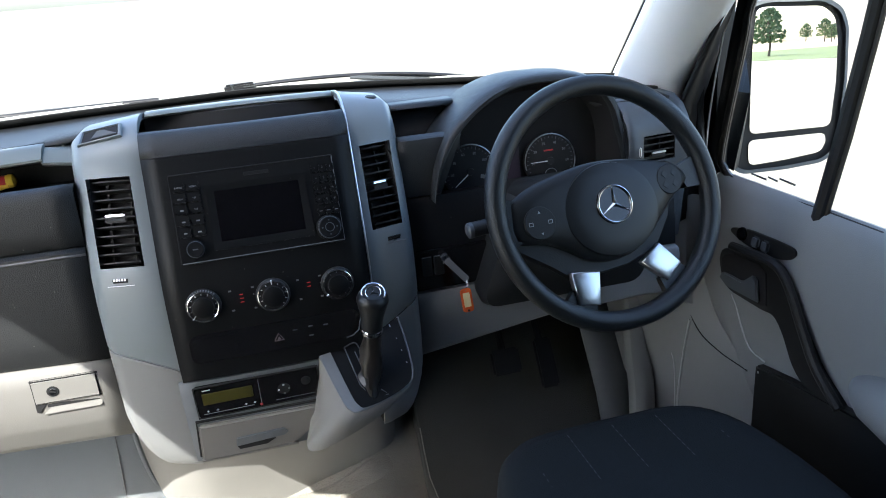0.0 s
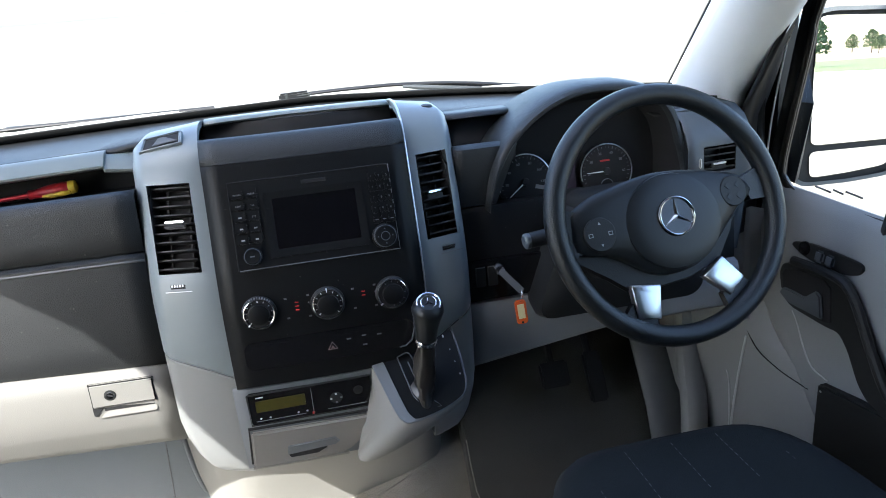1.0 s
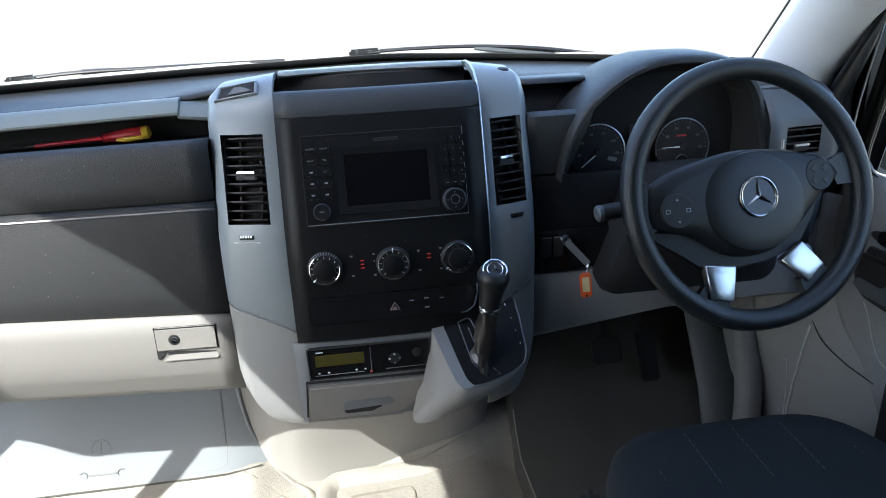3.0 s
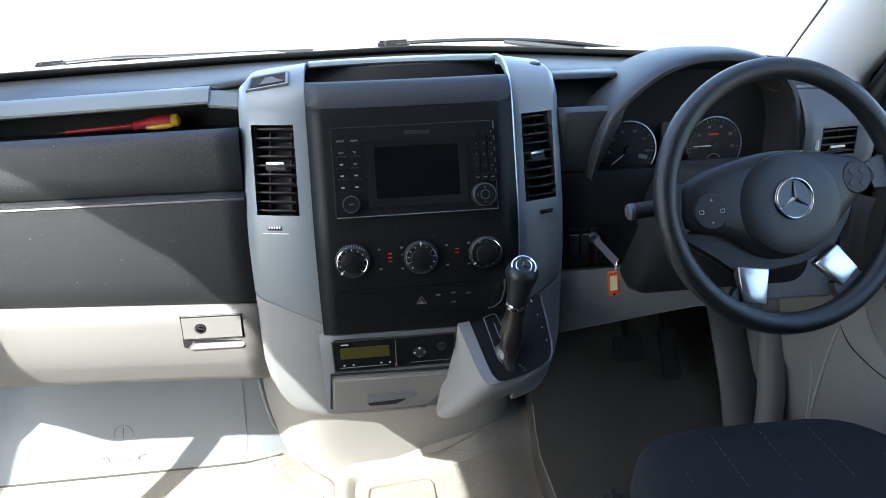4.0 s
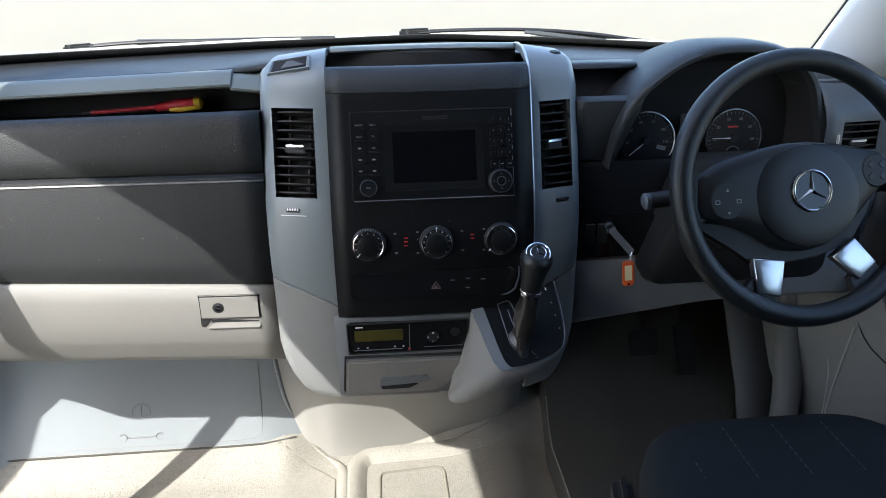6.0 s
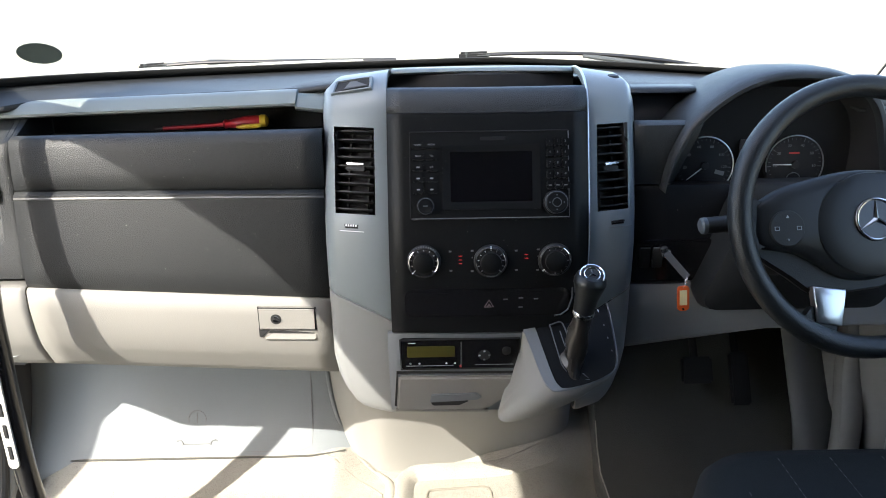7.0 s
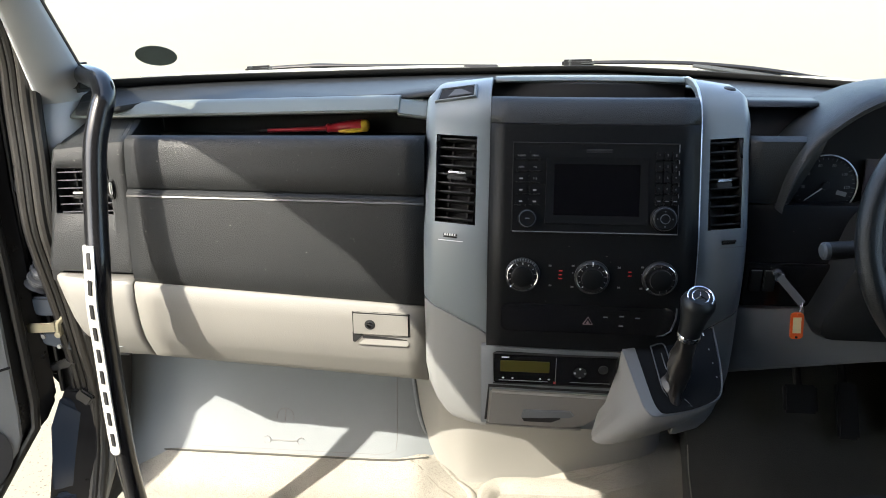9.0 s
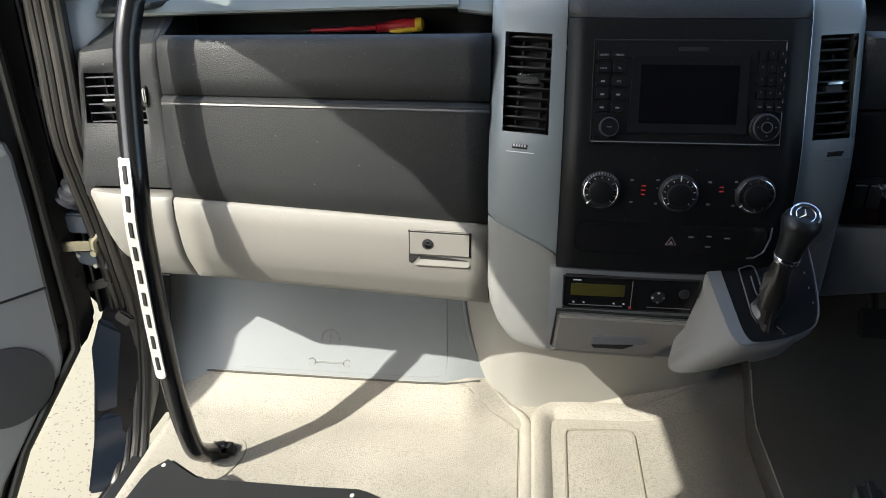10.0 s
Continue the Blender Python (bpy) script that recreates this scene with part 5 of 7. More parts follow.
def arch(scale, y, dx=0.0, dz=0.0, lean=0.0):
    out = []
    for x, z in ARCH:
        f = 1 + (scale - 1) * min(1.0, max(0.15, (z - 0.70) / 0.09)) if scale > 0.9 else scale
        out.append(V((0.465 + (x - 0.465) * f + dx, y + lean * (z - 0.70), 0.70 + (z - 0.70) * f + dz)))
    return out


bm = B()
grid(bm, [arch(1.012, 0.20, 0, -0.012), arch(1.012, 0.10, 0, -0.002, 0.1), arch(1.01, 0.045, 0, 0, 0.15), arch(1.002, 0.020, 0, 0, 0.18), arch(0.99, 0.008, 0, 0, 0.18), arch(0.965, 0.0, 0, 0, 0.18), arch(0.935, 0.0, 0, 0, 0.18), arch(0.92, 0.006, 0, 0, 0.18), arch(0.915, 0.016, 0, 0, 0.16)])
part("hood", bm, DASH_SOFT, clu, sharp=60)
# Lining goes near-black to carry the shade under the hood.
bm = B()
grid(bm, [arch(0.915, 0.016, 0, 0, 0.16), arch(0.905, 0.05, 0, -0.002, 0.1), arch(0.86, 0.085, 0, -0.008, 0.05)])
bm.faces.new([bm.verts.new(p) for p in arch(0.865, 0.084, 0, -0.008, 0.05)])
part("hood_lining", bm, HOLE, clu, sharp=60)
bm = B()
prism(bm, [V((x, 0.055, z)) for x, z in ((0.30, 0.668), (0.60, 0.668), (0.60, 0.69), (0.30, 0.69))], (0, 0.03, 0), 0.004)
part("lower_sill", bm, BLACK, clu)


def dial(cx, cz, needle, red=False):
    m = frame_of((cx, 0.074, cz), (1, 0.0, 0), (0, 0.12, 1))
    bm = B()
    lathe(bm, m, [(0.0485, -0.012), (0.0485, 0.0), (0.047, 0.001), (0.0, 0.0006)], 48)
    d_ = part("dial_face", bm, HOLE, clu)
    bm = B()
    tube(bm, [m @ V((0.0482 * math.cos(a), 0.0482 * math.sin(a), 0.002)) for a in [radians(-55 + 250 * k / 40) for k in range(41)]], 0.0012, 6)
    part("chrome_rim", bm, SATIN, d_)
    bm = B()
    for k in range(29):
        a = radians(222 - 264 * k / 28)
        big = k % 4 == 0
        box(bm, m @ Matrix.Translation((0.0425 * math.cos(a), 0.0425 * math.sin(a), 0.0014)) @ pose(0, 0, 0, 0, 0, math.degrees(a)), (0.006 if big else 0.0032, 0.0010 if big else 0.0006, 0.0004))
    part("scale", bm, GREYPRINT, d_)
    for k in range(1, 7):
        a = radians(222 - 264 * k / 7)
        writing("number", str(k * (20 if not red else 10)), m @ Matrix.Translation((0.033 * math.cos(a), 0.033 * math.sin(a), 0.0013)), 0.0065, GREYPRINT, d_)
    a = radians(needle)
    bm = B()
    prism(bm, [m @ V((r * math.cos(a) + q * -math.sin(a), r * math.sin(a) + q * math.cos(a), 0.004)) for r, q in ((-0.006, 0.0013), (0.038, 0.0005), (0.038, -0.0005), (-0.006, -0.0013))], m.to_3x3() @ V((0, 0, 0.001)))
    part("needle", bm, WHITE, d_)
    bm = B()
    lathe(bm, m @ Matrix.Translation((0, 0, 0.003)), [(0.007, 0), (0.006, 0.004), (0.0, 0.0045)], 20)
    part("needle_cap", bm, BLACK, d_)
    if red:
        bm = B()
        box(bm, m @ Matrix.Translation((-0.002, 0.019, 0.0014)), (0.018, 0.003, 0.0004))
        part("red_print", bm, REDNEEDLE, d_)
        bm = B()
        tube(bm, [m @ V((0.012 * math.cos(b), -0.026 + 0.012 * math.sin(b), 0.0016)) for b in [radians(20 + 140 * k / 12) for k in range(13)]], 0.0008, 5)
        tube(bm, [m @ V((-0.011, -0.022, 0.0016)), m @ V((0, -0.029, 0.0016)), m @ V((0.011, -0.022, 0.0016))], 0.0007, 5)
        part("fuel_gauge", bm, GREYPRINT, d_)
    else:
        bm = B()
        box(bm, m @ Matrix.Translation((0.026, -0.012, 0.0014)) @ pose(0, 0, 0, 0, 0, -15), (0.016, 0.007, 0.0004))
        part("odometer", bm, GREYPRINT, d_)
    return d_


dial(0.3665, 0.731, 218)
dial(0.518, 0.731, 180, True)
bm = B()
box(bm, frame_of((0.443, 0.078, 0.738), (1, 0, 0), (0, 0.12, 1)), (0.036, 0.07, 0.004), 0.001)
part("display", bm, material("dim violet display", (0.035, 0.025, 0.035), 0.3), clu, "dim unlit centre display")
bm = B()
prism(bm, [V((0.455, 0.05, 0.702)), V((0.472, 0.05, 0.702)), V((0.472, 0.05, 0.709)), V((0.463, 0.05, 0.7105))], (0, 0.01, 0), 0.001)
part("reset_tab", bm, STEELGREY, clu)
bm = B()
lathe(bm, frame_of((0.597, 0.07, 0.706), (1, 0, 0), (0, 0, 1)), [(0.003, 0), (0.0025, 0.004)], 12)
part("stud", bm, STEELGREY, clu)

# driver end piece and side vent
# Darker copy of the uprights' silver, with the shade put into the colour.
bm = B()
grid(bm, [[V((x, y + (x - 0.64) * 0.1, z)) for x in (0.635, 0.651, 0.664, 0.73, 0.75, 0.765)] for y, z in [(0.12, 0.826), (0.06, 0.824), (0.03, 0.81), (0.012, 0.790), (0.0, 0.768), (-0.002, 0.722), (0.012, 0.69), (0.03, 0.56), (0.1, 0.55)]], skip=lambda i, j: i == 4 and j == 2)
part("driver_end", bm, SILVERDARK, dash, "blue grey end panel, darkened for its shade", thick=0.004)
bm = B()
grid(bm, [[V((x, y, z)) for x in (0.60, 0.66, 0.70, 0.735, 0.745)] for y, z in ((0.055, 0.8225), (0.12, 0.829), (0.20, 0.8325), (0.30, 0.834))])
part("driver_corner_top", bm, DASH_SOFT, dash, thick=0.004)
vent(dash, frame_of((0.697, 0.0045, 0.745), (1, 0.1, 0), (0, 0.04, 1)), 0.066, 0.046, 4, True, 0.0, SATIN, -0.18)
bm = B()
box(bm, frame_of((0.657, -0.001, 0.742), (1, 0, 0), (0, 0.06, 1)), (0.005, 0.018, 0.006), 0.002)
part("driver_thumbwheel", bm, SATIN, dash)

# ---- steering column, ignition, key ----
col = thing("steering_column", (0.5, 0, 0.6), "black steering column cowl with a switch stalk", "steering column")
WC = V((0.508, -0.169, 0.72))
YAW, TLT = 0.064, 0.396
WU = V((math.cos(YAW), math.sin(YAW), 0))
WV = V((-math.sin(YAW) * math.sin(TLT), math.cos(YAW) * math.sin(TLT), math.cos(TLT)))
WN = WU.cross(WV)
WM = Matrix.Translation(WC) @ Matrix((WU, WV, WN)).transposed().to_4x4()


def rr_ring(c, hw, hh, r, y, n=4):
    # the near side leans in towards the top
    return [V((c[0] + x + 0.36 * (z + hh) * max(0.0, -x / hw), y, c[1] + z)) for x, z in round_rect(-hw, -hh, hw, hh, r, n)]


bm = B()
loft(bm, [rr_ring((0.49, 0.62), 0.155, 0.092, 0.03, 0.06), rr_ring((0.487, 0.612), 0.157, 0.093, 0.03, -0.03), rr_ring((0.487, 0.612), 0.152, 0.087, 0.03, -0.055), rr_ring((0.495, 0.63), 0.125, 0.075, 0.03, -0.068)])
part("lower_cowl", bm, BLACK, col)
bm = B()
loft(bm, [[WM @ V((x, y, -0.17)) for x, y in round_rect(-0.09, -0.085, 0.09, 0.075, 0.03)], [WM @ V((x, y, -0.10)) for x, y in round_rect(-0.08, -0.07, 0.08, 0.06, 0.03)], [WM @ V((x, y, -0.03)) for x, y in round_rect(-0.06, -0.055, 0.06, 0.05, 0.03)]])
part("shroud", bm, BLACK, col)
bm = B()
st = curve_points([(0.43, -0.095, 0.694), (0.38, -0.103, 0.693), (0.345, -0.108, 0.691), (0.308, -0.112, 0.689)], 4)
tube(bm, st, [0.011] * 5 + [0.0125] * (len(st) - 5), 16, 0.85)
stalk = part("stalk", bm, BLACK, col)
bm = B()
tube(bm, [(0.309, -0.112, 0.689), (0.303, -0.1125, 0.6888), (0.3005, -0.1127, 0.6886)], [0.0126, 0.0122, 0.009], 16)
part("stalk_cap", bm, SILVERDARK, stalk, "grey stalk end cap")
bm = B()
IG = V((0.289, 0.004, 0.608))
lathe(bm, frame_of(IG, (1, 0, 0), (0, 0, 1)), [(0.0095, 0), (0.0095, 0.010), (0.0085, 0.012), (0.008, 0.016), (0.0055, 0.017)], 24)
part("ignition_lock", bm, CHROME, dash, "round silver ignition lock")
key = thing("ignition_key", IG, "grey key in the ignition lock with an orange tag", "key")
bm = B()
k0, k1 = V((0.291, -0.018, 0.606)), V((0.311, -0.046, 0.584))
m = frame_of((k0 + k1) / 2, k1 - k0, (0.6, 0, 0.8))
box(bm, m, ((k1 - k0).length + 0.012, 0.0115, 0.003), 0.0013, 3)
part("key_head", bm, material("grey key plastic", (0.03, 0.034, 0.038), 0.65), key)
bm = B()
RK = k1 + V((0.002, -0.003, -0.006))
ring(bm, frame_of(RK, (0.2, 1, 0), (0, 0, 1)), 0.007, 0.0008, 24, 6)
part("split_ring", bm, CHROME, key)
tag = thing("key_tag", RK + V((-0.004, -0.004, -0.035)), "orange plastic key tag with a cream paper label", "key tag")
TG = frame_of(RK + V((-0.004, -0.006, -0.031)), (1, -0.12, 0.10), (-0.10, 0, 1))
bm = B()
prism(bm, [TG @ V((x, y, -0.0015)) for x, y in round_rect(-0.0095, -0.022, 0.0095, 0.022, 0.006)], TG.to_3x3() @ V((0, 0, 0.003)), 0.001)
part("holder", bm, ORANGE, tag)
bm = B()
box(bm, TG @ Matrix.Translation((0, 0.0015, 0.0018)), (0.0115, 0.026, 0.0008))
part("label", bm, PAPER, tag, "cream paper label")
bm = B()
tube(bm, [RK + V((0, 0, -0.006)), TG @ V((0, 0.019, 0.002))], 0.0008, 6)
part("link", bm, CHROME, tag)
bm = B()
lathe(bm, TG @ Matrix.Translation((0, -0.0185, 0.0012)), [(0.002, 0), (0.002, 0.0008)], 12)
part("hole", bm, HOLE, tag)

# ---- steering wheel ----
sw = thing("steering_wheel", WC, "black steering wheel with two satin silver lower spokes", "steering wheel")
bm = B()
rows = []
for i in range(72):
    a = 2 * math.pi * i / 72
    thick = 1.0 + 0.06 * (math.exp(-((a - 0.6) / 0.25) ** 2) + math.exp(-((a - 2.54) / 0.25) ** 2))
    rows.append([WM @ V(((0.1805 + 0.0157 * thick * math.cos(b)) * math.cos(a), (0.1805 + 0.0157 * thick * math.cos(b)) * math.sin(a), 0.0165 * thick * math.sin(b))) for b in [2 * math.pi * j / 14 for j in range(14)]])
grid(bm, rows + [rows[0]], close=True)
part("rim", bm, WHEEL, sw)


def wring(pts, n, s, c=(0.0, -0.01)):
    return [WM @ V((c[0] + (x - c[0]) * s, c[1] + (y - c[1]) * s, n)) for x, y in pts]


PAD = [(-0.160, 0.02), (-0.125, 0.040), (-0.084, 0.052), (-0.04, 0.061), (0.0, 0.064), (0.05, 0.060), (0.09, 0.052), (0.125, 0.042), (0.146, 0.016), (0.12, -0.006), (0.092, -0.032), (0.064, -0.06), (0.03, -0.082), (-0.008, -0.089), (-0.045, -0.083), (-0.075, -0.064), (-0.108, -0.047), (-0.160, -0.034)]
PAD = [(p.x, p.y) for p in curve_points([(a, b, 0) for a, b in PAD + PAD[:1]], 3)][:-1]
bm = B()
loft(bm, [wring(PAD, -0.03, 0.96), wring(PAD, -0.008, 1.0), wring(PAD, 0.001, 0.985), wring(PAD, 0.006, 0.93), wring(PAD, 0.009, 0.75), wring(PAD, 0.0115, 0.45), wring(PAD, 0.012, 0.1)])
hub = part("airbag_pad", bm, PADPLASTIC, sw, sharp=50)
DOME = [(0.078 * math.cos(a) * 1.02, -0.012 + 0.072 * math.sin(a)) for a in [6.2832 * k / 40 for k in range(40)]]
bm = B()
loft(bm, [wring(DOME, 0.004, 1.0), wring(DOME, 0.0115, 0.97), wring(DOME, 0.0135, 0.9), wring(DOME, 0.0158, 0.7), wring(DOME, 0.0168, 0.4), wring(DOME, 0.017, 0.05)])
part("centre_cover", bm, PADPLASTIC, hub)
star_badge(hub, WM @ Matrix.Translation((0.001, -0.006, 0.0192)), 0.0275, 0.0018)
bm = B()
lathe(bm, WM @ Matrix.Translation((0.001, -0.006, 0.0166)), [(0.03, 0), (0.0295, 0.0015)], 36)
part("badge_disc", bm, GLOSSBLACK, hub)
bm = B()
UND = [(-0.162, -0.03), (-0.158, -0.05), (-0.11, -0.082), (-0.082, -0.104), (-0.036, -0.106), (0.02, -0.1), (0.075, -0.082), (0.105, -0.04), (0.12, 0.0), (0.0, 0.0)]
loft(bm, [wring(UND, -0.04, 0.95), wring(UND, -0.014, 1.0), wring(UND, -0.008, 0.97)])
part("lower_cover", bm, BLACK, sw)
for q in ([(-0.083, -0.094), (-0.036, -0.100), (-0.045, -0.15), (-0.079, -0.143)], [(0.036, -0.10), (0.072, -0.076), (0.103, -0.112), (0.076, -0.135)]):
    bm = B()
    c = (sum(p[0] for p in q) / 4, sum(p[1] for p in q) / 4)
    loft(bm, [wring(q, -0.012, 0.98, c), wring(q, -0.001, 1.0, c), wring(q, 0.002, 0.975, c), wring(q, 0.003, 0.9, c), wring(q, 0.0042, 0.5, c), wring(q, 0.0045, 0.1, c)])
    part("spoke", bm, SATIN, sw, "satin silver lower spoke", sharp=60)
    bm = B()
    cc = V((c[0], c[1], 0))
    d_ = cc.normalized()
    e = V((-d_.y, d_.x, 0))
    pts = [d_ * 0.145 + e * 0.02, d_ * 0.172 + e * 0.028, d_ * 0.172 - e * 0.028, d_ * 0.145 - e * 0.02]
    loft(bm, [[WM @ (p + V((0, 0, n))) for p in pts] for n in (-0.016, -0.006, -0.003)])
    part("spoke_root", bm, WHEEL, sw)
for sgn, bx, by in ((-1, -0.119, -0.014), (1, 0.107, 0.017)):
    bm = B()
    w = 0.024 if sgn < 0 else 0.0225
    loft(bm, [[WM @ V((bx + w * s_ * math.cos(a) * (1.05 if sgn < 0 else 1), by + w * s_ * math.sin(a) * 1.05, n)) for a in [6.2832 * k / 28 for k in range(28)]] for n, s_ in ((0.0, 1.0), (0.0095, 1.0), (0.0108, 0.93), (0.011, 0.2))])
    pad = part("button_pad", bm, BLACK, sw)
    for k in range(4):
        a = k * 1.5708 + (0.0 if sgn < 0 else 0.785)
        bm = B()
        if sgn < 0:
            sm = WM @ Matrix.Translation((bx + 0.0155 * math.cos(a), by + 0.0155 * math.sin(a), 0.0113))
            if k % 2:
                h_ = 0.0024 if k == 1 else -0.0024
                prism(bm, [sm @ V((0, h_, 0)), sm @ V((-0.0022, -h_ * 0.6, 0)), sm @ V((0.0022, -h_ * 0.6, 0))], WM.to_3x3() @ V((0, 0, 0.0006)))
            else:
                for dx, dy, w_, h_ in ((0, 0.0024, 0.0066, 0.0009), (0, -0.0024, 0.0066, 0.0009), (0.0030, 0, 0.0009, 0.0046), (-0.0030, 0, 0.0009, 0.0046)):
                    box(bm, sm @ Matrix.Translation((dx, dy, 0.0003)), (w_, h_, 0.0005))
        else:
            box(bm, WM @ Matrix.Translation((bx + 0.012 * math.cos(a), by + 0.012 * math.sin(a), 0.0113)) @ pose(0, 0, 0, 0, 0, math.degrees(a)), (0.0085, 0.0085, 0.0010), 0.003)
        part("symbol" if sgn < 0 else "button", bm, PRINT if sgn < 0 else PADPLASTIC, pad)
for sgn in (-1, 1):
    bm = B()
    q = [(sgn * 0.14, 0.022), (sgn * 0.17, 0.03), (sgn * 0.172, -0.045), (sgn * 0.142, -0.036)]
    if sgn > 0:
        q = [(0.128, 0.035), (0.168, 0.05), (0.174, 0.0), (0.14, 0.0)]
    loft(bm, [wring(q, -0.014, 1.0), wring(q, 0.002, 1.0)])
    part("side_spoke", bm, DASH_SOFT if sgn < 0 else WHEEL, sw)

# ---- driver door, window, mirror ----
door = thing("door_1", (0.88, -0.4, 0.1), "closed driver door with grey trim panel and black pull handle", "door", kind="structure")
DP = [(0.90, 0.650), (0.893, 0.652), (0.884, 0.647), (0.873, 0.632), (0.866, 0.60), (0.861, 0.565), (0.861, 0.50), (0.866, 0.42), (0.87, 0.33), (0.872, 0.2), (0.872, 0.02)]




bm = B()
rows = []
for x, z in DP:
    front = along([(0.02, -0.08), (0.24, -0.08), (0.31, -0.06), (0.345, 0.12), (0.7, 0.135)], z)
    rows.append([V((x + (0.012 * max(0, 1 - (front - y) / 0.05)), y, z)) for y in [front, front - 0.02, front - 0.05] + [lerp(front - 0.08, -1.02, k / 10) for k in range(11)]])
grid(bm, rows)
part("trim_panel", bm, TRIM, door, thick=0.006)
# outer skin below the window
bm = B()
slab(bm, (0.905, -1.03, -0.3), (0.95, 0.16, 0.63))
part("outer_skin", bm, PAINT, door)
# window frame and seals
bm = B()
FR = [(0.892, -0.30, 0.645), (0.892, -0.15, 0.645), (0.892, 0.02, 0.640), (0.892, 0.06, 0.644), (0.892, 0.09, 0.662), (0.892, 0.098, 0.70), (0.888, 0.045, 0.91), (0.886, 0.022, 0.99), (0.86, -0.16, 1.30), (0.84, -0.30, 1.42), (0.835, -0.6, 1.45)]
tube(bm, curve_points(FR, 4), 0.008, 8)
part("window_seal", bm, RUBBER, door)
bm = B()
tube(bm, curve_points([(x - 0.004, y - 0.009, z + 0.006) for x, y, z in FR], 4), 0.0022, 6)
part("seal_edge", bm, WORN, door, "thin dusty seal edge")
bm = B()
rows = [[V(p) for p in ((0.905, 0.16, 0.64), (0.905, 0.125, 0.75), (0.90, 0.08, 0.91), (0.895, 0.06, 0.99), (0.87, -0.12, 1.31), (0.845, -0.27, 1.45))], [V(p) for p in ((0.885, 0.10, 0.632), (0.886, 0.105, 0.73), (0.882, 0.062, 0.91), (0.88, 0.04, 0.99), (0.855, -0.14, 1.30), (0.835, -0.29, 1.43))]]
grid(bm, rows)
part("front_frame", bm, BLACK, door, thick=0.02)
bm = B()
tube(bm, [(0.888, -0.178, 0.636), (0.888, -0.21, 0.78), (0.886, -0.24, 0.93), (0.87, -0.30, 1.2), (0.85, -0.345, 1.42)], 0.019, 10, 0.7)
part("divider_bar", bm, BLACK, door, "black upright window divider")
bm = B()
tube(bm, [(0.884, -0.196, 0.638), (0.884, -0.228, 0.78), (0.882, -0.258, 0.93), (0.866, -0.318, 1.2)], 0.004, 6)
part("divider_edge", bm, WORN, door)
bm = B()
grid(bm, [[V((0.9, y, 0.635)) for y in (0.10, -0.4, -1.02)], [V((0.885, y, 1.0)) for y in (0.03, -0.4, -1.02)], [V((0.84, y, 1.45)) for y in (-0.28, -0.5, -1.02)]])
wpane = part("pane", bm, GLASS, door)
wpane.visible_shadow = False
for k in range(3):
    x0, x1 = [(0.012, -0.03), (-0.035, -0.06), (-0.065, -0.105)][k]
    bm = B()
    prism(bm, [V((0.897, x0, 0.669 + 0.004 * k)), V((0.897, x1, 0.667 + 0.004 * k)), V((0.897, x1, 0.6635 + 0.004 * k)), V((0.897, x0, 0.6655 + 0.004 * k))], (0.001, 0, 0))
    part("sticker_print", bm, GREYPRINT, door)
# window switches
bm = B()
POD = [(0.02, 0.566), (0.012, 0.576), (-0.036, 0.586), (-0.10, 0.588), (-0.152, 0.588), (-0.162, 0.58), (-0.152, 0.566), (-0.123, 0.556), (-0.071, 0.551), (-0.015, 0.555)]
prism(bm, [V((0.8655, y, z)) for y, z in soft_outline([(y - 0.010, z - 0.006) for y, z in POD])], (-0.010, 0, 0.001), 0.004)
pod = part("switch_pod", bm, BLACK, door)
bm = B()
lathe(bm, frame_of((0.855, -0.030, 0.567), (0, -1, 0), (0.2, 0, 1)), [(0.013, 0), (0.012, 0.004), (0.0, 0.0045)], 20)
part("mirror_knob", bm, GLOSSBLACK, pod)
for y in (-0.072, -0.098):
    bm = B()
    box(bm, frame_of((0.852, y, 0.565), (0, -1, 0.02), (0.2, 0, 1)), (0.022, 0.022, 0.008), 0.004)
    part("window_switch", bm, SILVERDARK, pod)
# pull handle
bm = B()
PULL = [(0.03, 0.50), (0.022, 0.522), (-0.02, 0.536), (-0.118, 0.543), (-0.158, 0.526), (-0.185, 0.49), (-0.211, 0.45), (-0.251, 0.397), (-0.314, 0.352), (-0.297, 0.341), (-0.217, 0.353), (-0.19, 0.375), (-0.159, 0.425), (-0.135, 0.447), (-0.105, 0.443), (-0.006, 0.444), (0.018, 0.462)]
prism(bm, [V((0.870, y, z)) for y, z in soft_outline(PULL)], (-0.020, 0, 0), 0.005, 3)
pull = part("pull_handle", bm, BLACK, door, "black curved pull handle")
bm = B()
prism(bm, [V((0.8515, y, z)) for y, z in ((0.018, 0.503), (0.010, 0.514), (-0.02, 0.524), (-0.09, 0.53), (-0.11, 0.52), (-0.118, 0.457), (-0.1, 0.452), (-0.006, 0.453), (0.012, 0.466))], (-0.0035, 0, 0), 0.001)
part("handle_hollow", bm, HOLE, pull)
bm = B()
prism(bm, [V((0.847, y, z)) for y, z in ((0.014, 0.467), (0.005, 0.481), (-0.02, 0.483), (-0.055, 0.483), (-0.084, 0.507), (-0.095, 0.50), (-0.104, 0.458), (-0.01, 0.455))], (-0.007, 0, 0), 0.003)
part("door_lever", bm, SILVERDARK, pull, "dark grey inner door lever")
bm = B()
tube(bm, curve_points([(0.849, -0.01, 0.537), (0.847, -0.118, 0.545), (0.846, -0.165, 0.527), (0.845, -0.215, 0.455), (0.844, -0.255, 0.402), (0.845, -0.31, 0.357)], 5), 0.009, 10)
part("strap_edge", bm, BLACK, pull)
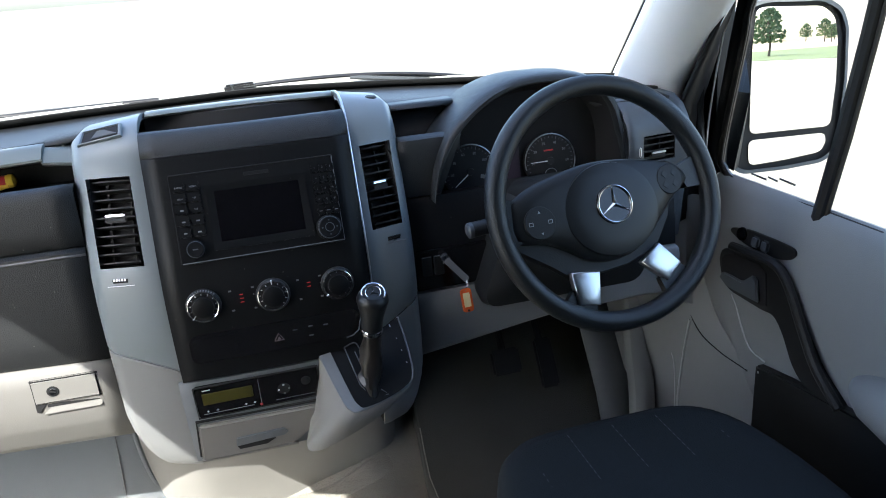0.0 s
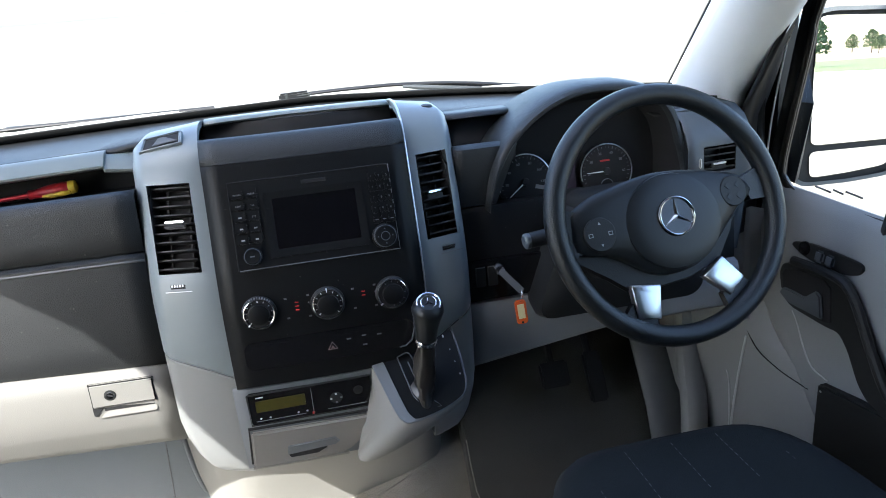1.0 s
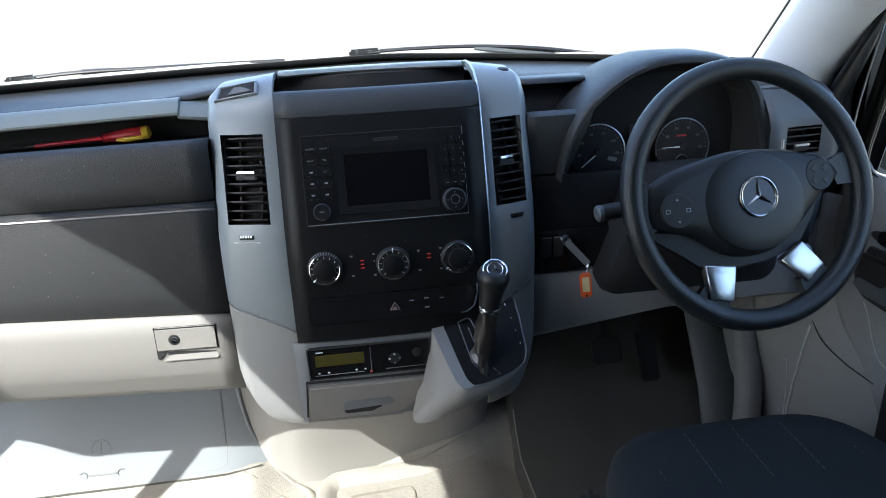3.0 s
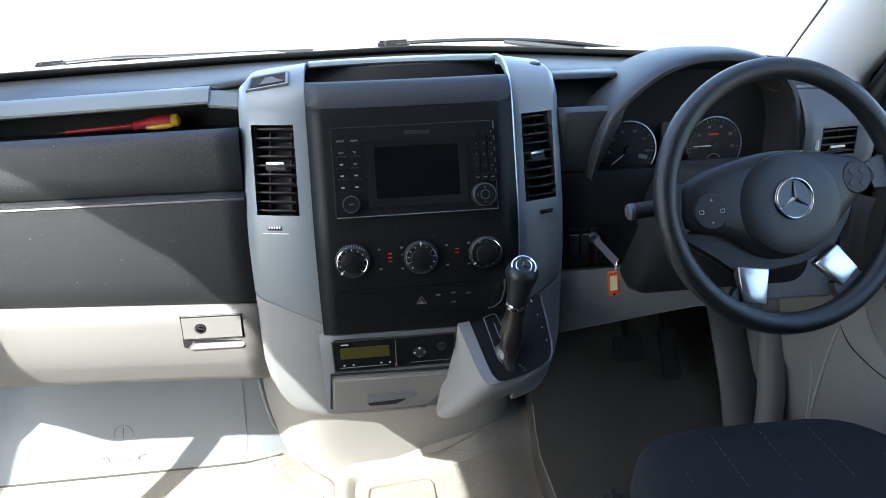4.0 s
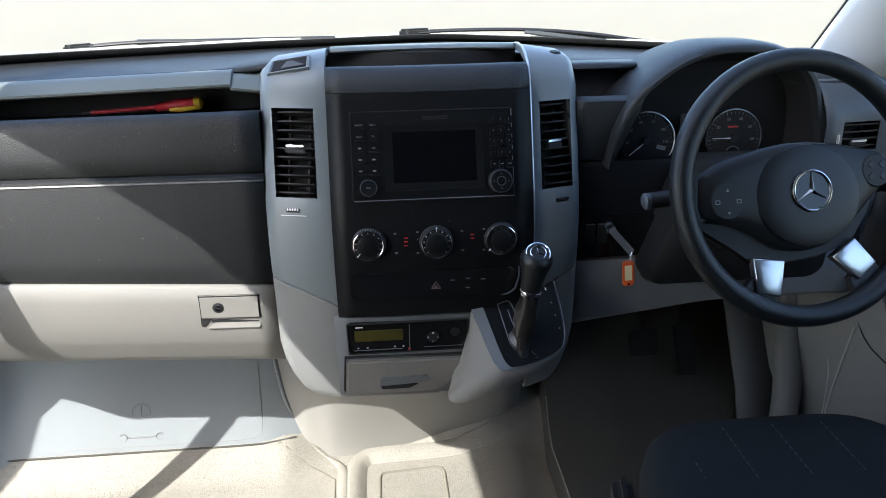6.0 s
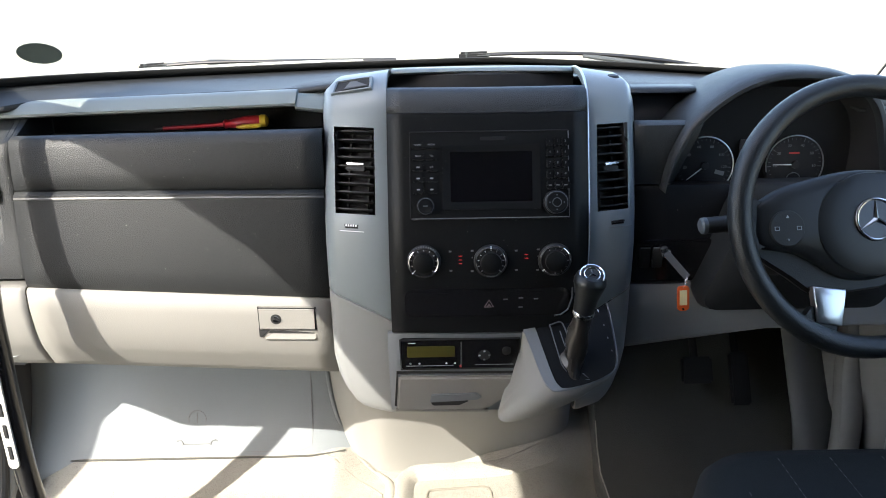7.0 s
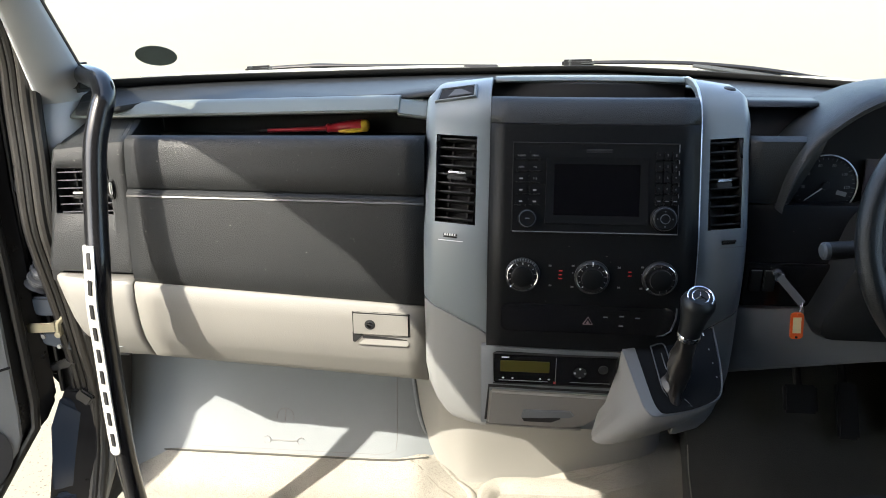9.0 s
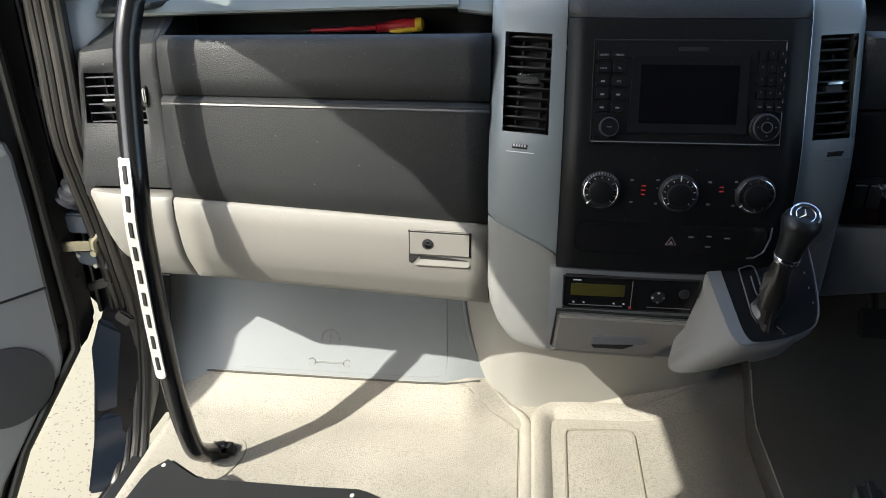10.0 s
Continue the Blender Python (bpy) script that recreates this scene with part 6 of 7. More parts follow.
# arm rest, pocket
bm = B()
rows = []
for y, s in ((-0.305, 0.05), (-0.318, 0.28), (-0.338, 0.52), (-0.37, 0.72), (-0.43, 0.88), (-0.6, 1.0), (-1.0, 1.0)):
    rows.append([V((0.875 - 0.085 * s * max(0.0, math.cos(a)) ** 0.6, y, 0.405 + 0.052 * s * math.sin(a) - 0.05 * (y + 0.32))) for a in [radians(-90 + 180 * k / 12) for k in range(13)]])
grid(bm, rows)
part("arm_rest", bm, TRIM, door)
bm = B()
prism(bm, [V((0.868, y, z)) for y, z in ((-0.100, 0.328), (-0.188, 0.343), (-0.293, 0.356), (-0.391, 0.368), (-1.0, 0.38), (-1.0, 0.1), (-0.100, 0.1))], (-0.02, 0, 0), 0.004)
part("pocket", bm, BLACK, door, "black door pocket")
bm = B()
lathe(bm, frame_of((0.8475, -0.112, 0.319), (0, -1, 0), (0, 0, 1)), [(0.0025, 0), (0.002, 0.001)], 10)
part("screw", bm, STEELGREY, door)

bm = B()
tube(bm, curve_points([(0.8625, 0.0, 0.43), (0.8635, -0.015, 0.41), (0.8645, -0.036, 0.37), (0.866, -0.062, 0.339), (0.866, -0.105, 0.333)], 5), 0.0016, 8)
part("moulded_fold", bm, FOLDLIT, door, "edge of the moulded door recess, pale as if lit")

# kick panel and front of the footwell
kick = thing("kick_panel", (0.8, 0.3, 0.1), "grey moulded footwell side panel ahead of the driver door", "panel", kind="structure")
bm = B()
rows = []
for z, yb in ((0.0, -0.09), (0.15, -0.085), (0.235, -0.082), (0.305, -0.062), (0.335, 0.03), (0.36, 0.07), (0.60, 0.09)):
    rows.append([V((x, y, z)) for x, y in ((0.886, yb), (0.876, yb + 0.015), (0.858, max(yb + 0.05, 0.09)), (0.846, 0.135), (0.842, 0.16), (0.832, 0.185), (0.818, 0.21), (0.80, 0.235), (0.785, 0.28), (0.78, 0.55))])
grid(bm, rows)
part("panel", bm, TRIM, kick, thick=0.004)
for pts, r in (([(0.8475, 0.115, 0.327), (0.844, 0.128, 0.237), (0.841, 0.138, 0.13), (0.841, 0.14, 0.06)], 0.0024), ([(0.8385, 0.172, 0.235), (0.840, 0.156, 0.198), (0.841, 0.150, 0.121), (0.841, 0.149, 0.06)], 0.0016)):
    bm = B()
    tube(bm, curve_points(pts, 5), r, 8)
    part("rib", bm, FOLDLIT, kick, "moulded rib, pale as if catching light")
bm = B()
tube(bm, curve_points([(0.847, 0.135, 0.365), (0.8545, 0.090, 0.310), (0.8625, 0.028, 0.290), (0.8695, -0.027, 0.285), (0.8675, -0.055, 0.288)], 6), 0.0013, 6)
part("seam", bm, HOLE, kick)
bm = B()
tube(bm, curve_points([(0.812, 0.30, 0.46), (0.807, 0.28, 0.33), (0.798, 0.25, 0.22), (0.785, 0.20, 0.12), (0.782, 0.19, 0.0)], 5), 0.046, 16, 0.6)
part("cable_cover", bm, TRIM, kick)
bm = B()
grid(bm, [[V((x, y, z)) for x in (0.70, 0.74, 0.80)] for y, z in ((0.50, 0.46), (0.36, 0.25), (0.26, 0.10), (0.22, 0.0))])
part("foot_rest", bm, FRAMEGREY, kick, "grey lower column cover", thick=0.01)
ped = thing("pedals", (0.55, 0.35, 0.1), "worn black rubber pedals in the dark footwell", "pedals")
for x, y, z, w, h in ((0.50, 0.33, 0.19, 0.07, 0.06), (0.605, 0.34, 0.16, 0.045, 0.12)):
    bm = B()
    box(bm, frame_of((x, y, z), (1, 0, 0), (0, 0.6, 1)), (w, h, 0.014), 0.005)
    p_ = part("pedal", bm, HOLE, ped)
    bm = B()
    tube(bm, [(x, y + 0.01, z), (x, y + 0.10, z + 0.12), (x, y + 0.15, z + 0.25)], 0.009, 8)
    part("pedal_arm", bm, HOLE, p_)

# right pillar outside the trim: door surround
bm = B()
slab(bm, (0.905, 0.135, -0.05), (0.925, 0.62, 0.70))
slab(bm, (0.895, 0.128, 0.5), (0.925, 0.19, 0.98))
setting("wing_inner_right", bm, BLACK, "black inner front wing beside the footwell", "wall")
bm = B()
slab(bm, (-1.0, 0.2, -0.05), (-0.972, 0.62, 0.72))
setting("wing_inner_left", bm, BLACK, "black inner front wing beside the passenger footwell", "wall")
bm = B()
grid(bm, [[V(p) for p in ((0.798, 0.105, 0.72), (0.84, 0.12, 0.72), (0.87, 0.15, 0.72), (0.90, 0.2, 0.72))], [V(p) for p in ((0.798, 0.098, 0.80), (0.84, 0.12, 0.79), (0.87, 0.15, 0.78), (0.90, 0.2, 0.78))], [V(p) for p in ((0.783, -0.045, 0.98), (0.82, 0.0, 0.98), (0.865, 0.05, 0.985), (0.90, 0.1, 0.98))], [V(p) for p in ((0.745, -0.34, 1.30), (0.785, -0.28, 1.30), (0.835, -0.2, 1.31), (0.87, -0.12, 1.31))], [V(p) for p in ((0.71, -0.62, 1.58), (0.76, -0.55, 1.58), (0.82, -0.42, 1.58), (0.86, -0.3, 1.58))]])
grid(bm, [[V(p) for p in ((0.80, 0.10, 0.80), (0.84, 0.13, 0.79), (0.87, 0.16, 0.77), (0.90, 0.2, 0.77))], [V(p) for p in ((0.80, 0.12, 0.55), (0.845, 0.145, 0.55), (0.88, 0.165, 0.55), (0.91, 0.2, 0.55))]])
grid(bm, [[V(p) for p in ((0.80, 0.155, 0.70), (0.84, 0.17, 0.70), (0.91, 0.22, 0.70))], [V(p) for p in ((0.80, 0.145, 0.80), (0.84, 0.16, 0.80), (0.91, 0.21, 0.80))], [V(p) for p in ((0.785, 0.005, 0.98), (0.83, 0.04, 0.98), (0.91, 0.13, 0.98))], [V(p) for p in ((0.735, -0.29, 1.30), (0.79, -0.24, 1.30), (0.88, -0.10, 1.31))], [V(p) for p in ((0.70, -0.57, 1.58), (0.77, -0.5, 1.58), (0.87, -0.28, 1.58))]])
setting("pillar_outer_right", bm, BLACK, "black door surround beside the driver door", "pillar", thick=0.01)
bm = B()
tube(bm, curve_points([(0.853, 0.11, 0.70), (0.853, 0.125, 0.80), (0.84, 0.08, 0.95), (0.83, 0.03, 1.02), (0.79, -0.20, 1.30)], 5), 0.010, 10)
setting("door_seal_right", bm, RUBBER, "black rubber door seal beside the driver door", "seal")
# Grey strip paints the highlight that runs along the seal.
bm = B()
tube(bm, curve_points([(0.86, 0.105, 0.68), (0.862, 0.10, 0.78), (0.855, 0.062, 0.92), (0.846, 0.03, 1.0), (0.805, -0.2, 1.30)], 5), 0.0022, 6)
setting("seal_highlight_strip", bm, STEELGREY, "thin grey strip drawn as the door seal's highlight", "trim")

mir = thing("wing_mirror", (1.0, 0.2, 0.62), "grey tall wing mirror with a second small lower glass", "mirror")
MN = V((-0.48, -1.78, 0.105)).normalized()


def mir_point(x, z, out=0.0):
    """The point of the mirror plane at that x and height."""
    c = V((1.11, 0.185, 0.80))
    y = c.y - (MN.x * (x - c.x) + MN.z * (z - c.z)) / MN.y
    return V((x, y, z)) + MN * out


UP = [(1.034, 0.945), (1.05, 0.95), (1.165, 0.943), (1.19, 0.92), (1.197, 0.88), (1.199, 0.793), (1.193, 0.697), (1.028, 0.692), (1.028, 0.80), (1.029, 0.868)]
LO = [(1.026, 0.679), (1.182, 0.684), (1.186, 0.665), (1.176, 0.643), (1.10, 0.631), (1.028, 0.624)]
HS = [(0.998, 0.93), (1.01, 0.955), (1.05, 0.966), (1.165, 0.96), (1.20, 0.938), (1.214, 0.90), (1.217, 0.793), (1.21, 0.68), (1.20, 0.642), (1.178, 0.622), (1.10, 0.612), (1.01, 0.608), (0.985, 0.628), (0.985, 0.80)]
bm = B()
cH = V((1.1, 0.27, 0.8))
HS = soft_outline(HS)
ringf = [mir_point(x, z, 0.012) for x, z in HS]
loft(bm, [[cH.lerp(p, 0.75) + V((0, 0.06, 0)) for p in ringf], [p - MN * 0.05 for p in ringf], [p - MN * 0.008 for p in ringf], ringf, [p.lerp(sum(ringf, V()) / len(ringf), 0.045) for p in ringf]], False)
bm.faces.new([bm.verts.new(cH.lerp(p, 0.75) + V((0, 0.06, 0))) for p in ringf])
part("housing", bm, material("dark grey mirror plastic", (0.10, 0.11, 0.115), 0.5, grain=0.3), mir)
bm = B()
prism(bm, [mir_point(x, z, -0.004) for x, z in HS], MN * 0.004)
part("backing", bm, BLACK, mir)
for nm, o in (("glass", UP), ("lower_glass", LO)):
    bm = B()
    prism(bm, [mir_point(x, z, 0.0015) for x, z in soft_outline(o)], MN * 0.002)
    part(nm, bm, MIRROR, mir, "mirror glass")
bm = B()
loft(bm, [[V(p) for p in ((0.93, 0.11, 0.645), (0.93, 0.16, 0.65), (0.945, 0.13, 0.80), (0.95, 0.10, 0.80))], [V(p) for p in ((1.0, 0.19, 0.63), (1.0, 0.25, 0.64), (1.0, 0.25, 0.86), (1.0, 0.19, 0.86))]])
part("arm", bm, BLACK, mir)

# ---- driver seat ----
seat = thing("driver_chair", (0.48, -0.5, 0.0), "dark blue black fabric driver seat with stitched cushion", "seat")


def cushion_ring(s, z, dy=0.0):
    pts = []
    for k in range(48):
        a = 6.2832 * k / 48
        e = 0.42
        x = 0.475 + 0.228 * s * math.copysign(abs(math.cos(a)) ** e, math.cos(a))
        y = -0.56 + 0.37 * (s if math.sin(a) > 0 else 1.0) * math.copysign(abs(math.sin(a)) ** 0.62, math.sin(a))
        pts.append(V((x, y + dy, z + 0.012 * max(0, abs((x - 0.475) / 0.228)) ** 3 * s)))
    return pts


bm = B()
loft(bm, [cushion_ring(0.93, 0.20, -0.03), cushion_ring(0.99, 0.25, -0.01), cushion_ring(1.0, 0.31), cushion_ring(0.985, 0.345), cushion_ring(0.94, 0.368), cushion_ring(0.87, 0.378), cushion_ring(0.6, 0.382), cushion_ring(0.2, 0.381)])
part("cushion", bm, FABRIC, seat, sharp=70)
for x in (0.33, 0.40, 0.475, 0.55, 0.62):
    bm = B()
    for k in range(9):
        y = -0.25 - 1.6 * max(0.0, abs(x - 0.475) - 0.1) - 0.013 * k
        tube(bm, [V((x, y, 0.3822)), V((x, y - 0.007, 0.3826))], 0.0005, 6)
    part("seam", bm, STITCH, seat)
bm = B()
box(bm, pose(0.50, -1.27, 0.68, -14, 0, 0), (0.42, 0.12, 0.62), 0.05, 4)
part("backrest", bm, FABRIC, seat)
bm = B()
slab(bm, (0.29, -0.95, 0.0), (0.66, -0.28, 0.21))
part("seat_base", bm, BLACK, seat)
bm = B()
box(bm, pose(0.262, -0.27, 0.246, 0, 0, -10), (0.032, 0.15, 0.045), 0.012, 3)
part("side_lever", bm, BLACK, seat, "black seat side lever")

# ---- passenger seat base ----
sb = thing("seat_plinth", (-0.55, -0.4, 0.0), "black plastic plinth of the passenger seat with screws", "seat base")
bm = B()
TOPP = [(-0.84, -0.124), (-0.813, -0.089), (-0.741, -0.13), (-0.56, -0.13), (-0.459, -0.127), (-0.408, -0.149), (-0.40, -0.33), (-0.858, -0.33)]
prism(bm, [V((x, y, 0.0)) for x, y in TOPP], (0, 0, 0.105), 0.008, 3)
part("cover", bm, BLACK, sb)
# Unseen black box added to cut sunlight bouncing off the rear floor.
bm = B()
box(bm, pose(-0.39, -0.76, 0.16), (0.94, 0.66, 0.32), 0.03, 3)
part("bounce_block", bm, BLACK, sb)
for x, y in ((-0.812, -0.115), (-0.47, -0.15)):
    bm = B()
    lathe(bm, Matrix.Translation((x, y, 0.105)), [(0.0042, 0), (0.0035, 0.0014), (0.0, 0.0015)], 14)
    part("screw", bm, STEELGREY, sb)

# ---- grab handle ----
gh = thing("grab_handle", (-0.82, 0.02, 0.0), "long bent black tubular grab handle with slotted strip", "grab handle")
HP = [(-0.868, 0.135, 0.890), (-0.830, 0.085, 0.895), (-0.785, 0.040, 0.891), (-0.765, 0.010, 0.872), (-0.768, -0.010, 0.840), (-0.773, -0.030, 0.79), (-0.772, -0.060, 0.69), (-0.766, -0.086, 0.62), (-0.772, -0.088, 0.56), (-0.781, -0.078, 0.48), (-0.791, -0.068, 0.36), (-0.795, -0.062, 0.22), (-0.796, -0.042, 0.09), (-0.796, -0.015, 0.046), (-0.792, 0.010, 0.022), (-0.783, 0.024, 0.016), (-0.772, 0.029, 0.015)]
HC = curve_points(HP, 5)
bm = B()
tube(bm, HC, 0.0178, 18)
part("bar", bm, GLOSSBLACK, gh)
bm = B()
box(bm, frame_of((-0.778, 0.029, 0.014), (1, 0.05, 0), (0, 1, 0)), (0.05, 0.034, 0.026), 0.008, 3)
part("foot", bm, BLACK, gh)
bm = B()
box(bm, frame_of((-0.872, 0.135, 0.885), (1, -0.6, 0), (0, 0, 1)), (0.02, 0.05, 0.04), 0.008, 3)
part("mount", bm, BLACK, gh)
ST = [p for p in HC if 0.252 < p.z < 0.668 and p.y < 0.02]
bm = B()
off = V((-0.004, -0.0168, 0.0))
rows = []
for dx, dy in ((-0.009, 0.002), (-0.009, -0.003), (0.009, -0.004), (0.009, 0.001)):
    rows.append([p + off + V((dx, dy, 0)) for p in ST])
grid(bm, rows + [rows[0]])
stp = part("slotted_strip", bm, STEELGREY, gh, "light grey strip with a row of slots")
total = [0.0]
for a, b in zip(ST, ST[1:]):
    total.append(total[-1] + (b - a).length)


def on_strip(d):
    for k in range(len(ST) - 1):
        if total[k + 1] >= d:
            return ST[k].lerp(ST[k + 1], (d - total[k]) / (total[k + 1] - total[k])), (ST[k + 1] - ST[k]).normalized()
    return ST[-1], (ST[-1] - ST[-2]).normalized()


bm = B()
lathe(bm, frame_of(ST[-1] + off + V((0, -0.0005, 0.0)), (1, 0, 0), (0, 0.1, 1)), [(0.009, -0.002), (0.009, 0.0025), (0.008, 0.003)], 20)
part("strip_end", bm, STEELGREY, stp)
for k in range(9):
    p, w = on_strip(total[-1] * (k + 0.55) / 9.1)
    bm = B()
    box(bm, frame_of(p + off + V((0, -0.004, 0)), w, V((1, 0, 0))), (0.026, 0.0065, 0.0022), 0.0008)
    part("slot", bm, HOLE, stp)

# ---- passenger door opening ----
op = thing("door_opening", (-0.93, 0.05, 0.0), "black door frame with a ribbed rubber seal", "door frame", kind="structure")
INNER = [(-0.885, -0.10, 1.06), (-0.90, 0.02, 1.0), (-0.915, 0.06, 0.93), (-0.93, 0.073, 0.849), (-0.93, 0.064, 0.749), (-0.93, 0.053, 0.642), (-0.932, 0.066, 0.563), (-0.94, 0.094, 0.471), (-0.95, 0.120, 0.362), (-0.96, 0.143, 0.259), (-0.965, 0.136, 0.167), (-0.965, 0.098, 0.064), (-0.965, 0.018, -0.06), (-0.965, -0.12, -0.08), (-0.965, -0.9, -0.08)]
IC = curve_points([(-0.868, -0.19, 1.10)] + INNER, 5)
for dx, dy, r, m_ in ((0.004, 0.004, 0.009, RUBBER), (-0.011, 0.0, 0.010, WORN), (-0.028, 0.002, 0.008, RUBBER), (-0.043, 0.004, 0.009, WORN)):
    bm = B()
    tube(bm, [p + V((dx, dy, 0)) for p in IC], r, 10)
    part("seal_lip", bm, m_, op)
bm = B()
grid(bm, [[p + V((dx, dy, 0)) for p in IC] for dx, dy in ((-0.02, 0.006), (-0.04, 0.004), (-0.055, 0.02), (-0.06, 0.09))])
part("jamb", bm, BLACKPAINT, op, thick=0.003)
# painted sill corner with its joint
bm = B()
prism(bm, [V((-0.985, 0.135, 0.20)), V((-1.02, 0.10, 0.255)), V((-1.035, 0.075, 0.20)), V((-1.035, 0.04, 0.07)), V((-0.985, 0.10, 0.05))], (0, 0.02, 0), 0.006, 3)
part("sill_corner", bm, PAINT, op, "dark blue painted sill corner")
bm = B()
prism(bm, [V((-0.985, 0.095, 0.045)), V((-1.035, 0.035, 0.063)), V((-1.05, -0.03, -0.08)), V((-0.985, 0.02, -0.10))], (0, 0.02, 0), 0.006, 3)
part("sill_lower", bm, PAINT, op, "dark blue painted lower sill")
bm = B()
tube(bm, [p + V((-0.048, 0.0, 0)) for p in IC if p.z > 0.3], 0.004, 8)
part("jamb_ridge", bm, BLACKPAINT, op)
bm = B()
prism(bm, [V((-0.97, 0.15, 0.24)), V((-1.02, 0.122, 0.262)), V((-1.038, 0.095, 0.20)), V((-1.05, 0.03, 0.0)), V((-1.05, -0.005, -0.09)), V((-0.97, 0.045, -0.11))], (0, 0.02, 0), 0.002)
part("sill_backing", bm, BLACKPAINT, op)
# side trim between seal and dashboard
bm = B()
grid(bm, [[(-0.917, 0.07, 0.555), (-0.905, 0.13, 0.55)], [(-0.926, 0.10, 0.47), (-0.92, 0.155, 0.47)], [(-0.94, 0.13, 0.375), (-0.945, 0.19, 0.37)]])
part("upper_side_trim", bm, LIGHT, op, "light grey side trim under the dashboard", thick=0.004)
bm = B()
SIDE = [((-0.948, 0.145, 0.40), (-0.958, 0.19, 0.40), (-0.955, 0.36, 0.40)), ((-0.952, 0.155, 0.24), (-0.962, 0.19, 0.24), (-0.958, 0.33, 0.24)), ((-0.955, 0.148, 0.16), (-0.962, 0.185, 0.15), (-0.958, 0.31, 0.14)), ((-0.955, 0.11, 0.06), (-0.962, 0.15, 0.05), (-0.958, 0.29, 0.05)), ((-0.955, 0.035, -0.04), (-0.962, 0.08, -0.01), (-0.958, 0.23, -0.01))]
grid(bm, [r[:2] for r in SIDE])
part("inner_trim", bm, TRIM, op, "grey inner sill trim", thick=0.004)
# Side trim continues, coloured dark where it lies in shade.
bm = B()
grid(bm, [r[1:] for r in SIDE])
part("side_shade", bm, LINING, op, "footwell side panel, coloured dark for the shade there", thick=0.004)
bm = B()
slab(bm, (-0.965, -0.9, -0.09), (-0.925, 0.02, -0.012))
part("sill_plate", bm, BLACK, op)
# Mostly hidden plate, added to trim the sun patch on the toe board.
bm = B()
grid(bm, [[(-0.82, 0.042, 0.3945), (-0.82, 0.30, 0.3945)], [(-0.85, 0.052, 0.391), (-0.85, 0.30, 0.391)], [(-0.90, 0.105, 0.374), (-0.90, 0.30, 0.374)], [(-0.950, 0.15, 0.354), (-0.950, 0.30, 0.354)]])
part("corner_blocker", bm, LINING, op, "added dark plate under the dashboard end, shaping the sun patch", thick=0.004)
# hinge recess: dark pillar, bracket, check strap, bellows, bolts
bm = B()
prism(bm, [V((x, 0.15, z)) for x, z in ((-0.94, 1.10), (-0.94, 0.16), (-1.0, 0.19), (-1.06, 0.27), (-1.11, 0.36), (-1.16, 0.44), (-1.22, 1.10))], (0, 0.03, 0), 0.004)
part("hinge_pillar", bm, BLACKPAINT, op)
for x, z, r, m_ in ((-1.049, 0.796, 0.012, STEELGREY), (-1.052, 0.635, 0.010, STEELGREY), (-1.014, 0.745, 0.008, BLACKPAINT), (-1.04, 0.837, 0.011, BLACKPAINT), (-1.0, 0.68, 0.008, BLACKPAINT), (-1.06, 0.72, 0.007, BLACKPAINT), (-1.02, 0.31, 0.009, BLACKPAINT), (-1.05, 0.29, 0.007, BLACKPAINT), (-1.03, 0.24, 0.008, STEELGREY)):
    bm = B()
    lathe(bm, frame_of((x, 0.15, z), (1, 0, 0), (0, 0, 1)), [(r, 0), (r * 0.9, 0.005), (r * 0.55, 0.008), (0.0, 0.008)], 12)
    part("bolt", bm, m_, op)
rnd = random.Random(8)
for k in range(9):
    bm = B()
    x, z = -0.985 - 0.03 * (k % 4), 0.24 + 0.075 * k
    box(bm, pose(x, 0.14, z, rnd.uniform(-15, 15), rnd.uniform(-40, 40), 0), (rnd.uniform(0.03, 0.06), 0.03, rnd.uniform(0.015, 0.03)), 0.004)
    part("hinge_piece", bm, BLACKPAINT, op)
for k in range(3):
    bm = B()
    tube(bm, [(-0.985 - 0.022 * k, 0.135, 0.95), (-1.0 - 0.022 * k, 0.13, 0.6), (-1.01 - 0.025 * k, 0.14, 0.22 + 0.03 * k)], 0.005, 8)
    part("pillar_bead", bm, BLACKPAINT, op)
bm = B()
pts, rs = [], []
for k in range(41):
    s = k / 40
    pts.append(V((-0.935 - 0.085 * s, 0.130 - 0.015 * s, 0.630 - 0.115 * s - 0.02 * s * s)))
    rs.append(0.021 + (0.006 if k % 4 < 2 else 0))
tube(bm, pts, rs, 16)
part("bellows", bm, BELLOWS, op, "grey ribbed rubber cable bellows")
bm = B()
box(bm, pose(-1.036, 0.106, 0.409, 0, -5, 0), (0.098, 0.006, 0.020), 0.002)
part("check_strap", bm, PLATED, op, "yellowish plated door check strap")
bm = B()
tube(bm, [(-0.975, 0.106, 0.440), (-0.990, 0.106, 0.424), (-0.992, 0.106, 0.398)], [0.006, 0.0085, 0.008], 10)
lathe(bm, frame_of((-0.991, 0.099, 0.400), (1, 0, 0), (0, 0, 1)), [(0.007, 0), (0.006, 0.003), (0.0, 0.003)], 12)
part("check_pin", bm, PLATED, op)
bm = B()
prism(bm, [V((x, 0.118, z)) for x, z in ((-1.052, 0.468), (-0.970, 0.470), (-0.966, 0.430), (-1.045, 0.428))], (0, 0.03, 0), 0.004)
prism(bm, [V((x, 0.116, z)) for x, z in ((-1.045, 0.396), (-0.968, 0.398), (-0.968, 0.358), (-0.985, 0.355), (-1.040, 0.366))], (0, 0.03, 0), 0.004)
bracket = part("hinge_bracket", bm, HINGEBLUE, op, "slate blue painted hinge bracket")
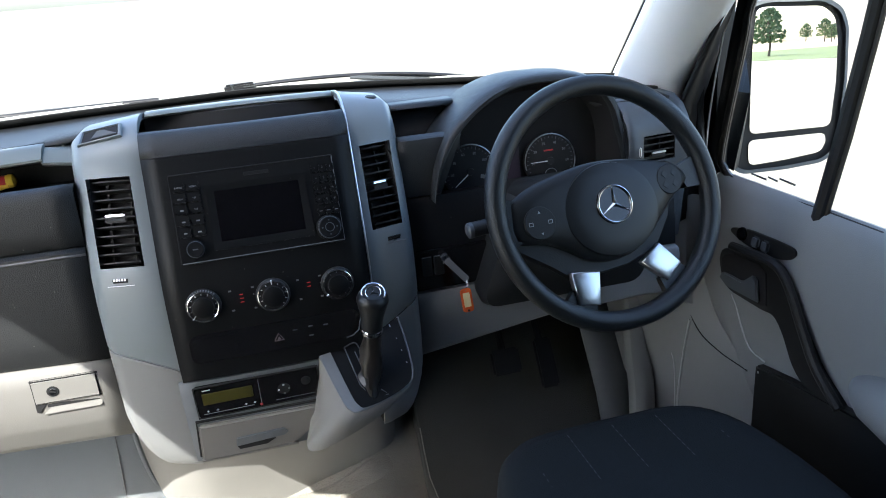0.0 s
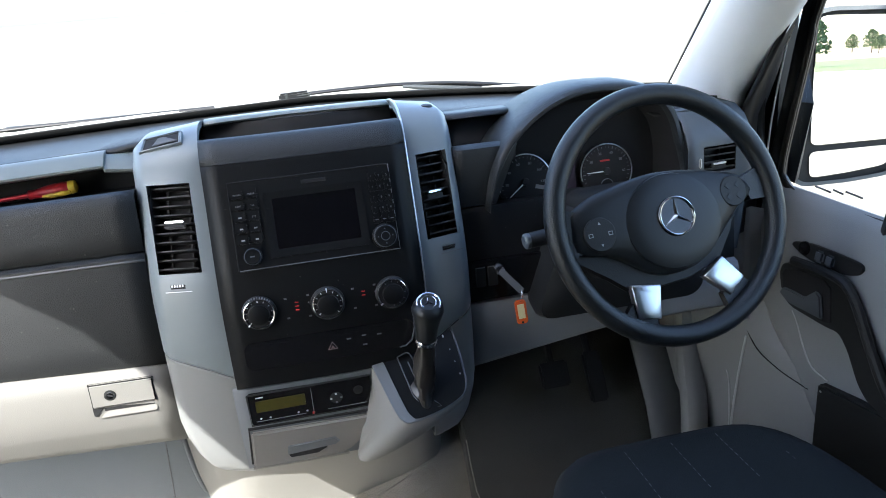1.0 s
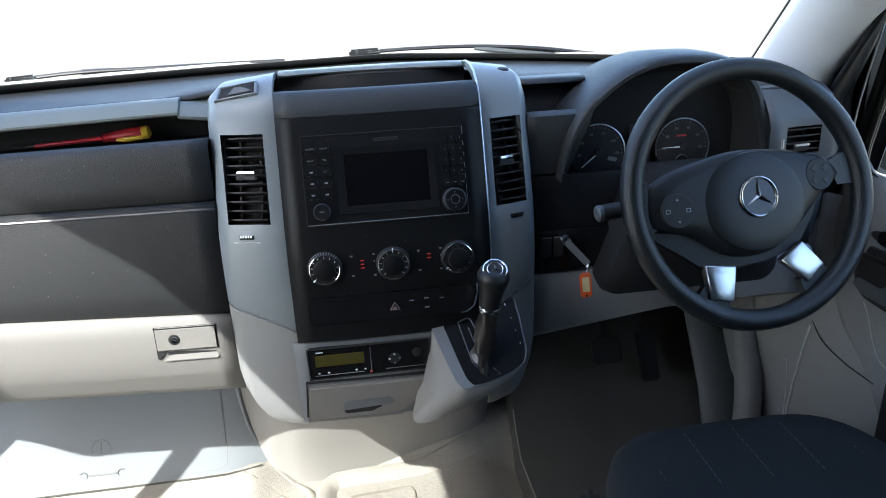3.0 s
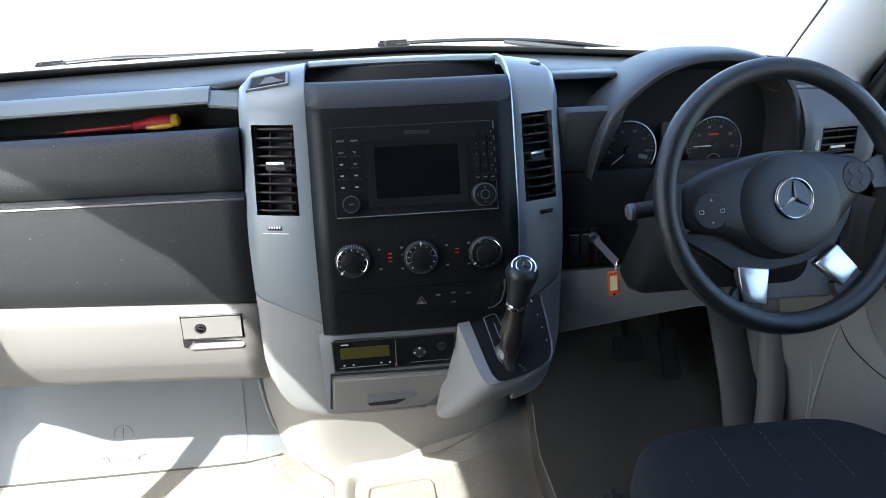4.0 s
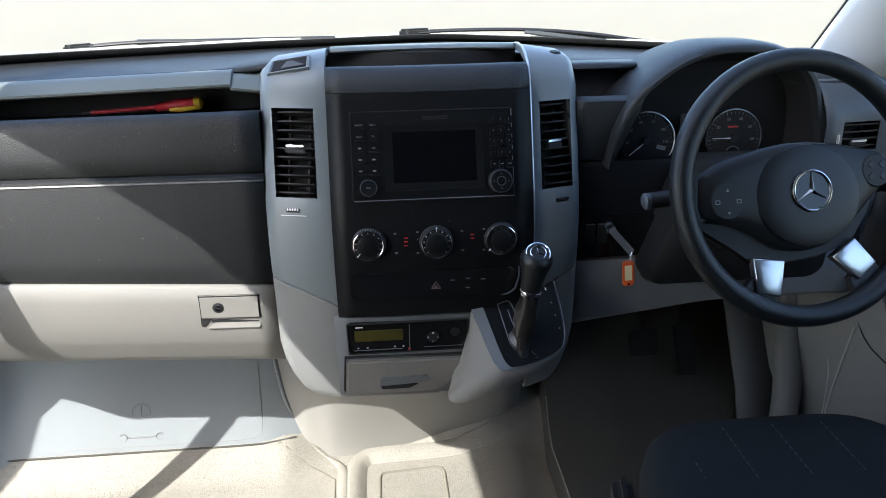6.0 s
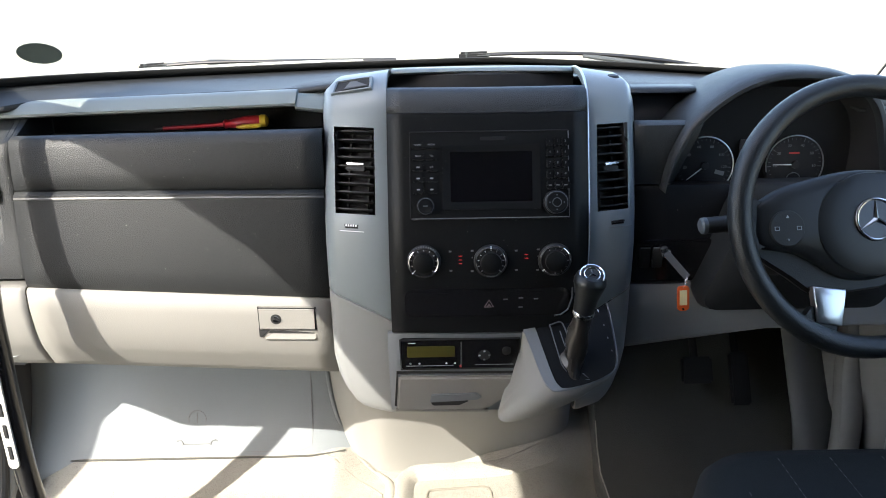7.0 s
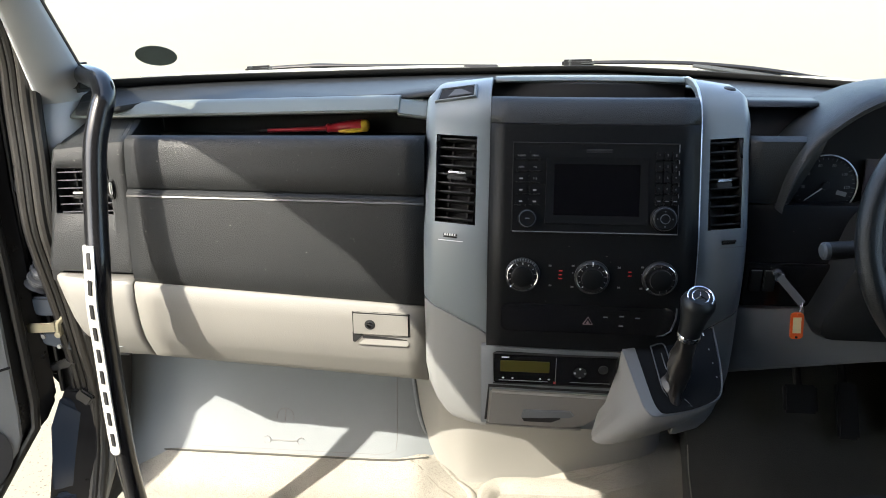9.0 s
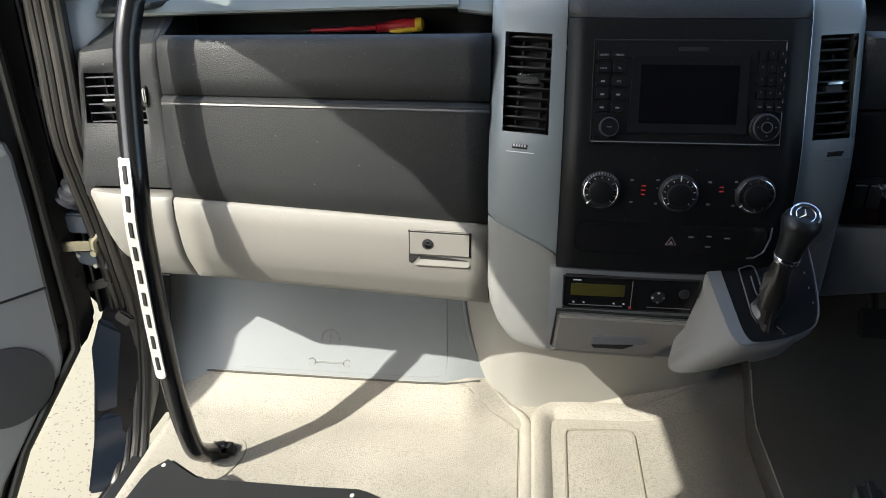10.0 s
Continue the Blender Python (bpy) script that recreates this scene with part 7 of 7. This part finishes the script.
for x, z in ((-1.034, 0.386), (-1.005, 0.365)):
    bm = B()
    lathe(bm, frame_of((x, 0.116, z), (1, 0, 0), (0, 0, 1)), [(0.005, 0), (0.0045, 0.003), (0.0, 0.0035)], 10)
    part("bracket_bolt", bm, STEELGREY, bracket)

pd = thing("door_2", (-1.0, 0.14, 0.0), "open passenger door with grey trim and a speaker", "door", kind="structure")
TH = radians(39)
E_ = V((-math.sin(TH), -math.cos(TH), 0))
N_ = V((math.cos(TH), -math.sin(TH), 0))
H0 = V((-1.0, 0.14, 0.0))


def pdp(s, z, out=0.0):
    return H0 + E_ * s + N_ * out + V((0, 0, z))


bm = B()
OUT = [(0.035, 0.24), (0.03, 0.70), (0.02, 0.90), (0.06, 0.97), (1.0, 0.97), (1.0, -0.25), (0.36, -0.25), (0.27, -0.07), (0.183, 0.085), (0.122, 0.149), (0.06, 0.20)]
prism(bm, [pdp(s, z, -0.09) for s, z in OUT], N_ * 0.07, 0.01)
part("shell", bm, BLACKPAINT, pd)
bm = B()
PN_ = [(0.102, 0.60), (0.103, 0.50), (0.108, 0.365), (0.112, 0.257), (0.117, 0.195), (0.13, 0.165), (0.164, 0.13), (0.276, -0.018), (0.34, -0.14), (0.95, -0.14), (0.95, 0.66), (0.125, 0.636), (0.108, 0.628)]
prism(bm, [pdp(s, z, -0.02) for s, z in PN_], N_ * 0.02, 0.006, 3)
part("trim_panel", bm, TRIM, pd)
bm = B()
tube(bm, [pdp(s, 0.35, 0.0005) for s in (0.112, 0.95)], 0.0025, 6)
part("panel_line", bm, HOLE, pd)
bm = B()
lathe(bm, Matrix.Translation(pdp(0.222, 0.182, 0.0)) @ N_.to_track_quat("Z", "Y").to_matrix().to_4x4(), [(0.082, -0.002), (0.081, 0.004), (0.075, 0.005), (0.0, 0.003)], 40)
part("speaker_grille", bm, BELLOWS, pd)
bm = B()
lathe(bm, Matrix.Translation(pdp(0.118, 0.61, 0.0)) @ N_.to_track_quat("Z", "Y").to_matrix().to_4x4(), [(0.007, -0.001), (0.006, 0.002), (0.0, 0.002)], 16)
part("screw_cap", bm, STEELGREY, pd)
bm = B()
tube(bm, [pdp(s, z, -0.012) for s, z in ((0.075, 0.93), (0.078, 0.5), (0.082, 0.26), (0.09, 0.20), (0.15, 0.125), (0.225, 0.03), (0.30, -0.11), (0.37, -0.24))], 0.010, 10)
part("edge_seal", bm, RUBBER, pd)

# ---- screwdriver in the tray ----
sd = thing("screwdriver", (-0.42, 0.19, 0.775), "red screwdriver with a red and yellow grip lying in the tray", "screwdriver")
S0, S1, S2 = V((-0.566, 0.185, 0.785)), V((-0.459, 0.189, 0.790)), V((-0.380, 0.192, 0.7955))
bm = B()
tube(bm, [S0, S1], [0.0035, 0.004], 12)
part("shaft", bm, RED, sd, "red insulated shaft")
bm = B()
tube(bm, [S0 - (S1 - S0).normalized() * 0.014, S0], [0.0022, 0.0024], 8)
part("tip", bm, BLACK, sd)
bm = B()
tube(bm, [S1.lerp(S2, s) for s in (0, 0.04, 0.10, 0.3, 0.5, 0.7, 0.82)], [0.006, 0.0088, 0.007, 0.0092, 0.0112, 0.0115, 0.0108], 16)
part("grip", bm, RED, sd)
bm = B()
tube(bm, [S1.lerp(S2, s) for s in (0.82, 0.87, 0.95, 1.0)], [0.0110, 0.0115, 0.0105, 0.005], 16)
part("end_cap", bm, YELLOW, sd, "yellow end cap")
bm = B()
tube(bm, [S1.lerp(S2, s) + V((0, -0.0075, -0.0055)) for s in (0.3, 0.45, 0.7, 0.86)], [0.0025, 0.005, 0.0055, 0.004], 10)
part("grip_inlay", bm, YELLOW, sd, "yellow grip inlay")
